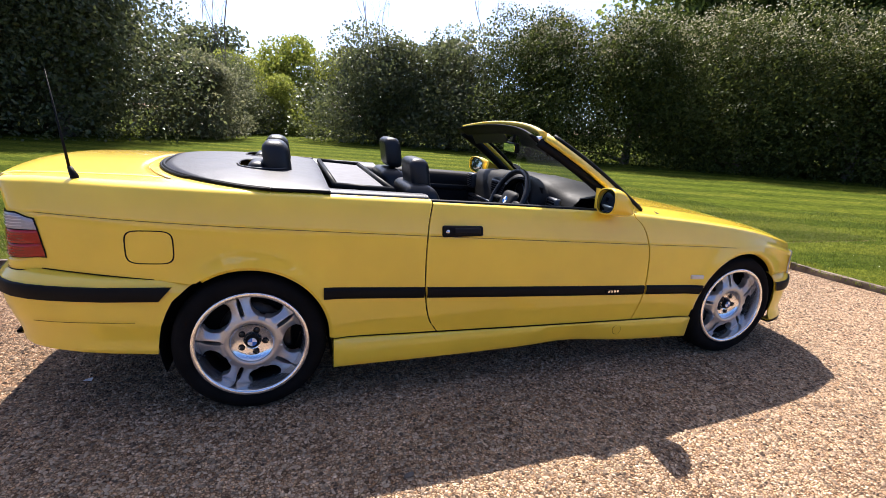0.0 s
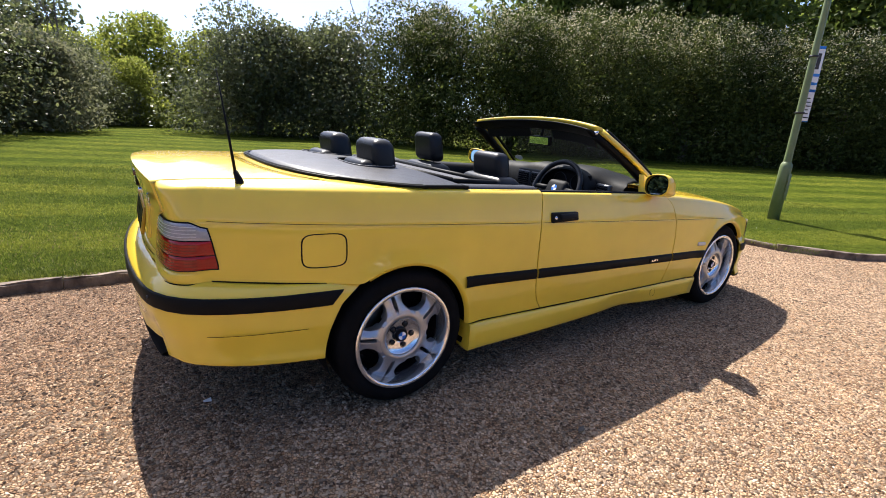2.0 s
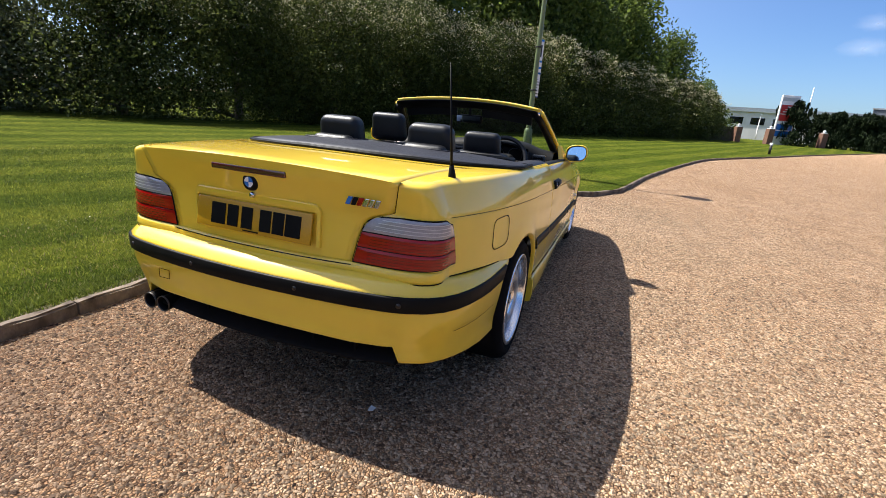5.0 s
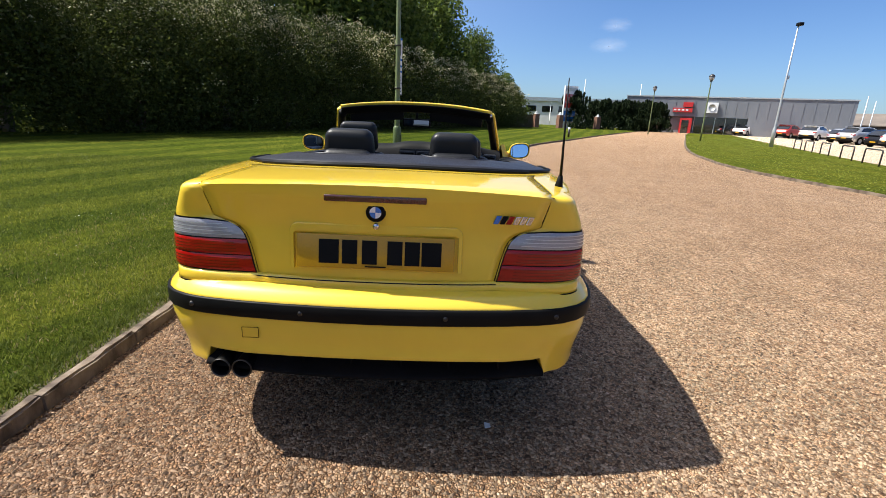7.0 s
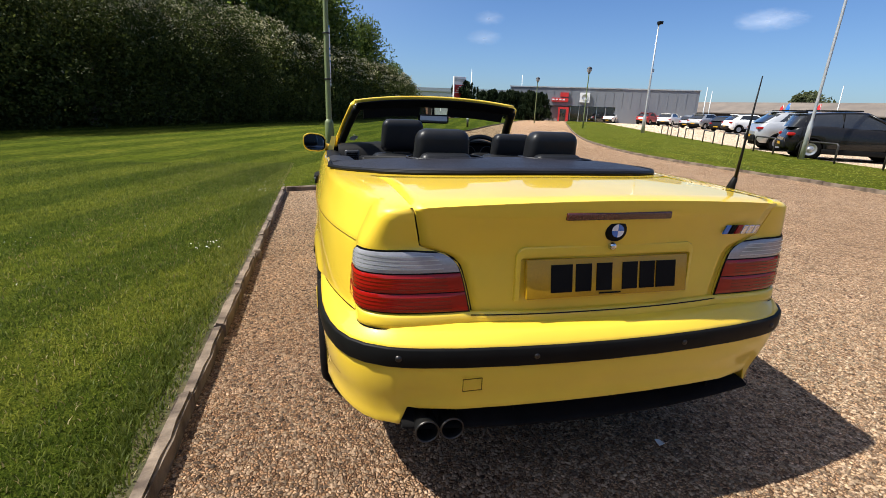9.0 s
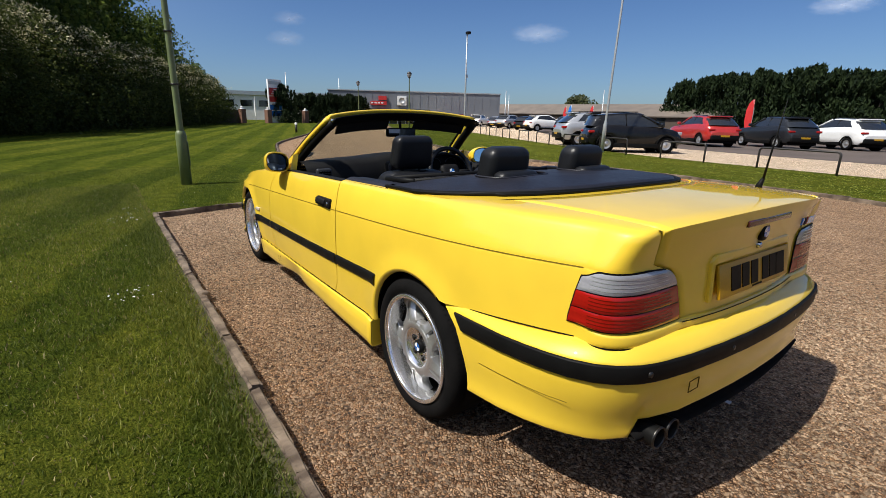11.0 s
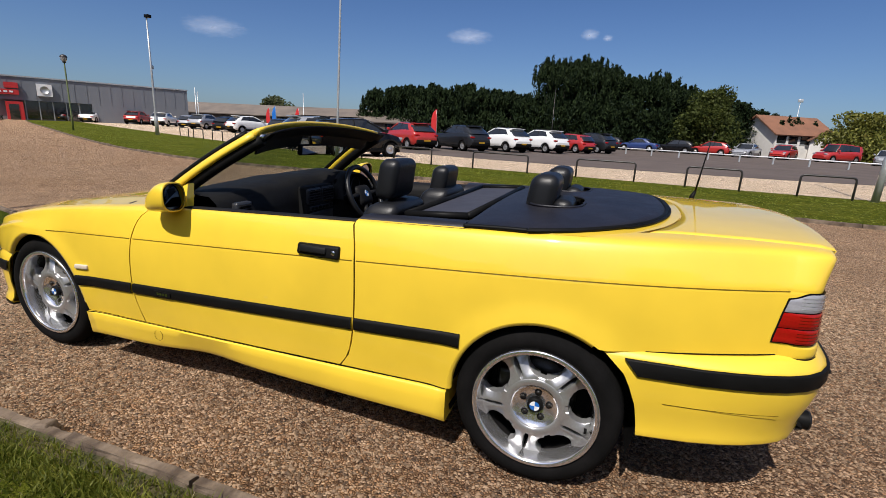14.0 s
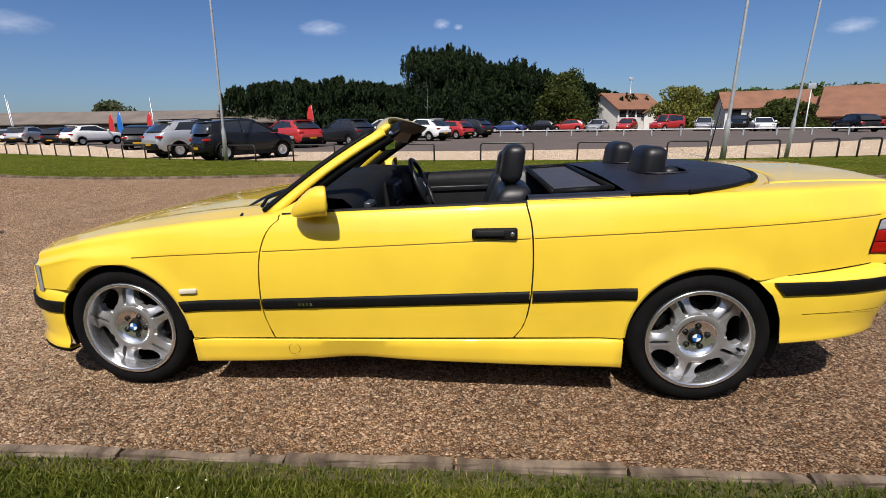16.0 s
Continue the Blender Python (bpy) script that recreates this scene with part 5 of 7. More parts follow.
plate.matrix_basis = pose(-0.902, 0, 0.778, 0, 10, 0) @ Matrix.Diagonal((1, 1, 1, 1))
for y, w in ((0.155, 0.066), (0.086, 0.050), (0.020, 0.050), (-0.064, 0.050), (-0.122, 0.050), (-0.186, 0.066)):
    box("plate_bar", (-0.0145, y - w / 2, -0.040), (-0.0122, y + w / 2, 0.040), M_BLACK, plate)
box("maker_bar", (-0.0145, -0.035, -0.050), (-0.0122, 0.035, -0.0455), M_BLACK, plate)
badge = empty("model_badge", (-0.8985, -0.455, 0.903))
badge.parent = car
for k, m in enumerate((M_BLUE, M_BLACK, M_RED, M_CHROME, M_CHROME, M_CHROME)):
    bm = box_bm((-0.006, -0.009, -0.014), (0.0, 0.009, 0.014), 0.002)
    for v in bm.verts:
        v.co.y += 0.055 - 0.0215 * k - v.co.z * 0.45
        v.co.x += 0.010
    part("badge_bar", bm, m, badge, "slanted badge bar")


# ---- bumpers ----
def bumper(name, plan, prof, zmid, front=False, low=None):
    """A bumper bent round the car: a plan line and a profile of (height over the strip, inset)."""
    rows = []
    for dz, ins in prof:
        row = []
        for i, (x, y) in enumerate(plan):
            a, b = plan[max(i - 1, 0)], plan[min(i + 1, len(plan) - 1)]
            tx, ty = b[0] - a[0], b[1] - a[1]
            L = math.hypot(tx, ty)
            nx, ny = -ty / L, tx / L
            if nx * x + ny * y < 0 and not front:
                nx, ny = -nx, -ny
            if front and (nx * (x - 2.4) + ny * y) < 0:
                nx, ny = -nx, -ny
            lift = dz
            if not front and dz > 0.03 and x > -0.74:
                lift = 0.03 + (dz - 0.03) * max(0.2, min(1.0, (0.567 - 0.092 * (x + 0.25) - zmid(x, y)) / 0.044))
            z = zmid(x, y) + lift
            if not front and x > -0.52:
                t = (x + 0.52) / 0.185
                xa = -math.sqrt(max(0.0, (RW + 0.003 + 0.016 * min(1.0, max(0.0, (0.60 - z) / 0.14))) ** 2 - max(0.0, z - RT - 0.01) ** 2))
                x = -0.52 + t * (xa + 0.52)
            if front and x < 3.14:
                t = (3.14 - x) / 0.10
                xa = 2.70 + math.sqrt(max(0.0, (RW + 0.003) ** 2 - max(0.0, z - RT - 0.01) ** 2))
                x = 3.14 + t * (xa - 3.14)
            if low is not None and dz < -0.03:
                z = zmid(x, y) - 0.03 + (dz + 0.03) / (prof[-1][0] + 0.03) * (low(x, y) - zmid(x, y) + 0.03)
            tuck = 0.030 * max(0.0, min(1.0, (-0.06 - dz) / 0.13)) * max(0.0, min(1.0, (-0.55 - x) / 0.25)) * max(0.0, min(1.0, (abs(y) - 0.5) / 0.15)) if low is not None else 0.0
            taper = 1.0 if front or dz < 0.03 or ins < 0 else min(1.0, 0.40 + 0.60 * max(0.0, (-0.335 - x) / 0.32))
            row.append((x - nx * (ins * taper + tuck), y - ny * (ins * taper + tuck), z))
        rows.append(row)
    return rows


half = [(-0.335, 0.827), (-0.42, 0.826), (-0.52, 0.821), (-0.62, 0.810), (-0.70, 0.795), (-0.77, 0.774), (-0.83, 0.743), (-0.875, 0.702), (-0.91, 0.645), (-0.918, 0.622), (-0.926, 0.598), (-0.935, 0.56), (-0.953, 0.45), (-0.968, 0.30), (-0.977, 0.15)]
plan = half + [(-0.98, 0.0)] + [(x, -y) for x, y in reversed(half)]


def rz(x, y):
    return 0.580 - 0.026 * max(0.0, (x + 0.90) / 0.56)


def rlow(x, y):
    side = float(smooth_curve([-0.93, -0.88, -0.70, -0.5, -0.335], [0.345, 0.338, 0.326, 0.314, 0.298])(max(x, -0.93)))
    return side if abs(y) > 0.61 else 0.406 + 0.010 * (1 - (abs(y) / 0.6) ** 2)


prof = [(0.074, 0.062), (0.070, 0.042), (0.055, 0.020), (0.036, 0.004), (0.030, 0.0), (-0.030, 0.0), (-0.06, 0.001), (-0.105, 0.006), (-0.120, 0.009), (-0.150, 0.014), (-0.178, 0.014), (-0.191, 0.012), (-0.1945, 0.014), (-0.195, 0.020), (-0.190, 0.075)]
rb_ob = grid("rear_bumper", bumper("rear_bumper", plan, prof, rz, low=rlow), M_YELLOW, car, solid=0.006, flip=True)
strip_plan = [(x, y) for x, y in plan if x < -0.40]
sp = [(0.029, -0.001), (0.0275, -0.0085), (0.024, -0.0105), (-0.024, -0.0105), (-0.0275, -0.0085), (-0.029, -0.001)]
rs_ob = grid("bumper_strip", bumper("strip", [(-0.372, 0.8268)] + strip_plan + [(-0.372, -0.8268)], sp, rz), M_BLACK, rb_ob, "black rubber bumper strip")
for y in (0.62, 0.24, -0.24, -0.62):
    i = min(range(len(plan)), key=lambda k: abs(plan[k][1] - y) + (plan[k][0] > -0.8))
    lathe("parking_sensor", [(0, 0.016), (0.008, 0.016), (0.010, 0.010)], M_STEEL, rb_ob, n=14, axis="x", at=(plan[i][0], y, rz(*plan[i])), sgn=-1)
# fine joint and towing-eye cover
for s in (1, -1):
    line = bumper("crease", [(x, s * y) for x, y in half[1:6]], [(-0.1165, 0.0032), (-0.1190, 0.0034)], rz, low=None)
    grid("bumper_joint", line, M_CREASE_JOINT, rb_ob, "fine dark joint")
for y0, y1, z0, z1 in ((0.39, 0.445, 0.4765, 0.4775), (0.39, 0.445, 0.5135, 0.5145), (0.389, 0.390, 0.4765, 0.5145), (0.444, 0.445, 0.4765, 0.5145)):
    box("tow_cover_joint", (-0.9605, y0, z0), (-0.9575, y1, z1), M_CREASE_JOINT, rb_ob)
# black diffuser and its lower lip
rows = []
for z, dx in ((0.425, 0.115), (0.385, 0.105), (0.352, 0.060), (0.340, 0.022), (0.334, 0.012), (0.326, 0.014), (0.322, 0.030), (0.325, 0.25)):
    rows.append([(-0.965 + 0.045 * (abs(y) / 0.6) ** 2 + dx, y, z + 0.012 * (abs(y) / 0.6) ** 2) for y in np.linspace(-0.605, 0.605 if z > 0.37 else 0.605, 25)])
grid("rear_diffuser", rows, M_DARK, rb_ob, "black lower diffuser", solid=0.005)
for y in (-0.44, -0.26, -0.09, 0.09, 0.26):
    box("diffuser_fin", (-0.90, y - 0.004, 0.345), (-0.85, y + 0.004, 0.41), M_DARK, rb_ob)
# twin exhaust tips
ex = empty("exhaust_tips", (-0.818, 0.512, 0.345))
ex.parent = car
for y in (0.516, 0.442):
    tip = lathe("tip", [(0.030, -0.25), (0.032, 0.10), (0.0345, 0.122), (0.034, 0.125), (0.0305, 0.122), (0.029, 0.10), (0.028, 0.0), (0.0, 0.0)], M_BLACK, ex, "dark round exhaust tip", n=28, axis="x", at=(0.0, y - 0.49, 0.0), sgn=-1)
    lathe("tip_rim", [(0.0350, 0.120), (0.0348, 0.1262), (0.0320, 0.1265), (0.0305, 0.123)], M_STEEL, ex, "worn steel rim", n=28, axis="x", at=(0.0, y - 0.49, 0.0), sgn=-1)
box("tip_hanger", (0.0, -0.02, 0.03), (0.03, 0.02, 0.10), M_STEEL, ex)
box("silencer", (-0.84, -0.35, 0.24), (-0.52, 0.42, 0.40), M_STEEL, car, "dull steel silencer box", bevel=0.06, seg=3)

fhalf = [(3.04, 0.806), (3.08, 0.802), (3.13, 0.788), (3.20, 0.752), (3.27, 0.700), (3.33, 0.64), (3.375, 0.54), (3.41, 0.42), (3.43, 0.28), (3.442, 0.14)]
fplan = fhalf + [(3.446, 0.0)] + [(x, -y) for x, y in reversed(fhalf)]


def fz(x, y):
    return 0.424 + 0.012 * (x - 3.05)


fprof = [(0.088, 0.045), (0.082, 0.022), (0.055, 0.006), (0.030, 0.0), (-0.030, 0.0), (-0.10, 0.004), (-0.16, 0.012), (-0.195, 0.006), (-0.215, -0.006), (-0.228, 0.0), (-0.232, 0.05)]
fb = grid("front_bumper", bumper("front_bumper", fplan, fprof, fz, True), M_YELLOW, car, solid=0.006)
grid("bumper_strip", bumper("strip", fplan, sp, fz, True), M_BLACK, fb, "black rubber bumper strip", flip=True)
grid("chin_lip", bumper("lip", fplan, [(-0.226, -0.004), (-0.236, -0.006), (-0.241, 0.0), (-0.241, 0.06)], fz, True), M_BLACK, fb, "black chin spoiler", flip=True)

# ---- bonnet and nose ----
rows = []
bon_x = np.linspace(1.90, 3.33, 22)
for x in bon_x:
    w = wide(x) - 0.090
    edge_z = belt_z(x) + 0.018
    crown = 0.026
    row = []
    for t in np.linspace(-1, 1, 25):
        y = t * w
        xx = x + (0.11 if x < 2.0 else 0.11 * max(0.0, (2.5 - x) / 0.6) if x < 2.5 else 0) * (1 - t * t) * 0 + 0.10 * (1 - t * t) * max(0.0, (x - 2.6) / 0.73)
        ridge = 0.010 * math.exp(-(((abs(t) - 0.78) / 0.08) ** 2))
        row.append((xx, y, edge_z + crown * (1 - t * t) ** 0.85 * 0.9 + ridge))
    rows.append(row)
rows.append([(x + 0.012, y, z - 0.012) for x, y, z in rows[-1]])
rows.append([(x + 0.004, y, z - 0.05) for x, y, z in rows[-1]])
bonnet = grid("bonnet", rows, M_YELLOW, car, solid=0.008, flip=True)
nose = [[(3.20 + 0.20 * (1 - (y / 0.72) ** 2) ** 0.6 - 0.02 * k, y, 0.60 - 0.045 * k + 0.0 * y) for y in np.linspace(-0.715, 0.715, 25)] for k in range(4)]
grid("nose_panel", nose, M_BLACK, car, "dark grille and headlamp band")
for s in (1, -1):
    rows = []
    for z in np.linspace(0.492, 0.628, 7):
        row = []
        for t in np.linspace(0, 1, 9):
            x = 3.135 + 0.01 + 0.115 * t + 0.03 * (0.62 - z)
            row.append((x, s * (side_y(3.14, 0.55) - 0.010 - 0.115 * t**1.8 + 0.012), z))
        rows.append(row)
    grid("corner_indicator", rows, M_SMOKE, car, "smoked corner indicator lens", flip=s < 0)
    lathe("headlamp", [(0, 0.02), (0.05, 0.018), (0.075, 0.0), (0.078, -0.05)], M_SMOKE, car, "round headlamp behind clear glass", n=24, axis="x", at=(3.315, s * 0.50, 0.575))
# scuttle and wipers
rows = []
for x, z in ((1.94, 0.875), (2.00, 0.862), (2.06, 0.866), (2.10, 0.868)):
    rows.append([(x + 0.13 * (1 - (y / 0.74) ** 2), y, z + 0.012 * (1 - (y / 0.74) ** 2)) for y in np.linspace(-0.74, 0.74, 21)])
grid("scuttle", rows, M_BLACK, car, "black air scuttle below the windscreen")
for y in (-0.15, 0.45):
    tube("wiper", [(2.13, y - 0.3, 0.892), (2.09, y, 0.905), (2.02, y + 0.22, 0.900)], 0.008, M_BLACK, car, n=6)

# ---- windscreen ----


def ws_pt(t, f):
    """t across from -1 to 1, f up from the base to the header."""
    yb, yt = 0.720, 0.588
    y = t * (yb + (yt - yb) * f)
    bow = 1 - abs(t) ** 2.2
    x = (1.955 + 0.165 * bow) * (1 - f) + (1.425 + 0.075 * bow) * f
    z = (0.868 + 0.022 * bow) * (1 - f) + (1.236 + 0.044 * bow) * f
    z += 0.018 * math.sin(math.pi * f)
    return Vector((x, y, z))


wsf = empty("windscreen_frame", (1.7, 0, 0.9))
wsf.parent = car
inv = Vector((1.7, 0, 0.9))


def edge_tube(name, pts, w, h, material, label, owner, lift=0.0):
    """A flattened bar along points."""
    rows = []
    for i, p in enumerate(pts):
        d = (pts[min(i + 1, len(pts) - 1)] - pts[max(i - 1, 0)]).normalized()
        n = Vector((0.55, 0, 0.83)) if abs(d.y) > 0.6 else Vector((0.45, math.copysign(0.62, p.y), 0.64))
        n = (n - d * n.dot(d)).normalized()
        b = d.cross(n)
        q = p - inv + n * lift
        rows.append([q + b * w * math.cos(a) + n * h * math.sin(a) for a in np.linspace(0, 2 * math.pi, 12, endpoint=False)])
    for k in (0, -1):
        mid = sum(rows[k], Vector()) / 12
        rows.insert(0, [mid + (p - mid) * 0.02 for p in rows[0]]) if k == 0 else rows.append([mid + (p - mid) * 0.02 for p in rows[-1]])
    return grid(name, rows, material, owner, label, wrap=True)


for s in (1, -1):
    edge_tube("pillar", [ws_pt(s, f) for f in np.linspace(-0.02, 1.0, 12)], 0.030, 0.018, M_YELLOW, "yellow windscreen pillar", wsf, 0.004)
    edge_tube("pillar_trim", [ws_pt(s * 0.975, f) + Vector((-0.035, -s * 0.004, -0.022)) for f in np.linspace(0.0, 0.99, 12)], 0.030, 0.026, M_BLACK, "black inner pillar trim", wsf)
    edge_tube("screen_seal", [ws_pt(s * 0.992, f) + Vector((0.036, 0, 0.016)) for f in np.linspace(0.0, 0.97, 12)], 0.016, 0.010, M_BLACK, "black windscreen seal", wsf)
    lathe("latch", [(0, -0.02), (0.014, -0.02), (0.014, 0.012), (0, 0.016)], M_CHROME, wsf, n=12, axis="y", at=tuple(ws_pt(s * 0.97, 1.0) - inv + Vector((-0.03, 0, -0.012))))
edge_tube("header", [ws_pt(t, 1.0) for t in np.linspace(-1.0, 1.0, 25)], 0.040, 0.016, M_YELLOW, "yellow windscreen header rail", wsf, 0.006)
edge_tube("header_trim", [ws_pt(t, 0.99) + Vector((-0.045, 0, -0.018)) for t in np.linspace(-0.98, 0.98, 25)], 0.050, 0.011, M_BLACK, "black header lining", wsf)
for t0, t1 in ((-0.88, -0.18), (0.18, 0.88)):
    rows = [[ws_pt(t, 0.97) - inv + Vector((-0.020 + 0.045 * k, 0, -0.024 - 0.075 * k)) for t in np.linspace(t0, t1, 10)] for k in (0, 0.5, 1.0)]
    grid("sun_visor", rows, M_LEATHER, wsf, "black folded sun visor", solid=0.010)
grid("windscreen", [[ws_pt(t, f) for t in np.linspace(-0.99, 0.99, 21)] for f in np.linspace(0.0, 1.0, 11)], M_SCREEN, car, "curved clear windscreen").visible_shadow = False
box("inner_mirror", (-0.016, -0.115, -0.032), (0.016, 0.115, 0.032), M_BLACK, car, "black rear-view mirror", bevel=0.014, seg=3).matrix_basis = pose(1.525, 0.0, 1.150, 0, -5, -6)
box("mirror_glass", (-0.0185, -0.102, -0.024), (-0.0165, 0.102, 0.024), M_MIRROR, None).parent = bpy.data.objects["inner_mirror"]
tube("mirror_stem", [(1.53, 0, 1.17), (1.545, 0, 1.255)], 0.010, M_BLACK, car, n=8)
disc_c, disc_u, disc_v = ws_pt(0.83, 0.25), (ws_pt(0.86, 0.25) - ws_pt(0.80, 0.25)).normalized(), (ws_pt(0.83, 0.30) - ws_pt(0.83, 0.20)).normalized()
rows = [[disc_c + Vector((-0.006, 0, -0.004)) + (disc_u * math.cos(a) + disc_v * math.sin(a)) * 0.034 * r for a in np.linspace(0, 2 * math.pi, 20, endpoint=False)] for r in (0.05, 1)]
grid("tax_disc", rows, M_WHITE, car, "round paper disc on the windscreen", wrap=True)

# ---- door mirrors ----
for s in (1, -1):
    C = Vector((1.688, s * 0.868, 0.955))
    kk = 0.34 if s > 0 else 0.10
    rows = []
    for dx, r, dz in ((-0.048, 0.88, 0), (-0.050, 0.97, 0), (-0.038, 1.0, 0), (-0.010, 0.99, -0.002), (0.02, 0.92, -0.009), (0.052, 0.76, -0.023), (0.080, 0.55, -0.037), (0.102, 0.30, -0.048), (0.112, 0.0, -0.053)):
        row = []
        for k in range(28):
            a = 2 * math.pi * k / 28
            c, sn = math.cos(a), math.sin(a)
            y = math.copysign(abs(c) ** 0.72, c) * 0.084 * r ** 0.7
            z = math.copysign(abs(sn) ** 0.72, sn) * 0.067 * r
            row.append(C + Vector((dx - kk * s * y, y, z + dz + 0.10 * s * y)))
        rows.append(row)
    mir = grid("door_mirror", rows, M_YELLOW, car, "yellow door mirror shell", wrap=True, flip=True)
    rows = [[C + Vector((-0.036 - kk * s * y + (0.068 if s > 0 else 0.10) * z, y, z + 0.10 * s * y)) for y, z in ((math.copysign(abs(math.cos(a)) ** 0.72, math.cos(a)) * 0.078 * r, math.copysign(abs(math.sin(a)) ** 0.72, math.sin(a)) * 0.058 * r) for a in np.linspace(0, 2 * math.pi, 28, endpoint=False))] for r in (0.02, 0.5, 0.93)]
    grid("mirror_glass", rows, M_MIRROR, mir, "blue-tinted mirror glass", wrap=True)
    rows = [[C + Vector((-0.048 - kk * s * y, y, z + 0.10 * s * y)) for y, z in ((math.copysign(abs(math.cos(a)) ** 0.72, math.cos(a)) * 0.081 * r, math.copysign(abs(math.sin(a)) ** 0.72, math.sin(a)) * 0.061 * r) for a in np.linspace(0, 2 * math.pi, 28, endpoint=False))] for r in (0.90, 1.0)]
    grid("mirror_rim", rows, M_BLACK, mir, "black mirror rim", wrap=True)
    # triangular foot between pillar and door
    V = [Vector((1.93, s * 0.775, 0.876)), Vector((1.675, s * 0.780, 0.888)), Vector((1.690, s * 0.745, 1.000)), Vector((1.93, s * 0.715, 0.876)), Vector((1.675, s * 0.735, 0.888)), Vector((1.69, s * 0.710, 1.000))]
    mesh_ob("mirror_foot", V, [(0, 1, 2), (5, 4, 3), (0, 3, 4, 1), (1, 4, 5, 2), (2, 5, 3, 0)], M_YELLOW, mir)
    tube("mirror_arm", [(1.755, s * 0.74, 0.905), (1.750, s * 0.78, 0.912), (1.730, s * 0.83, 0.932)], [0.034, 0.028, 0.034], M_YELLOW, mir, n=10)

# ---- wheels ----


def wheel(name, x, s, y, turn):
    """A five-spoke alloy wheel with split spokes, in a low tyre. y: the plane of the tyre's outer wall."""
    base = empty(name, (x, s * y, RT))
    base.parent = car
    W = 0.225
    tprof = [(0.234, -0.012), (0.246, 0.0), (0.266, 0.006), (0.288, 0.000), (0.303, -0.014), (0.311, -0.035), (0.3145, -0.07), (0.315, -W / 2), (0.3145, -W + 0.07), (0.311, -W + 0.035), (0.300, -W + 0.012), (0.262, -W - 0.004), (0.222, -W + 0.012)]
    tyre = lathe("tyre", tprof, M_RUBBER, base, "black low-profile tyre", n=72, sgn=s)
    for yy in (-0.06, -0.088, -0.137, -0.165):
        lathe("tread_groove", [(0.3156, yy - 0.004), (0.3158, yy), (0.3156, yy + 0.004)], M_DARK, base, n=60, sgn=s)
    vs, fs = [], []
    for k in range(88):
        a = 2 * math.pi * k / 88
        for (r0, y0), (r1, y1) in (((0.3162, -0.056), (0.3065, -0.018)),):
            o = len(vs)
            for da in (-0.006, 0.006):
                vs.append(((r0) * math.cos(a + da), s * y0, r0 * math.sin(a + da)))
                vs.append(((r1 + 0.0012) * math.cos(a + da + 0.03), s * y1, (r1 + 0.0012) * math.sin(a + da + 0.03)))
            fs.append((o, o + 1, o + 3, o + 2))
    mesh_ob("tread_sipe", vs, fs, M_DARK, base)
    rim = lathe("rim", [(0.2335, -0.016), (0.2365, -0.002), (0.2355, 0.003), (0.232, 0.0045), (0.219, 0.0035), (0.2165, -0.001), (0.2145, -0.012), (0.211, -0.030), (0.2085, -0.052), (0.208, -0.075)], M_POLISH, base, "broad polished silver rim lip", n=72, sgn=s)
    lathe("rim_barrel", [(0.208, -0.074), (0.204, -0.10), (0.208, -0.19), (0.231, -0.205)], M_DARK, base, "dark inner rim barrel", n=48, sgn=s)
    # raised centre ring, dished hub and five spokes, each split by a slot
    lathe("hub_ring", [(0.0865, -0.034), (0.0885, -0.0205), (0.0905, -0.0180), (0.1125, -0.0180), (0.1145, -0.0195), (0.115, -0.045)], M_ALLOY, base, n=60, sgn=s)
    lathe("hub_web", [(0.099, -0.0192), (0.112, -0.0205), (0.1225, -0.0245), (0.1245, -0.028), (0.1245, -0.055)], M_ALLOY, base, n=60, sgn=s)
    lathe("hub_dish", [(0.0, -0.052), (0.026, -0.050), (0.030, -0.046), (0.045, -0.044), (0.066, -0.040), (0.080, -0.035), (0.0875, -0.027)], M_POLISH, base, n=60, sgn=s)
    for k in range(5):
        a0 = math.radians(turn + 72 * k)
        spoke = bmesh.new()
        for e in (-1, 1):
            sec = []
            for r, hw, top, gap, dep, sl in ((0.099, 0.064, 0.030, 0.000, -0.0186, 0.0), (0.109, 0.064, 0.024, 0.0003, -0.0188, 0.0), (0.117, 0.057, 0.020, 0.0030, -0.0196, 0.15), (0.128, 0.047, 0.0175, 0.0070, -0.0215, 0.4), (0.150, 0.040, 0.0170, 0.0078, -0.0265, 0.7), (0.170, 0.041, 0.0180, 0.0078, -0.0315, 0.85), (0.186, 0.049, 0.0200, 0.0070, -0.0370, 0.85), (0.198, 0.066, 0.0230, 0.003, -0.0430, 0.7), (0.2095, 0.098, 0.026, 0.001, -0.0500, 0.4)):
                ring = []
                lim = r * math.sin(math.radians(36)) * 0.995
                for q, dd in ((gap, dep - 0.012), (gap + 0.0015, dep), (top - 0.002, dep), (top + 0.002, dep - 0.003 * sl), (min(hw, lim) - 0.004, dep - 0.013 * sl), (min(hw, lim), dep - 0.004 - 0.013 * sl), (min(hw, lim), dep - 0.050), (gap, dep - 0.050)):
                    x2 = r * math.cos(a0) - e * q * math.sin(a0)
                    z2 = r * math.sin(a0) + e * q * math.cos(a0)
                    f = min(1.0, 0.2095 / math.hypot(x2, z2)) if r > 0.19 else 1.0
                    ring.append(spoke.verts.new((x2 * f, s * dd, z2 * f)))
                sec.append(ring)
            for A, B in zip(sec, sec[1:]):
                for i in range(8):
                    spoke.faces.new((A[i], A[(i + 1) % 8], B[(i + 1) % 8], B[i]))
        bmesh.ops.recalc_face_normals(spoke, faces=spoke.faces[:])
        part("spoke", spoke, M_ALLOY, base, smooth=True).data.set_sharp_from_angle(angle=radians(38))
        b0 = a0 + math.radians(36)
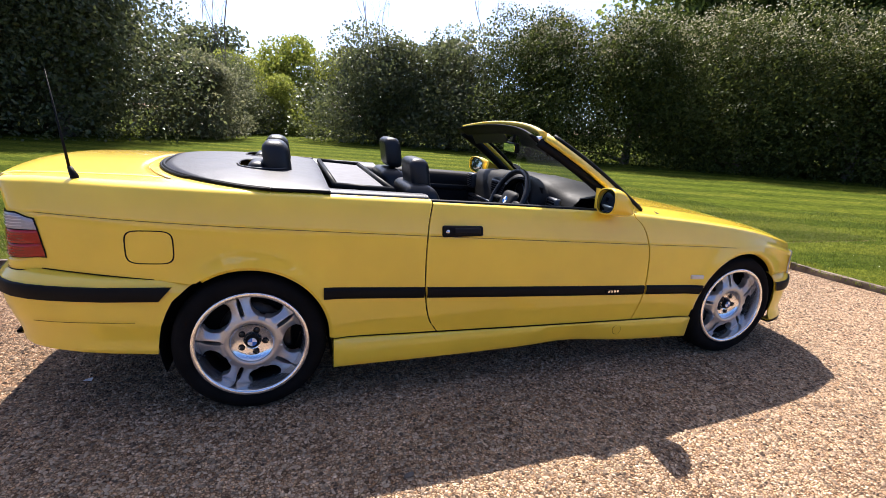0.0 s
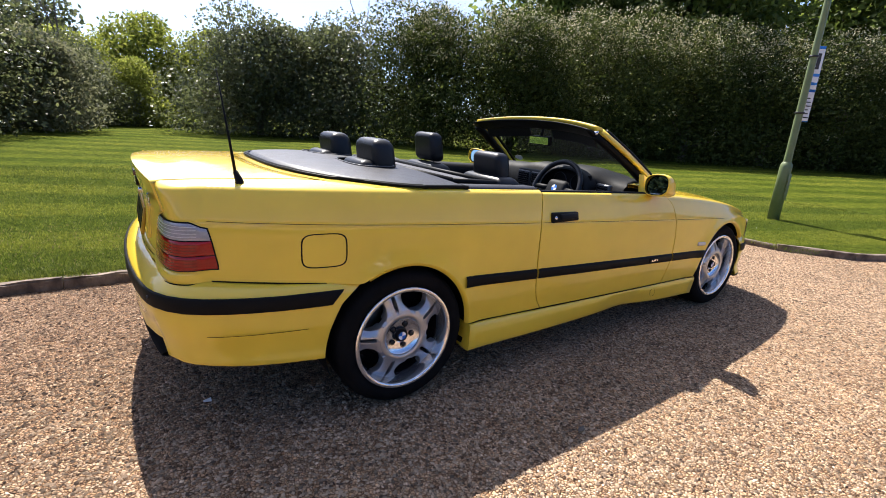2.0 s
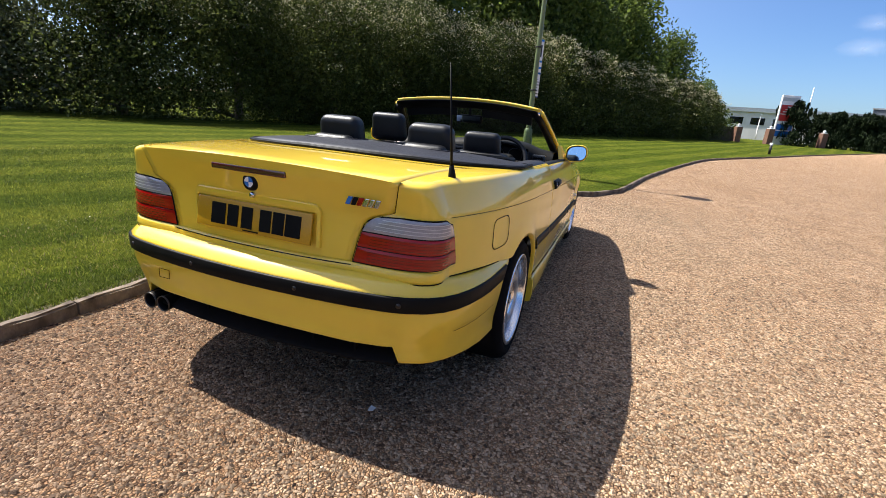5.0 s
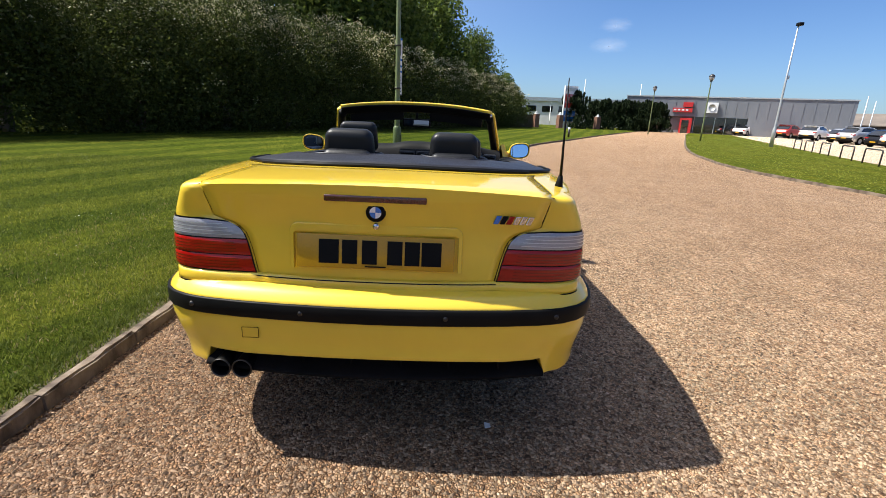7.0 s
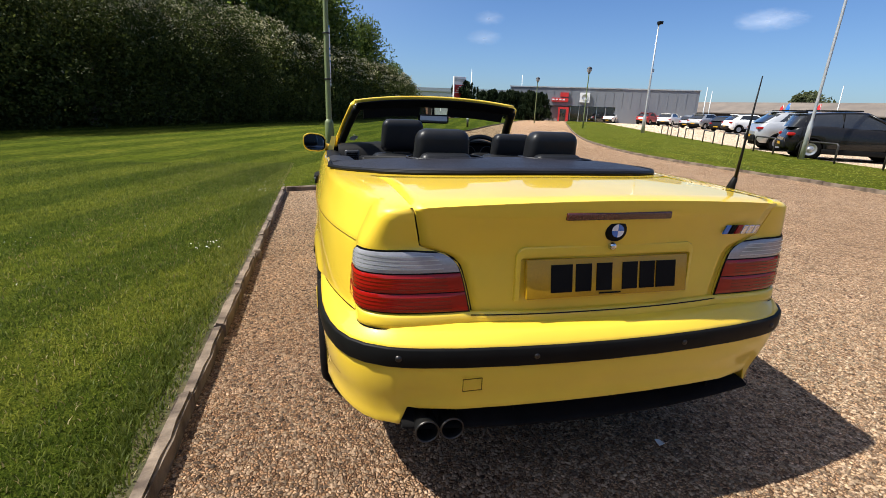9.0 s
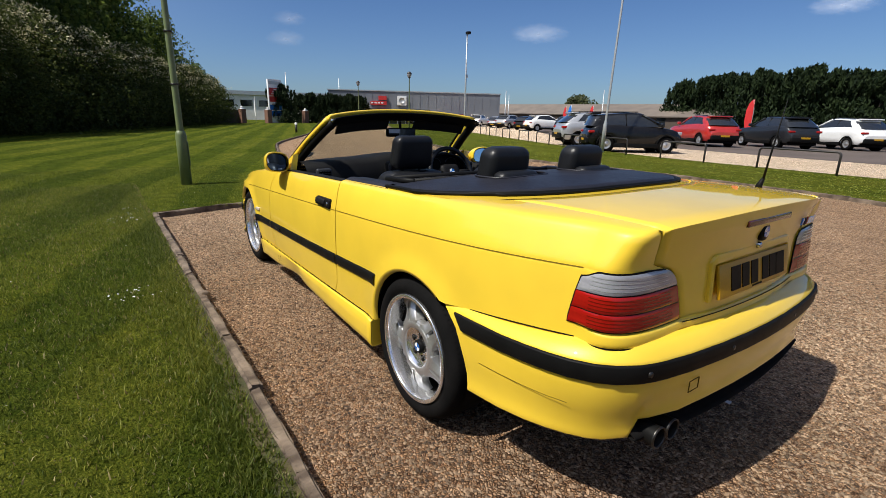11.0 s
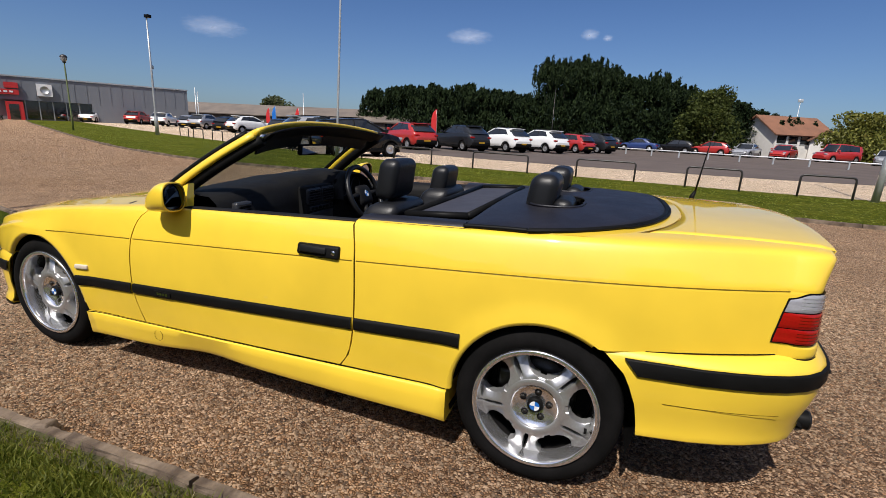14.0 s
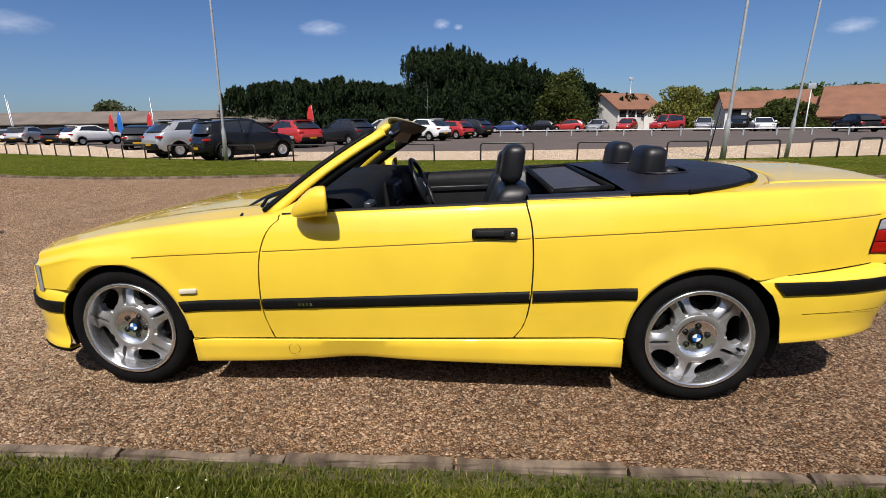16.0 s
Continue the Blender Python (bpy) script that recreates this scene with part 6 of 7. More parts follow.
        cx, cz_ = 0.052 * math.cos(b0), 0.052 * math.sin(b0)
        bolt = lathe("wheel_bolt", [(0.0, -0.036), (0.0075, -0.036), (0.0085, -0.039), (0.0085, -0.046)], M_STEEL, base, "steel wheel bolt", n=10, at=(cx, 0, cz_), sgn=s)
        lathe("bolt_recess", [(0.0085, -0.0420), (0.0125, -0.0395), (0.0135, -0.0385)], M_DARK, base, n=14, at=(cx, 0, cz_), sgn=s)
    cap = lathe("centre_cap", [(0.0, -0.028), (0.026, -0.028), (0.029, -0.031), (0.030, -0.045)], M_BLACK, base, "black centre cap with blue and white quarters", n=28, sgn=s)
    quarters(base, (0, 0, 0), 0.0185, "y", s, -0.0272)
    lathe("brake_disc", [(0.06, -0.145), (0.140, -0.143), (0.142, -0.150), (0.06, -0.155)], M_STEEL, base, "grey steel brake disc", n=48, sgn=s)
    box("brake_caliper", (0.085 if x < 1 else -0.165, min(-s * 0.10, -s * 0.17), -0.07), (0.165 if x < 1 else -0.085, max(-s * 0.10, -s * 0.17), 0.09), M_STEEL, base, bevel=0.015)
    lathe("wheel_back", [(0.0, -0.160), (0.20, -0.160)], M_DARK, base, n=40, sgn=s)
    box("valve", (-0.195, min(-s * 0.02, -s * 0.04), -0.06), (-0.185, max(-s * 0.02, -s * 0.04), -0.05), M_RUBBER, base)
    return base


for s in (1, -1):
    wheel("rear_wheel", 0.0, s, 0.838, 62 if s > 0 else 105)
    wheel("front_wheel", 2.70, s, 0.812, 83 if s > 0 else 100)

# ---- underside ----
box("floor_pan", (0.36, -0.80, 0.20), (2.33, 0.80, 0.26), M_DARK, car, "dark underbody")
box("boot_floor", (-0.80, -0.62, 0.34), (0.36, 0.62, 0.44), M_DARK, car)
box("engine_tray", (2.33, -0.53, 0.20), (3.36, 0.53, 0.26), M_DARK, car)
box("bulkhead_front", (2.02, -0.74, 0.26), (2.06, 0.74, 0.86), M_DARK, car)
box("bulkhead_rear", (0.34, -0.74, 0.26), (0.37, 0.74, 0.90), M_DARK, car)
for s in (1, -1):
    box("inner_sill", (0.36, min(s * 0.68, s * 0.80), 0.22), (2.32, max(s * 0.68, s * 0.80), 0.34), M_DARK, car)
    box("boot_side", (-0.78, min(s * 0.60, s * 0.63), 0.44), (0.36, max(s * 0.60, s * 0.63), 0.92), M_DARK, car)
    box("wing_inner", (2.05, min(s * 0.66, s * 0.69), 0.30), (3.18, max(s * 0.66, s * 0.69), 0.68), M_DARK, car)
    for d, w0, w1, z1 in ((door_r, 0.30, 0.92, 0), (door_f, 0.30, 0.86, 0)):
        back = []
        for z in np.linspace(w0, w1, 14):
            x = float(d(z))
            back.append([(x - 0.03, s * (side_y(x, z) - 0.016), z), (x + 0.03, s * (side_y(x, z) - 0.016), z)])
        grid("door_shut", back, M_DARK, car, "dark door joint")

# ---- cabin ----
rows = []
for f in np.linspace(0, 1, 36):
    row = []
    for t in np.linspace(-1, 1, 121):
        y = math.copysign(1 - (1 - abs(t)) ** 1.6, t) * 0.772
        xr, xf = ton_rear(y, -0.008), 0.33
        x = xr + (xf - xr) * f
        lift = 0.005 + 0.030 * math.sin(math.pi * min(1.0, f * 0.9 + 0.1)) ** 0.6 * (1 - (abs(y) / 0.785) ** 4)
        e = 0.006 if f == 0 else lift
        row.append((x, y, deck_z(max(x, -0.5), y) + e + 0.0015 * noise.noise(Vector((x * 9, y * 9, 3)))))
    rows.append(row)


def in_well(x, y):
    return (abs(x - 0.050) / 0.118) ** 3 + (abs(abs(y) - 0.272) / 0.168) ** 3 < 1


vs = [p for r in rows for p in r]
fs = []
for i in range(35):
    for k in range(120):
        q = (i * 121 + k, (i + 1) * 121 + k, (i + 1) * 121 + k + 1, i * 121 + k + 1)
        if not in_well(sum(vs[m][0] for m in q) / 4, sum(vs[m][1] for m in q) / 4):
            fs.append(q)
ton = mesh_ob("tonneau_cover", vs, fs, M_CLOTH, car, "black cloth cover over the folded roof", smooth=True)
for s in (1, -1):
    ring = []
    for a in np.linspace(0, 2 * math.pi, 49):
        ca, sa = math.cos(a), math.sin(a)
        x, y = 0.050 + math.copysign(abs(ca) ** (2 / 3), ca) * 0.117, s * 0.272 + math.copysign(abs(sa) ** (2 / 3), sa) * 0.167
        ring.append((x, y, deck_z(x, y) + 0.034))
    tube("well_piping", ring, 0.005, M_CLOTH, ton, n=6, caps=False)
    box("restraint_well", (-0.085, min(s * 0.09, s * 0.455), 0.86), (0.185, max(s * 0.09, s * 0.455), 0.93), M_DARK, ton, "dark recess for the head restraint")
for k in (0, -1):
    tube("cover_piping", [Vector(r[k]) + Vector((0, 0, 0.001)) for r in rows], 0.009, M_BLACK, ton, "black piping", n=6)
rim_pts = [Vector(p) for p in rows[0]]
tube("cover_piping", [p + Vector((-0.004, 0, 0.003)) for p in rim_pts], 0.009, M_BLACK, ton, "black piping", n=6, caps=False)
tube("cover_piping", [Vector((p.x - 0.016 if abs(p.y) < 0.6 else p.x, p.y * 1.012, p.z + 0.002)) for p in rim_pts], 0.006, M_BLACK, ton, n=6, caps=False)
for s in (1, -1):
    box("cover_end", (0.29, min(s * 0.58, s * 0.765), 0.925), (0.345, max(s * 0.58, s * 0.765), 0.956), M_BLACK, car, bevel=0.006)
    box("hinge_slot", (0.35, min(s * 0.70, s * 0.745), 0.935), (0.50, max(s * 0.70, s * 0.745), 0.948), M_DARK, car, bevel=0.004)
    rows = []
    for x in np.linspace(0.33, 0.765, 10):
        w = wide(x) - 0.078
        rows.append([(x, s * (w + 0.004), belt_z(x) + 0.012), (x, s * (w - 0.002), belt_z(x) + 0.026), (x, s * (w - 0.03), belt_z(x) + 0.034), (x, s * (w - 0.11), belt_z(x) + 0.028), (x, s * (w - 0.17), belt_z(x) - 0.01), (x, s * (w - 0.18), belt_z(x) - 0.25)])
    grid("rear_side_trim", rows, M_CLOTH, car, "black padded rear side trim", flip=s > 0)
    # light strip inlay of the inner door trim
    rows = [[(x, s * (wide(x) - 0.178), z) for x in np.linspace(0.95, 1.6, 6)] for z in (0.845, 0.80)]
    grid("door_inlay", rows, M_PLASTIC, car)
# wind deflector over the rear seats
def frame_bar(a, b):
    tube("deflector_bar", [a, b], 0.016, M_BLACK, defl, n=8)


defl = empty("wind_deflector", (0.0, 0, 0))
defl.parent = car
cs = [(0.365, 0.60, 0.966), (0.365, -0.60, 0.966), (0.635, -0.60, 0.948), (0.635, 0.60, 0.948)]
for a, b in zip(cs, cs[1:] + cs[:1]):
    frame_bar(a, b)
mesh_ob("deflector_net", [(x, y * 0.985, z - 0.004) for x, y, z in cs], [(0, 1, 2, 3)], M_MESHNET, defl, "grey mesh net", solid=0.003)


def head_rest(name, at, w, h, d, owner, posts=True, yaw=0):
    bm = box_bm((-d / 2, -w / 2, 0), (d / 2, w / 2, h), min(d, w) * 0.38, 5)
    for v in bm.verts:
        f = v.co.z / h
        v.co.y *= 1.0 - 0.13 * max(0.0, f - 0.35)
        v.co.x += -0.03 * f + 0.012 * (1 - (2 * v.co.y / w) ** 2)
    ob = part(name, bm, M_LEATHER, owner, "black leather head restraint", True)
    ob.location = at
    if posts:
        for y in (-0.055, 0.055):
            tube("post", [(at[0], at[1] + y, at[2] - 0.12), (at[0], at[1] + y, at[2] + 0.02)], 0.006, M_CHROME, owner, "chrome post", n=8)
    return ob


for s in (1, -1):
    top = 1.155 if s > 0 else 1.085
    seat = empty("front_seat", (0.80, s * 0.345, 0.0))
    seat.parent = car
    head_rest("head_restraint", (0.02, 0, top - 0.185), 0.255, 0.19, 0.105, seat)
    bm = box_bm((-0.09, -0.25, 0.36), (0.06, 0.25, 0.965), 0.055, 4)
    for v in bm.verts:
        f = (v.co.z - 0.36) / 0.605
        v.co.x += 0.17 * (1 - f)
        v.co.y *= 1.0 - 0.28 * max(0.0, f - 0.55) / 0.45
        v.co.x += 0.05 * (abs(v.co.y) / 0.25) ** 2 * (1 if v.co.x > 0.0 else 0)
    part("backrest", bm, M_LEATHER, seat, "black leather backrest", True)
    bm = box_bm((0.05, -0.255, 0.34), (0.60, 0.255, 0.50), 0.06, 4)
    part("seat_cushion", bm, M_LEATHER, seat, smooth=True)
    for yy in (-0.13, 0.13):
        tube("seam", [(0.035 + 0.17 * (1 - f), yy * (1 - 0.2 * f), 0.36 + 0.57 * f) for f in np.linspace(0.45, 0.97, 6)], 0.006, M_BLACK, seat, n=6)
    # rear restraints stand in the cover with a round pad behind
    rr = empty("rear_head_restraint", (0.085, s * 0.272, 0.928))
    rr.parent = car
    head_rest("pad", (0.035, 0, 0.0), 0.262, 0.212, 0.125, rr, False)
    bm = box_bm((-0.112, -0.12, 0.0), (-0.022, 0.12, 0.112), 0.036, 4)
    part("roll_hoop_cover", bm, M_LEATHER, rr, "black rounded roll hoop cover", True)
box("rear_bench", (0.38, -0.60, 0.36), (0.80, 0.60, 0.50), M_LEATHER, car, "black leather rear bench", bevel=0.05, seg=3)
box("centre_console", (0.90, -0.11, 0.26), (1.75, 0.11, 0.50), M_PLASTIC, car, "black centre console", bevel=0.03, seg=3)
box("carpet", (0.37, -0.70, 0.262), (2.02, 0.70, 0.285), M_CLOTH, car)
tube("gear_lever", [(1.35, 0.0, 0.48), (1.36, 0.0, 0.60)], [0.010, 0.010], M_BLACK, car, n=8)
# dashboard
rows = []
for x, z, k in ((1.515, 0.62, 0), (1.53, 0.82, 0), (1.545, 0.905, 1), (1.585, 0.938, 1), (1.70, 0.945, 1), (1.83, 0.930, 0.5), (1.95, 0.885, 0)):
    row = []
    for y in np.linspace(-0.70, 0.70, 41):
        pod = math.exp(-(((y + 0.345) / 0.19) ** 4)) * 0.040 * k + math.exp(-(((y - 0.0) / 0.16) ** 4)) * 0.022 * k
        bow = 1 - (y / 0.7) ** 2
        row.append((x - 0.06 * math.exp(-(((y + 0.345) / 0.2) ** 4)) * (x < 1.62) + 0.03 * (y / 0.7) ** 2 + 0.14 * bow * max(0.0, (x - 1.7) / 0.25), y, z + pod + 0.03 * bow))
    rows.append(row)
dash = grid("dashboard", rows, M_PLASTIC, car, "black moulded dashboard with hooded dials")
def vent(y0, half_w, x, z0, z1, n):
    """An air vent: a bevelled surround, a dark mouth and thin slats."""
    box("vent_surround", (x, y0 - half_w - 0.010, z0 - 0.010), (x + 0.04, y0 + half_w + 0.010, z1 + 0.010), M_TRIMGREY, dash, bevel=0.012, seg=3)
    box("vent_mouth", (x - 0.002, y0 - half_w, z0), (x + 0.02, y0 + half_w, z1), M_DARK, dash, bevel=0.006)
    for k in range(n):
        z = z0 + (z1 - z0) * (k + 0.5) / n
        box("vent_slat", (x - 0.006, y0 - half_w + 0.002, z - 0.0022), (x + 0.004, y0 + half_w - 0.002, z + 0.0022), M_TRIMGREY, dash)


M_TRIMGREY = mat("satin_dash_plastic", (0.030, 0.031, 0.034), (0.022, 0.023, 0.025), scale=8, fine=200, rough=0.32, spec=0.6)
vent(-0.605, 0.042, 1.490, 0.815, 0.915, 6)
vent(-0.068, 0.055, 1.462, 0.850, 0.925, 5)
vent(0.068, 0.055, 1.462, 0.850, 0.925, 5)
vent(0.605, 0.042, 1.490, 0.815, 0.905, 6)
# centre stack: switch rows, radio and heater knobs
box("console_panel", (1.468, -0.135, 0.55), (1.54, 0.135, 0.945), M_PLASTIC, dash, bevel=0.018, seg=3)
for z0, z1 in ((0.805, 0.828), (0.735, 0.790), (0.655, 0.715)):
    box("switch_panel", (1.460, -0.118, z0), (1.472, 0.118, z1), M_TRIMGREY, dash, bevel=0.004)
for k in range(6):
    box("switch", (1.456, -0.106 + 0.038 * k, 0.808), (1.462, -0.080 + 0.038 * k, 0.825), M_BLACK, dash, bevel=0.002)
for y0 in (-0.085, 0.0, 0.085):
    lathe("heater_knob", [(0, 0.016), (0.015, 0.015), (0.017, 0.0)], M_BLACK, dash, n=16, axis="x", at=(1.461, y0, 0.685), sgn=-1)
# hooded dial binnacle before the driver
rows = []
for dx, g in ((0.0, 1.0), (0.004, 1.06), (0.05, 1.08), (0.15, 1.05), (0.30, 0.98)):
    rows.append([(1.405 + dx + 0.035 * math.sin(a), -0.345 + math.cos(a) * 0.185 * g, 0.845 + 0.145 * g * abs(math.sin(a)) ** 0.75) for a in np.linspace(0, math.pi, 25)])
grid("dial_hood", rows, M_PLASTIC, dash, "black arched hood over the dials", solid=0.010)
box("dial_panel", (1.480, -0.52, 0.80), (1.490, -0.17, 0.965), M_DARK, dash, bevel=0.004)
for y0, r in ((-0.27, 0.058), (-0.42, 0.058), (-0.345, 0.030)):
    lathe("dial", [(r, 0.004), (r, 0.008), (r - 0.004, 0.009), (r - 0.005, 0.004)], M_TRIMGREY, dash, n=28, axis="x", at=(1.482, y0, 0.905 if r > 0.04 else 0.86), sgn=-1)
box("dash_trim", (1.492, 0.16, 0.742), (1.515, 0.62, 0.768), M_TRIMGREY, dash, "grey dashboard inlay", bevel=0.006)
box("glovebox_lid", (1.488, 0.17, 0.60), (1.512, 0.62, 0.735), M_PLASTIC, dash, bevel=0.010, seg=3)
# steering wheel
sw = empty("steering_wheel", (1.36, -0.345, 0.865))
sw.parent = car
sw.rotation_euler = (0, radians(-66), 0)
ring = [(0.185 * math.cos(a), 0.185 * math.sin(a), 0.0) for a in np.linspace(0, 2 * math.pi, 41)]
tube("rim", ring, 0.0165, M_LEATHER, sw, "black leather steering rim", n=10, caps=False)
bm = box_bm((-0.075, -0.085, -0.045), (0.065, 0.085, 0.012), 0.035, 4)
boss = part("airbag_boss", bm, M_PLASTIC, sw, smooth=True)
for a in (math.radians(90), math.radians(-90), math.radians(200), math.radians(160)):
    tube("spoke", [(0.05 * math.cos(a), 0.05 * math.sin(a), -0.02), (0.18 * math.cos(a), 0.18 * math.sin(a), -0.003)], [0.022, 0.014], M_PLASTIC, sw, n=8)
for k in range(4):
    vs = [(0, 0, 0.0135)] + [(0.022 * math.cos(math.pi / 2 * (k + i / 6)), 0.022 * math.sin(math.pi / 2 * (k + i / 6)), 0.0135) for i in range(7)]
    mesh_ob("quarter", vs, [tuple(range(8))], M_BLUE if k % 2 else M_WHITE, sw)
tube("steering_column", [(1.38, -0.345, 0.85), (1.60, -0.345, 0.76)], 0.04, M_BLACK, car, n=12)

# ---- aerial ----
ant = empty("aerial", (-0.615, -0.66, 0.972))
ant.parent = car
tube("aerial_foot", [(0, 0, -0.012), (0.0, 0, 0.02), (-0.012, 0, 0.055)], [0.020, 0.014, 0.008], M_BLACK, ant, n=12)
tube("aerial_mast", [(-0.012, 0, 0.05), (-0.022, 0.004, 0.14), (-0.052, 0.018, 0.40)], [0.0060, 0.0045, 0.0018], M_BLACK, ant, n=8)



# ---------- parked cars ----------
M_CARGLASS = mat("dark_car_glass", (0.012, 0.014, 0.016), (0.018, 0.020, 0.022), rough=0.06, coat=1.0)
PAINTS = {
    "white": mat("paint_white", (0.78, 0.78, 0.77), (0.74, 0.74, 0.73), rough=0.3, coat=1.0), "red": mat("paint_red", (0.42, 0.025, 0.02), (0.36, 0.02, 0.016), rough=0.3, coat=1.0),
    "black": mat("paint_black", (0.006, 0.006, 0.007), (0.008, 0.008, 0.009), rough=0.25, coat=0.35, spec=0.2), "silver": mat("paint_silver", (0.46, 0.47, 0.49), (0.40, 0.41, 0.43), rough=0.3, metal=0.4, coat=1.0),
    "grey": mat("paint_grey", (0.020, 0.022, 0.026), (0.016, 0.018, 0.021), rough=0.3, metal=0.2, coat=0.5, spec=0.3), "blue": mat("paint_blue", (0.02, 0.045, 0.16), (0.016, 0.035, 0.13), rough=0.3, coat=1.0),
}
SHAPES = {
    # length, half width, heights: sill, bonnet, belt, roof; cabin from/to along the length, roof from/to
    "suv": (4.45, 0.92, 0.30, 1.03, 1.13, 1.61, -0.92, 0.44, -0.70, 0.00),
    "hatch": (4.0, 0.87, 0.24, 0.90, 0.97, 1.46, -0.96, 0.48, -0.76, 0.06),
    "saloon": (4.5, 0.88, 0.22, 0.86, 0.93, 1.42, -0.70, 0.46, -0.40, 0.14),
    "coupe": (4.4, 0.90, 0.20, 0.80, 0.88, 1.30, -0.78, 0.44, -0.36, 0.10),
    "mpv": (3.8, 0.87, 0.26, 0.98, 1.04, 1.56, -0.97, 0.62, -0.86, 0.10),
    "van": (4.3, 0.88, 0.26, 1.00, 1.08, 1.82, -0.99, 0.52, -0.97, 0.30),
}


def parked_car(shape, paint, at, heading, label):
    L, W, sill, bon, belt, roof, c0, c1, r0, r1 = SHAPES[shape]
    base = tagged(empty("parked_car", (*at, 0.012)), label, "car", "cars in the car park")
    base.rotation_euler[2] = radians(heading)
    h = L / 2
    top = smooth_curve([-1.0, -0.93, -0.72, 0.0, 0.44, 0.70, 0.93, 1.0], [belt - 0.40, belt - 0.12, belt + 0.01, belt - 0.01, bon + 0.01, bon - 0.05, bon - 0.20, bon - 0.38])
    wid = smooth_curve([-1.0, -0.9, -0.6, 0.5, 0.85, 1.0], [0.80, 0.95, 1.0, 1.0, 0.92, 0.70])
    rows = []
    for u in np.linspace(-1, 1, 41):
        w, t = W * float(wid(u)), float(top(u))
        lo = sill + 0.10 * (abs(u) > 0.94)
        for wx in (-0.62, 0.63):
            d = abs(u - wx) * h
            if d < 0.36:
                lo = max(lo, 0.33 + math.sqrt(0.36**2 - d * d))
        half_s = [(w * 0.93, lo), (w * 0.985, lo + 0.03), (w, max(lo + 0.05, sill + 0.30)), (w, max(lo + 0.07, (sill + t) / 2 + 0.12)), (w * 0.97, t - 0.06), (w * 0.92, t), (w * 0.6, t + 0.03), (0, t + 0.035)]
        rows.append([(u * h, -y, z) for y, z in half_s] + [(u * h, y, z) for y, z in reversed(half_s[:-1])])
    body = grid("body", rows, PAINTS[paint], base, flip=True)
    for k, u in ((0, -1), (-1, 1)):
        mesh_ob("end_panel", rows[k], [tuple(range(15))], PAINTS[paint], body)
    def sag(x):
        """How far the roof falls towards the tail."""
        return 0.10 * (roof - belt) / 0.48 * min(1.0, max(0.0, (0.05 * h - x) / (0.80 * h))) ** 2

    cab = []
    for f, wf in ((0.0, 0.90), (0.4, 0.855), (0.75, 0.785), (0.88, 0.74)):
        a, b = c0 + (r0 - c0) * f, c1 + (r1 - c1) * f
        z = belt - 0.01 + (roof - belt) * f
        ring = [(a * h, 0.80), (a * h + 0.05, 0.93), (a * h + 0.16, 1.0), ((a * 0.75 + b * 0.25) * h, 1.01), ((a * 0.5 + b * 0.5) * h, 1.015), ((a * 0.25 + b * 0.75) * h, 1.01), (b * h - 0.22, 0.99), (b * h - 0.06, 0.90), (b * h + 0.02, 0.6), (b * h + 0.06, 0.0)]
        pts = [(x, -W * wf * k, z - sag(x) * f) for x, k in ring] + [(x, W * wf * k, z - sag(x) * f) for x, k in reversed(ring[:-1])] + [(a * h - 0.03, 0.0, z - sag(a * h) * f)]
        cab.append(pts)
    grid("glazing", cab, M_CARGLASS, base, "dark car windows", wrap=True, flip=True)
    cap = [[Vector(p) for p in cab[-1]]]
    cen = Vector(((r0 + r1) / 2 * h, 0, roof))
    for k, up in ((0.94, 0.55), (0.80, 0.85), (0.5, 0.97), (0.02, 1.0)):
        ring = []
        for p in cab[-1]:
            q = cen + (Vector(p) - cen) * k
            q.z = p[2] + (roof - sag(q.x) + 0.012 - p[2]) * up
            ring.append(q)
        cap.append(ring)
    grid("roof", cap, PAINTS[paint], base, wrap=True, flip=True)
    for y in (-1, 1):
        # broad rear pillar, and dark arch edging on the tall cars
        lo_x, hi_x = c0 * h + 0.10, r0 * h + 0.16
        rows = []
        for f in np.linspace(0.0, 0.90, 5):
            wf = float(np.interp(f, (0.0, 0.4, 0.75, 0.88, 0.95), (0.90, 0.855, 0.785, 0.74, 0.72)))
            x0, z = lo_x + (hi_x - lo_x) * f, belt - 0.01 + (roof - belt) * f
            rows.append([(x0 + d, y * (W * wf * k + 0.010), z - sag(x0 + d) * f) for d, k in ((-0.04, 0.95), (0.05, 1.0), (0.30 + 0.14 * (1 - f), 1.012))])
        grid("rear_pillar", rows, PAINTS[paint], base, flip=y > 0)
        if shape in ("suv", "mpv"):
            for wx in (-0.62, 0.63):
                tube("arch_edging", [(wx * h + 0.375 * math.cos(t), y * (W - 0.004), 0.33 + 0.375 * math.sin(t)) for t in np.linspace(-0.1, math.pi + 0.1, 13)], 0.030, M_BLACK, base, n=6)
    for y in (-1, 1):
        for u0, f0, u1, f1, rad in ((c1 - 0.06, 0, r1, 0.86, 0.04), (-0.22, 0, -0.24, 0.86, 0.035)):
            w0, w1 = W * (0.90 - 0.15 * 0), W * 0.76
            tube("pillar", [(u0 * h, y * w0 * 0.985, belt - 0.02), (u1 * h, y * w1, belt + (roof - belt) * f1)], rad, PAINTS[paint] if u0 != -0.22 else M_BLACK, base, n=8)
        box("tail_lamp", (-h * 0.985, y * W * 0.76 - 0.17, belt - 0.30), (-h + 0.26, y * W * 0.76 + 0.13, belt - 0.19), M_RED, base, "red tail lamp", bevel=0.03)
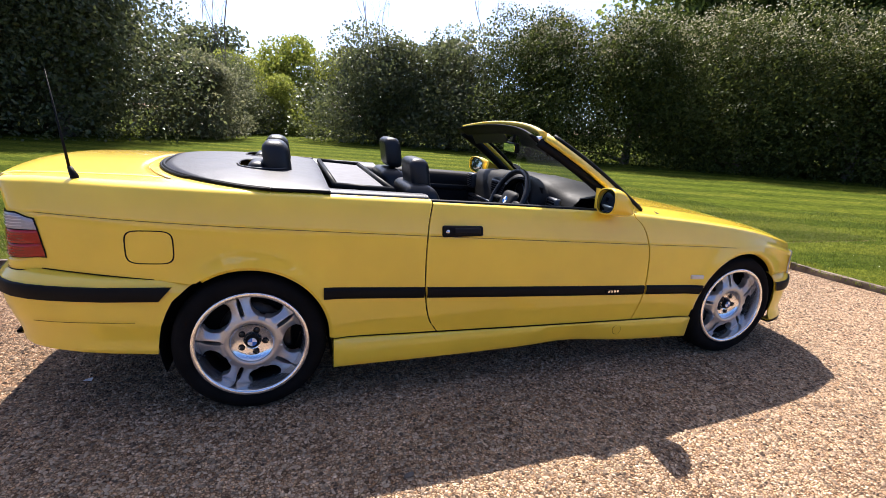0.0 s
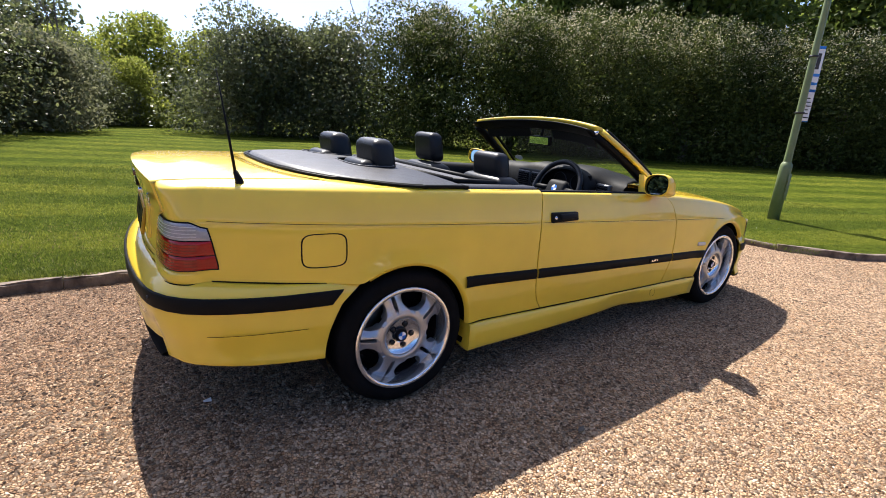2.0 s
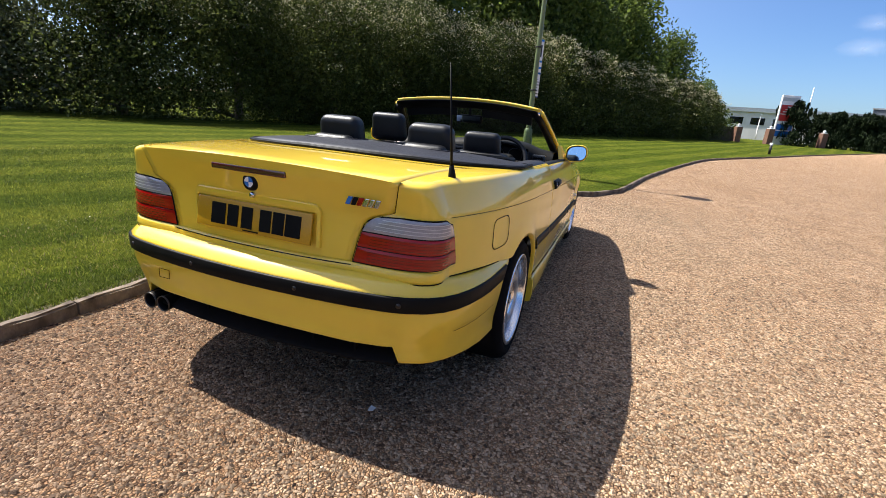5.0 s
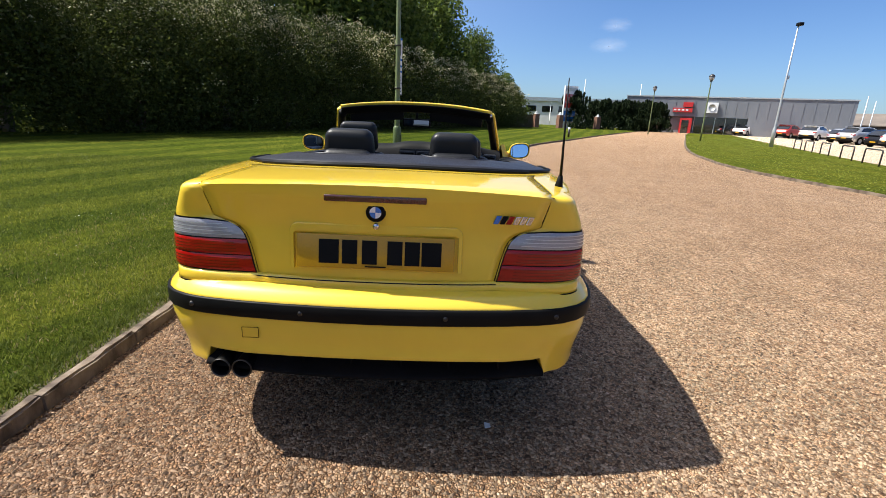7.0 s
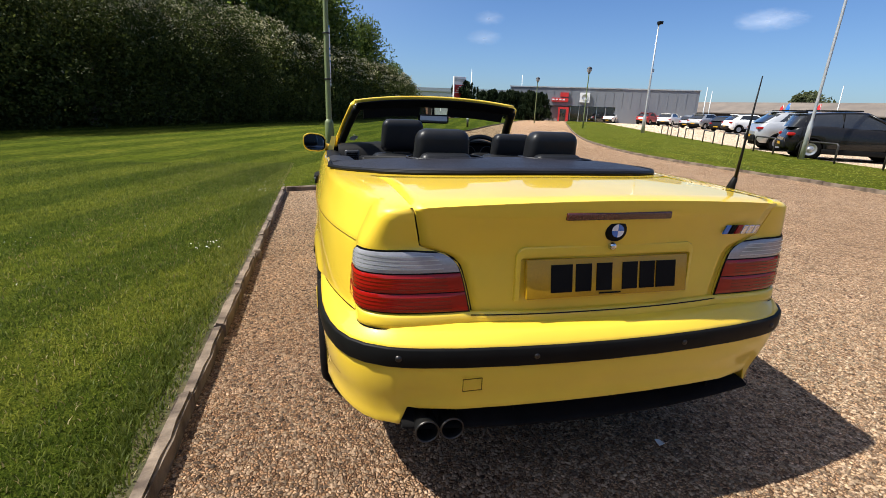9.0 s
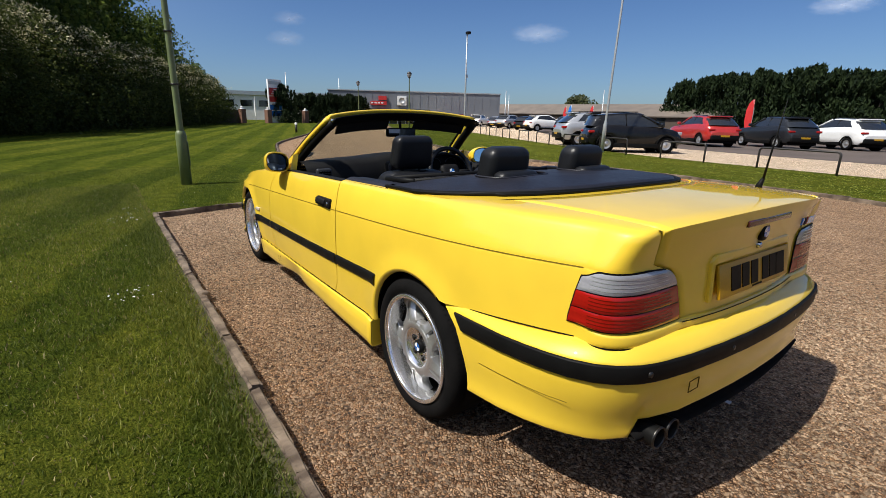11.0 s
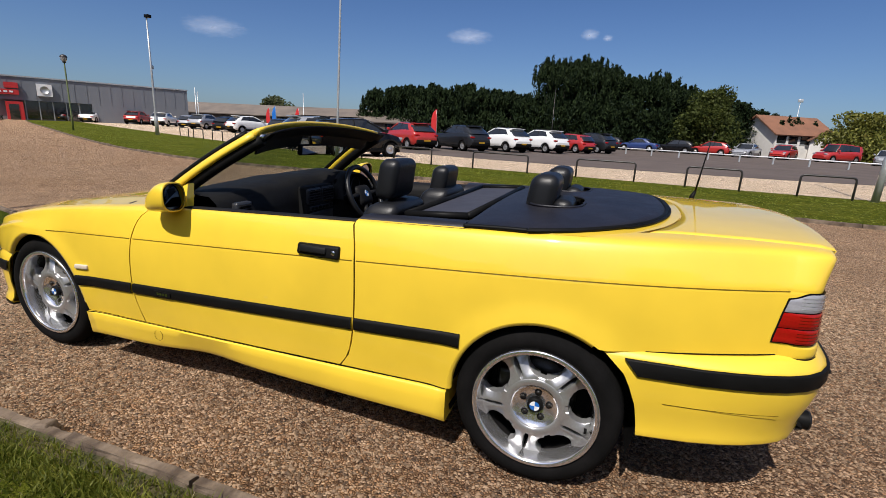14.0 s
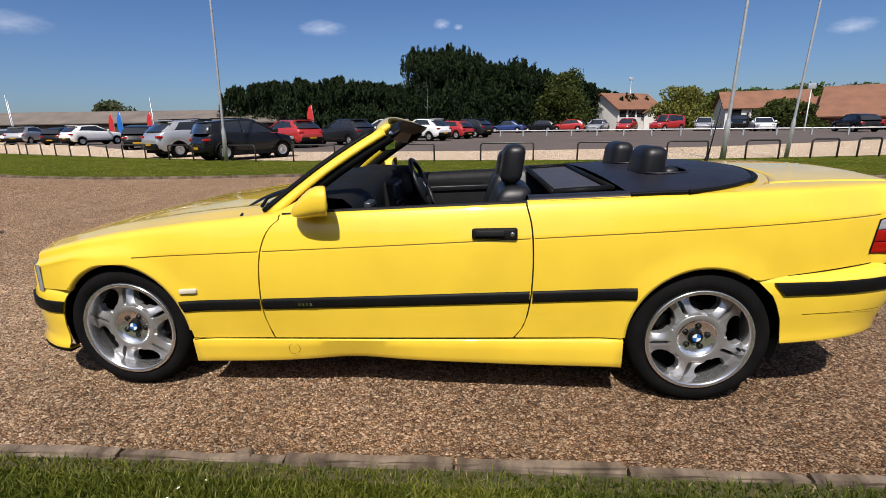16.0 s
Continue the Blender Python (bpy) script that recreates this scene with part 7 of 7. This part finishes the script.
        box("head_lamp", (h - 0.30, y * W * 0.66 - 0.16, bon - 0.26), (h - 0.06, y * W * 0.66 + 0.12, bon - 0.13), M_SMOKE, base, "clear headlamp", bevel=0.03)
        box("wing_mirror", (c1 * h - 0.30, y * W * 1.06 - 0.10, belt - 0.02), (c1 * h - 0.18, y * W * 1.06 + 0.08, belt + 0.13), PAINTS[paint], base, bevel=0.03)
        tube("door_joint", [(-0.24 * h, y * W * 1.002, sill + 0.06), (-0.24 * h, y * W * 0.985, belt - 0.05)], 0.006, M_DARK, base, n=4)
        for wx in (-0.62, 0.63):
            wb = empty("wheel", (wx * h, y * (W - 0.02), 0.33))
            wb.parent = base
            lathe("tyre", [(0.20, 0.0), (0.31, 0.01), (0.33, -0.03), (0.33, -0.19), (0.2, -0.2)], M_RUBBER, wb, n=24, sgn=y)
            lathe("rim", [(0.0, -0.02), (0.06, -0.015), (0.07, -0.04), (0.17, -0.03), (0.20, -0.002), (0.21, -0.01)], M_ALLOY, wb, n=20, sgn=y)
            lathe("arch_dark", [(0.0, -0.21), (0.36, -0.21), (0.36, -0.05)], M_DARK, wb, n=20, sgn=y)
    if shape in ("suv", "mpv"):
        box("roof_spoiler", ((r0 - 0.06) * h, -W * 0.66, roof - 0.075), ((r0 + 0.12) * h, W * 0.66, roof - 0.02), PAINTS[paint], base, bevel=0.02)
        for y in (-1, 1):
            box("sill_cladding", (-h * 0.46, y * W - 0.03, sill - 0.06), (h * 0.46, y * W + 0.012, sill + 0.10), M_BLACK, base, "black plastic sill cladding", bevel=0.015)
            tube("roof_rail", [(r0 * h + 0.15, y * W * 0.66, roof + 0.01), (r1 * h - 0.15, y * W * 0.66, roof + 0.03)], 0.02, M_BLACK, base, n=6)
    box("underbody", (-h * 0.92, -W * 0.85, 0.20), (h * 0.9, W * 0.85, 0.45), M_DARK, base)
    box("rear_bumper", (-h - 0.04, -W * 0.82, sill + 0.06), (-h + 0.12, W * 0.82, sill + 0.32), M_BLACK, base, bevel=0.05)
    box("number_plate", (-h - 0.045, -0.24, belt - 0.60), (-h - 0.01, 0.24, belt - 0.51), M_PLATE, base, "yellow number plate")
    return base


SUVR = -33
for sh, p, at, a, lab in (
    ("suv", "red", (12.5, -26.0), SUVR, "red sport utility car parked with its tail to the drive"), ("suv", "grey", (9.8, -28.6), SUVR, "dark grey sport utility car parked in a row"),
    ("suv", "white", (7.6, -31.4), SUVR, "white sport utility car parked in a row"), ("suv", "white", (5.3, -34.0), SUVR, "white sport utility car parked in a row"),
    ("hatch", "red", (3.4, -37.6), SUVR, "red hatchback parked in a row"), ("suv", "grey", (2.0, -40.6), SUVR, "dark grey sport utility car parked in a row"),
    ("mpv", "black", (10.55, -16.3), -128, "black people carrier parked on the gravel strip"), ("suv", "silver", (14.0, -18.9), -122, "silver sport utility car parked on the gravel strip"),
    ("hatch", "black", (22.8, -27.0), -60, "black hatchback parked in the car park"), ("suv", "white", (33.6, -36.0), -110, "white car parked in the car park"),
    ("hatch", "black", (38.0, -38.0), -80, "black hatchback parked in the car park"), ("suv", "silver", (43.2, -40.0), -80, "silver car parked in the car park"),
    ("hatch", "silver", (46.8, -41.6), -75, "silver hatchback parked in the car park"), ("suv", "white", (52.5, -42.6), -60, "white sport utility car parked in the car park"),
    ("suv", "red", (58.5, -43.8), -60, "red sport utility car parked before the showroom"), ("saloon", "white", (62.5, -41.0), -60, "white saloon parked before the showroom"), ("hatch", "grey", (64.5, -39.0), -60, "grey hatchback parked before the showroom"),
    ("coupe", "white", (-27.0, -47.6), 70, "white two-door coupe parked by the knee rail"), ("hatch", "black", (-30.5, -40.5), -95, "black hatchback seen from behind on the gravel"), ("hatch", "red", (-37.0, -44.0), -60, "red hatchback beside the buildings"),
    ("van", "red", (-20.6, -55.0), 30, "red panel van parked behind the knee rail"), ("saloon", "silver", (-24.0, -53.4), 62, "silver saloon parked behind the knee rail"), ("suv", "black", (-27.2, -52.4), 60, "black sport utility car parked behind the knee rail"),
    ("saloon", "blue", (-2.6, -57.5), -20, "blue saloon parked behind the knee rail"), ("hatch", "black", (-6.4, -57.5), -20, "black hatchback parked behind the knee rail"), ("hatch", "red", (-9.8, -57.0), -20, "red hatchback parked behind the knee rail"),
    ("saloon", "silver", (-13.2, -56.6), 60, "silver saloon parked behind the knee rail"), ("hatch", "red", (-16.4, -56.0), 60, "red hatchback parked behind the knee rail"), ("hatch", "grey", (1.0, -58.5), -20, "grey hatchback parked behind the knee rail"),
):
    parked_car(sh, p, at, a, lab)

# ---------- buildings ----------
M_CLAD = mat("grey_cladding", (0.175, 0.19, 0.215), (0.15, 0.165, 0.19), scale=0.4, fine=30, rough=0.55, stretch=(1, 1, 0.1))
M_WALLW = mat("white_render", (0.72, 0.70, 0.66), (0.62, 0.60, 0.56), scale=0.8, fine=20, rough=0.85)
M_BRICK = mat("dull_brick", (0.20, 0.10, 0.065), (0.14, 0.075, 0.05), scale=2, fine=14, rough=0.9)
M_TILE = mat("orange_roof_tile", (0.235, 0.105, 0.058), (0.165, 0.078, 0.046), scale=0.7, fine=9, rough=0.85, bump=0.03, bscale=8)
M_SHEET = mat("weathered_roof_sheet", (0.185, 0.150, 0.122), (0.12, 0.10, 0.085), scale=0.4, fine=12, rough=0.9)
M_SIGNRED = mat("sign_red", (0.55, 0.03, 0.03), (0.48, 0.025, 0.025), rough=0.4)
M_FENCE = mat("dark_timber", (0.055, 0.040, 0.030), (0.08, 0.06, 0.045), scale=3, fine=30, rough=0.9)


def placed(name, at, yaw, label, category="building"):
    ob = tagged(empty(name, (*at, 0.0)), label, category)
    ob.rotation_euler[2] = yaw
    return ob


# showroom: x along the front, y to the rear
show = placed("showroom", (68.7, -26.7), math.atan2(-23.2, -12.0), "long grey clad car showroom with a glazed front")
Lb = 26.2
box("wall", (0, -0.2, 2.2), (Lb, 20, 4.7), M_CLAD, show)
box("plinth_wall", (0, 0.3, 0), (Lb, 20, 2.2), M_CLAD, show)
box("parapet", (-0.1, -0.3, 4.7), (Lb + 0.1, 20.1, 4.85), M_GALV, show)
for k in range(5):
    w = box("window", (9.1 + 1.25 * k, 0.16, 0.15), (10.2 + 1.25 * k, 0.26, 2.15), M_CARGLASS, show, "tall dark showroom window")
    box("mullion", (8.98 + 1.25 * k, 0.05, 0.0), (9.07 + 1.25 * k, 0.28, 2.2), M_GALV, show)
box("cladding_skirt", (15.3, -0.2, 0.0), (Lb, 0.3, 2.2), M_CLAD, show)
box("entrance", (7.3, -1.0, 0), (8.8, 0.2, 2.0), M_SIGNRED, show, "red entrance portal")
box("entrance_door", (7.55, -1.03, 0), (8.4, -0.95, 1.7), M_CARGLASS, show)
box("fascia_sign", (6.2, -0.5, 2.75), (8.6, -0.21, 3.30), M_SIGNRED, show, "red fascia sign with pale bars")
for k in range(4):
    box("sign_bar", (6.3 + 0.5 * k, -0.53, 2.95), (6.62 + 0.5 * k, -0.505, 3.15), M_WHITE, show)
box("fascia_sign", (7.4, -0.5, 3.45), (8.6, -0.21, 4.05), M_SIGNRED, show)
box("square_sign", (10.2, -0.5, 2.75), (11.6, -0.21, 4.1), M_WHITE, show, "white square sign with a grey shape")
lathe("sign_disc", [(0, 0.0), (0.42, 0.0), (0.42, -0.05)], M_GALV, show, n=20, axis="y", at=(10.9, -0.53, 3.45))
for u in np.linspace(0.4, Lb - 0.4, 22):
    box("cladding_rib", (u - 0.03, -0.235, 2.2), (u + 0.03, -0.2, 4.7), M_CLAD, show)

tot = placed("totem_sign", (60.5, -16.4), radians(110), "tall white, red and blue totem sign", "sign")
box("slab", (-0.95, -0.12, 0), (0.95, 0.12, 5.2), M_WHITE, tot, bevel=0.02)
for z0, z1, m in ((3.3, 4.2, M_SIGNRED), (2.55, 3.2, M_SIGNRED), (1.6, 2.2, M_BLUE), (0.9, 1.5, M_BLUE), (4.6, 4.95, M_GALV)):
    for y in (-0.135, 0.125):
        box("panel", (-0.85, y, z0), (0.85, y + 0.012, z1), m, tot)
for k in range(3):
    for y in (-0.148, 0.138):
        box("text_bar", (-0.6, y, 3.45 + 0.25 * k), (0.6 - 0.2 * k, y + 0.01, 3.55 + 0.25 * k), M_WHITE, tot)
for x, y in ((56.5, -11.5), (57.4, -14.6), (61.8, -20.6)):
    g = placed("gate_pillar", (x, y), 0.4, "square brick gate pillar with a white ball", "pillar")
    box("pillar", (-0.30, -0.30, 0), (0.30, 0.30, 1.6), M_BRICK, g)
    lathe("ball_cap", [(0.31, 1.6), (0.31, 1.64), (0.08, 1.66), (0.15, 1.76), (0.15, 1.84), (0.0, 1.94)], M_WHITE, g, n=16, axis="z")
fence = placed("timber_fence", (57.0, -12.0), math.atan2(8, -3), "dark timber fence panels by the gate", "fence")
for k in range(6):
    box("panel", (0.4 + 1.6 * k, -0.03, 0.05), (1.95 + 1.6 * k, 0.03, 1.5), M_FENCE, fence)
    box("post", (0.28 + 1.6 * k, -0.06, 0), (0.40 + 1.6 * k, 0.06, 1.6), M_FENCE, fence)
shed = placed("pale_workshop", (86.0, -8.0), math.atan2(-22, -6), "pale low industrial unit beyond the gate")
box("wall", (0, 0, 0), (24, 14, 4.0), M_WALLW, shed)
box("roof", (-0.3, -0.3, 4.0), (24.3, 14.3, 4.6), M_GALV, shed)
for k in range(8):
    box("window", (1.5 + 2.8 * k, -0.04, 2.2), (3.3 + 2.8 * k, 0.02, 3.2), M_CARGLASS, shed)


def gabled(name, at, yaw, L, D, eave, ridge, wall, roof, label, windows=0, over=0.4, hip=0.0):
    """A house along x, its near long side on y = 0."""
    b = placed(name, at, yaw, label)
    box("wall", (0, 0, 0), (L, D, eave), wall, b)
    for x in (0, L):
        mesh_ob("gable", [(x, 0, eave), (x, D, eave), (x, D / 2, ridge - 0.1)], [(0, 1, 2) if x == 0 else (2, 1, 0)], wall, b)
    for y0, y1 in ((-over, D / 2), (D + over, D / 2)):
        z0 = eave - over * (ridge - eave) / (D / 2)
        mesh_ob("roof_slope", [(-over, y0, z0), (L + over, y0, z0), (L + over - hip, y1, ridge), (-over + hip, y1, ridge)], [(0, 1, 2, 3) if y0 < y1 else (3, 2, 1, 0)], roof, b, solid=0.15)
    for k in range(windows):
        x = L * (k + 0.5) / windows
        w = box("window", (x - 0.6, -0.05, eave - 1.25), (x + 0.6, 0.03, eave - 0.35), M_CARGLASS, b)
        box("window_surround", (x - 0.68, -0.04, eave - 1.33), (x + 0.68, -0.03 + 0.05, eave - 1.26), M_WHITE, b)
    return b


gabled("long_barn", (84, -63.6), math.pi + radians(11), 50, 12, 2.3, 4.1, M_FENCE, M_SHEET, "long low barn with a weathered sheet roof", 6)
gabled("dark_shed", (36.5, -58), math.pi + radians(5), 9, 8, 2.0, 3.2, M_FENCE, M_SHEET, "dark low shed with a shallow roof", 2)
h1 = gabled("white_house", (-17.4, -63.5), math.pi + radians(30), 8.0, 6.2, 2.9, 4.9, M_WALLW, M_TILE, "white rendered house with an orange tiled roof", 5)
gabled("house_wing", (-24.6, -65.2), math.pi / 2 + math.pi - radians(4), 3.0, 3.2, 2.4, 3.4, M_WALLW, M_TILE, "white porch wing with a tiled gable", 1)
gabled("white_cottage", (-30.5, -62.5), math.pi - radians(14), 9.5, 7.0, 2.7, 4.7, M_WALLW, M_TILE, "white cottage with an orange tiled roof", 4)
gabled("tiled_link", (-36.5, -60.0), math.pi - radians(24), 8.0, 6.0, 1.9, 3.7, M_BRICK, M_TILE, "low brick link with an orange tiled roof", 2)
gabled("tiled_hall", (-37.6, -54.6), math.pi - radians(36), 22, 13, 1.75, 4.8, M_BRICK, M_TILE, "broad hall under a large orange tiled roof", 6, 1.0)

# ---------- far trees ----------
def conifer(at, height, width, seed, n=7000):
    rng = np.random.default_rng(seed)
    base = tagged(empty("cypress_tree", at), "dark green cypress of a tall dense screen", "tree", "cypress screen")
    L = []
    for k in range(100):
        t = rng.uniform(0.02, 0.93)
        r = width / 2 * (1.0 - 0.72 * t**1.8)
        a, q = rng.uniform(0, 2 * np.pi), rng.uniform(0.35, 0.9)
        L.append((np.array([math.cos(a) * r * q, math.sin(a) * r * q, t * height]), np.array([r * 0.24, r * 0.24, height * 0.085])))
    for k in range(34):
        a, q = rng.uniform(0, 2 * np.pi), rng.uniform(0.0, 0.40)
        L.append((np.array([math.cos(a) * width * q, math.sin(a) * width * q, height * (rng.uniform(0.84, 1.0) - 0.35 * q)]), np.array([width * 0.026, width * 0.026, height * rng.uniform(0.06, 0.11)])))
    V, F = leaf_quads(crown_points(rng, L, n, 0.45), 0.28, rng, -2.0, 0.28)
    mesh_ob("crown", V, F, M_CONIFER, base)
    tube("trunk", [(0, 0, -0.1), (0, 0, height * 0.8)], [0.25, 0.06], M_BARK, base, n=7)
    return base


kinds = [conifer((33.5, -61.5, 0), 6.2, 6.4, 61, 7000), conifer((9.5, -65.0, 0), 10.8, 8.0, 62, 10000), conifer((30.8, -62.0, 0), 6.6, 6.4, 63, 7000)]
rt = random.Random(5)
for k in range(9):
    copy_thing(kinds[0 if k % 2 else 2], pose(28.6 - 2.1 * k, -62.4 - 0.2 * k + rt.uniform(-0.8, 0.8), 0, 0, 0, 70 * k)).scale = (1.15, 1.15, rt.uniform(0.93, 1.10))
for k in range(15):
    x = 7.2 - 1.9 * k
    hgt = float(smooth_curve([8.0, 4.0, 0.7, -7.0, -12.5, -20.0], [1.02, 0.99, 0.92, 0.75, 0.60, 0.44])(x))
    copy_thing(kinds[1], pose(x, -65.4 - 0.25 * k + rt.uniform(-0.9, 0.9), 0, 0, 0, 50 * k)).scale = (1.0, 1.0, hgt * rt.uniform(0.93, 1.06))
for k in range(7):
    copy_thing(kinds[k % 2 * 2], pose(64.0 - 1.0 * k * 0.35, -20.8 - 1.3 * k, 0, 0, 0, 40 * k)).scale = (0.6, 0.6, 0.58)
copy_thing(kinds[0], pose(61.0, -17.2, 0, 0, 0, 10)).scale = (0.7, 0.7, 0.75)
plant("round_tree", (-9.6, -60.5, 0), 6.2, 5.6, 7.6, M_LEAF_A, 74, 14000, 0.17, 40, 0.05, 0, "broad dark green tree before the cypress screen")
w = plant("weeping_willow", (-23.8, -60.0, 0), 7.0, 6.0, 5.2, M_WILLOW, 71, 8000, 0.17, 34, 0.06, 0, "golden green weeping willow before the houses")
plant("broad_shrub", (-32.0, -52.5, 0), 7.5, 5.0, 3.2, M_LEAF_A, 72, 7000, 0.17, 26, 0.05, 0, "broad green shrub before the tiled hall", category="bush")
plant("round_tree", (72, -88, 0), 9.0, 8.0, 6.6, M_LEAF_B, 73, 6000, 0.30, 24, 0.2, 0, "round grey-green tree beyond the barn")
far = plant("distant_tree", (-42, -78, 0), 9.0, 8.0, 5.9, M_LEAF_D, 75, 5000, 0.28, 40, 0.10, 0, "distant broad green tree behind the roofs", group="distant trees")
for x, y, s, a in ((-32, -76, 0.85, 10), (-36, -75, 0.95, 80), (-48, -76, 1.05, 140), (-54, -72, 1.0, 33), (-25, -80, 0.75, 200), (-62, -64, 1.0, 10), (-62, -52, 0.9, 60), (-70, -40, 0.9, 120), (-50, -30, 0.9, 33), (64, -9, 0.75, 10)):
    copy_thing(far, pose(x, y, 0, 0, 0, a)).scale = (s, s, s)


# ---------- flags and small far things ----------
def feather_flag(at, colour, height, label):
    b = tagged(empty("feather_flag", (*at, 0)), label, "flag")
    tube("pole", [(0, 0, 0), (0, 0, height * 0.75), (0.12, 0, height)], 0.02, M_GALV, b, n=6)
    prof = [(0.25, 0.42), (0.5, 0.50), (0.75, 0.50), (0.92, 0.36), (1.0, 0.14)]
    rows = [[(0.03 + w * f, 0.03 * math.sin(9 * z + 3 * f), z * height) for f in (0, 0.5, 1.0)] for z, w in prof]
    grid("cloth", rows, colour, b)


for at, m, hh, lab in (((15.4, -39.0), M_SIGNRED, 3.0, "red feather flag among the parked cars"), ((37.2, -43.2), M_SIGNRED, 2.7, "red feather flag by the barn"), ((34.6, -41.0), M_BLUE, 2.8, "blue feather flag by the barn"), ((31.2, -40.4), M_SIGNRED, 2.7, "red feather flag by the barn"), ((62.5, -14.5), M_WHITE, 3.2, "white feather flag by the totem"), ((64, -18.0), M_WHITE, 3.2, "white feather flag by the totem")):
    feather_flag(at, m, hh, lab)
thin = tagged(empty("slim_pole", (6.5, -50, 0)), "thin dark pole before the cypress screen", "pole")
lathe("mast", [(0.035, 0), (0.028, 6.0), (0, 6.0)], M_STEEL, thin, n=8, axis="z")
for x, y, hh in ((42.7, -57.1, 5.3), (26, -60, 4.6), (66.5, -19.8, 6.6), (70, -29, 6.5), (-26.6, -90, 8.6), (52, -47, 5), (60, -55, 5), (-30.0, -46.0, 4.2)):
    p = tagged(empty("slim_pole", (x, y, 0)), "slim grey pole in the distance", "pole")
    lathe("mast", [(0.07, 0), (0.05, hh), (0, hh)], M_GALV, p, n=8, axis="z")
    if y < -88 or x == -30.0:
        box("head", (-0.35, -0.1, hh - 0.4), (0.35, 0.1, hh + 0.1), M_GALV, p, bevel=0.02)

# small fair-weather clouds, far off
for at, w, h in (((1413, -457, 201), 80, 34), ((1402, -465, 251), 66, 30), ((1036, -1056, 234), 125, 42), ((440, -1407, 265), 105, 36), ((108, -1468, 277), 40, 24), ((60, -1470, 268), 22, 14), ((-842, -1222, 199), 70, 28)):
    v = Vector(at)
    bm = bmesh.new()
    bm.faces.new([bm.verts.new(p) for p in ((-w, -h, 0), (w, -h, 0), (w, h, 0), (-w, h, 0))])
    cl = part("backdrop_cloud", bm, M_CLOUD)
    cl.matrix_basis = look(v, (0, 0, 0))
    tagged(cl, "small thin white cloud in a blue sky", "cloud", kind="structure")
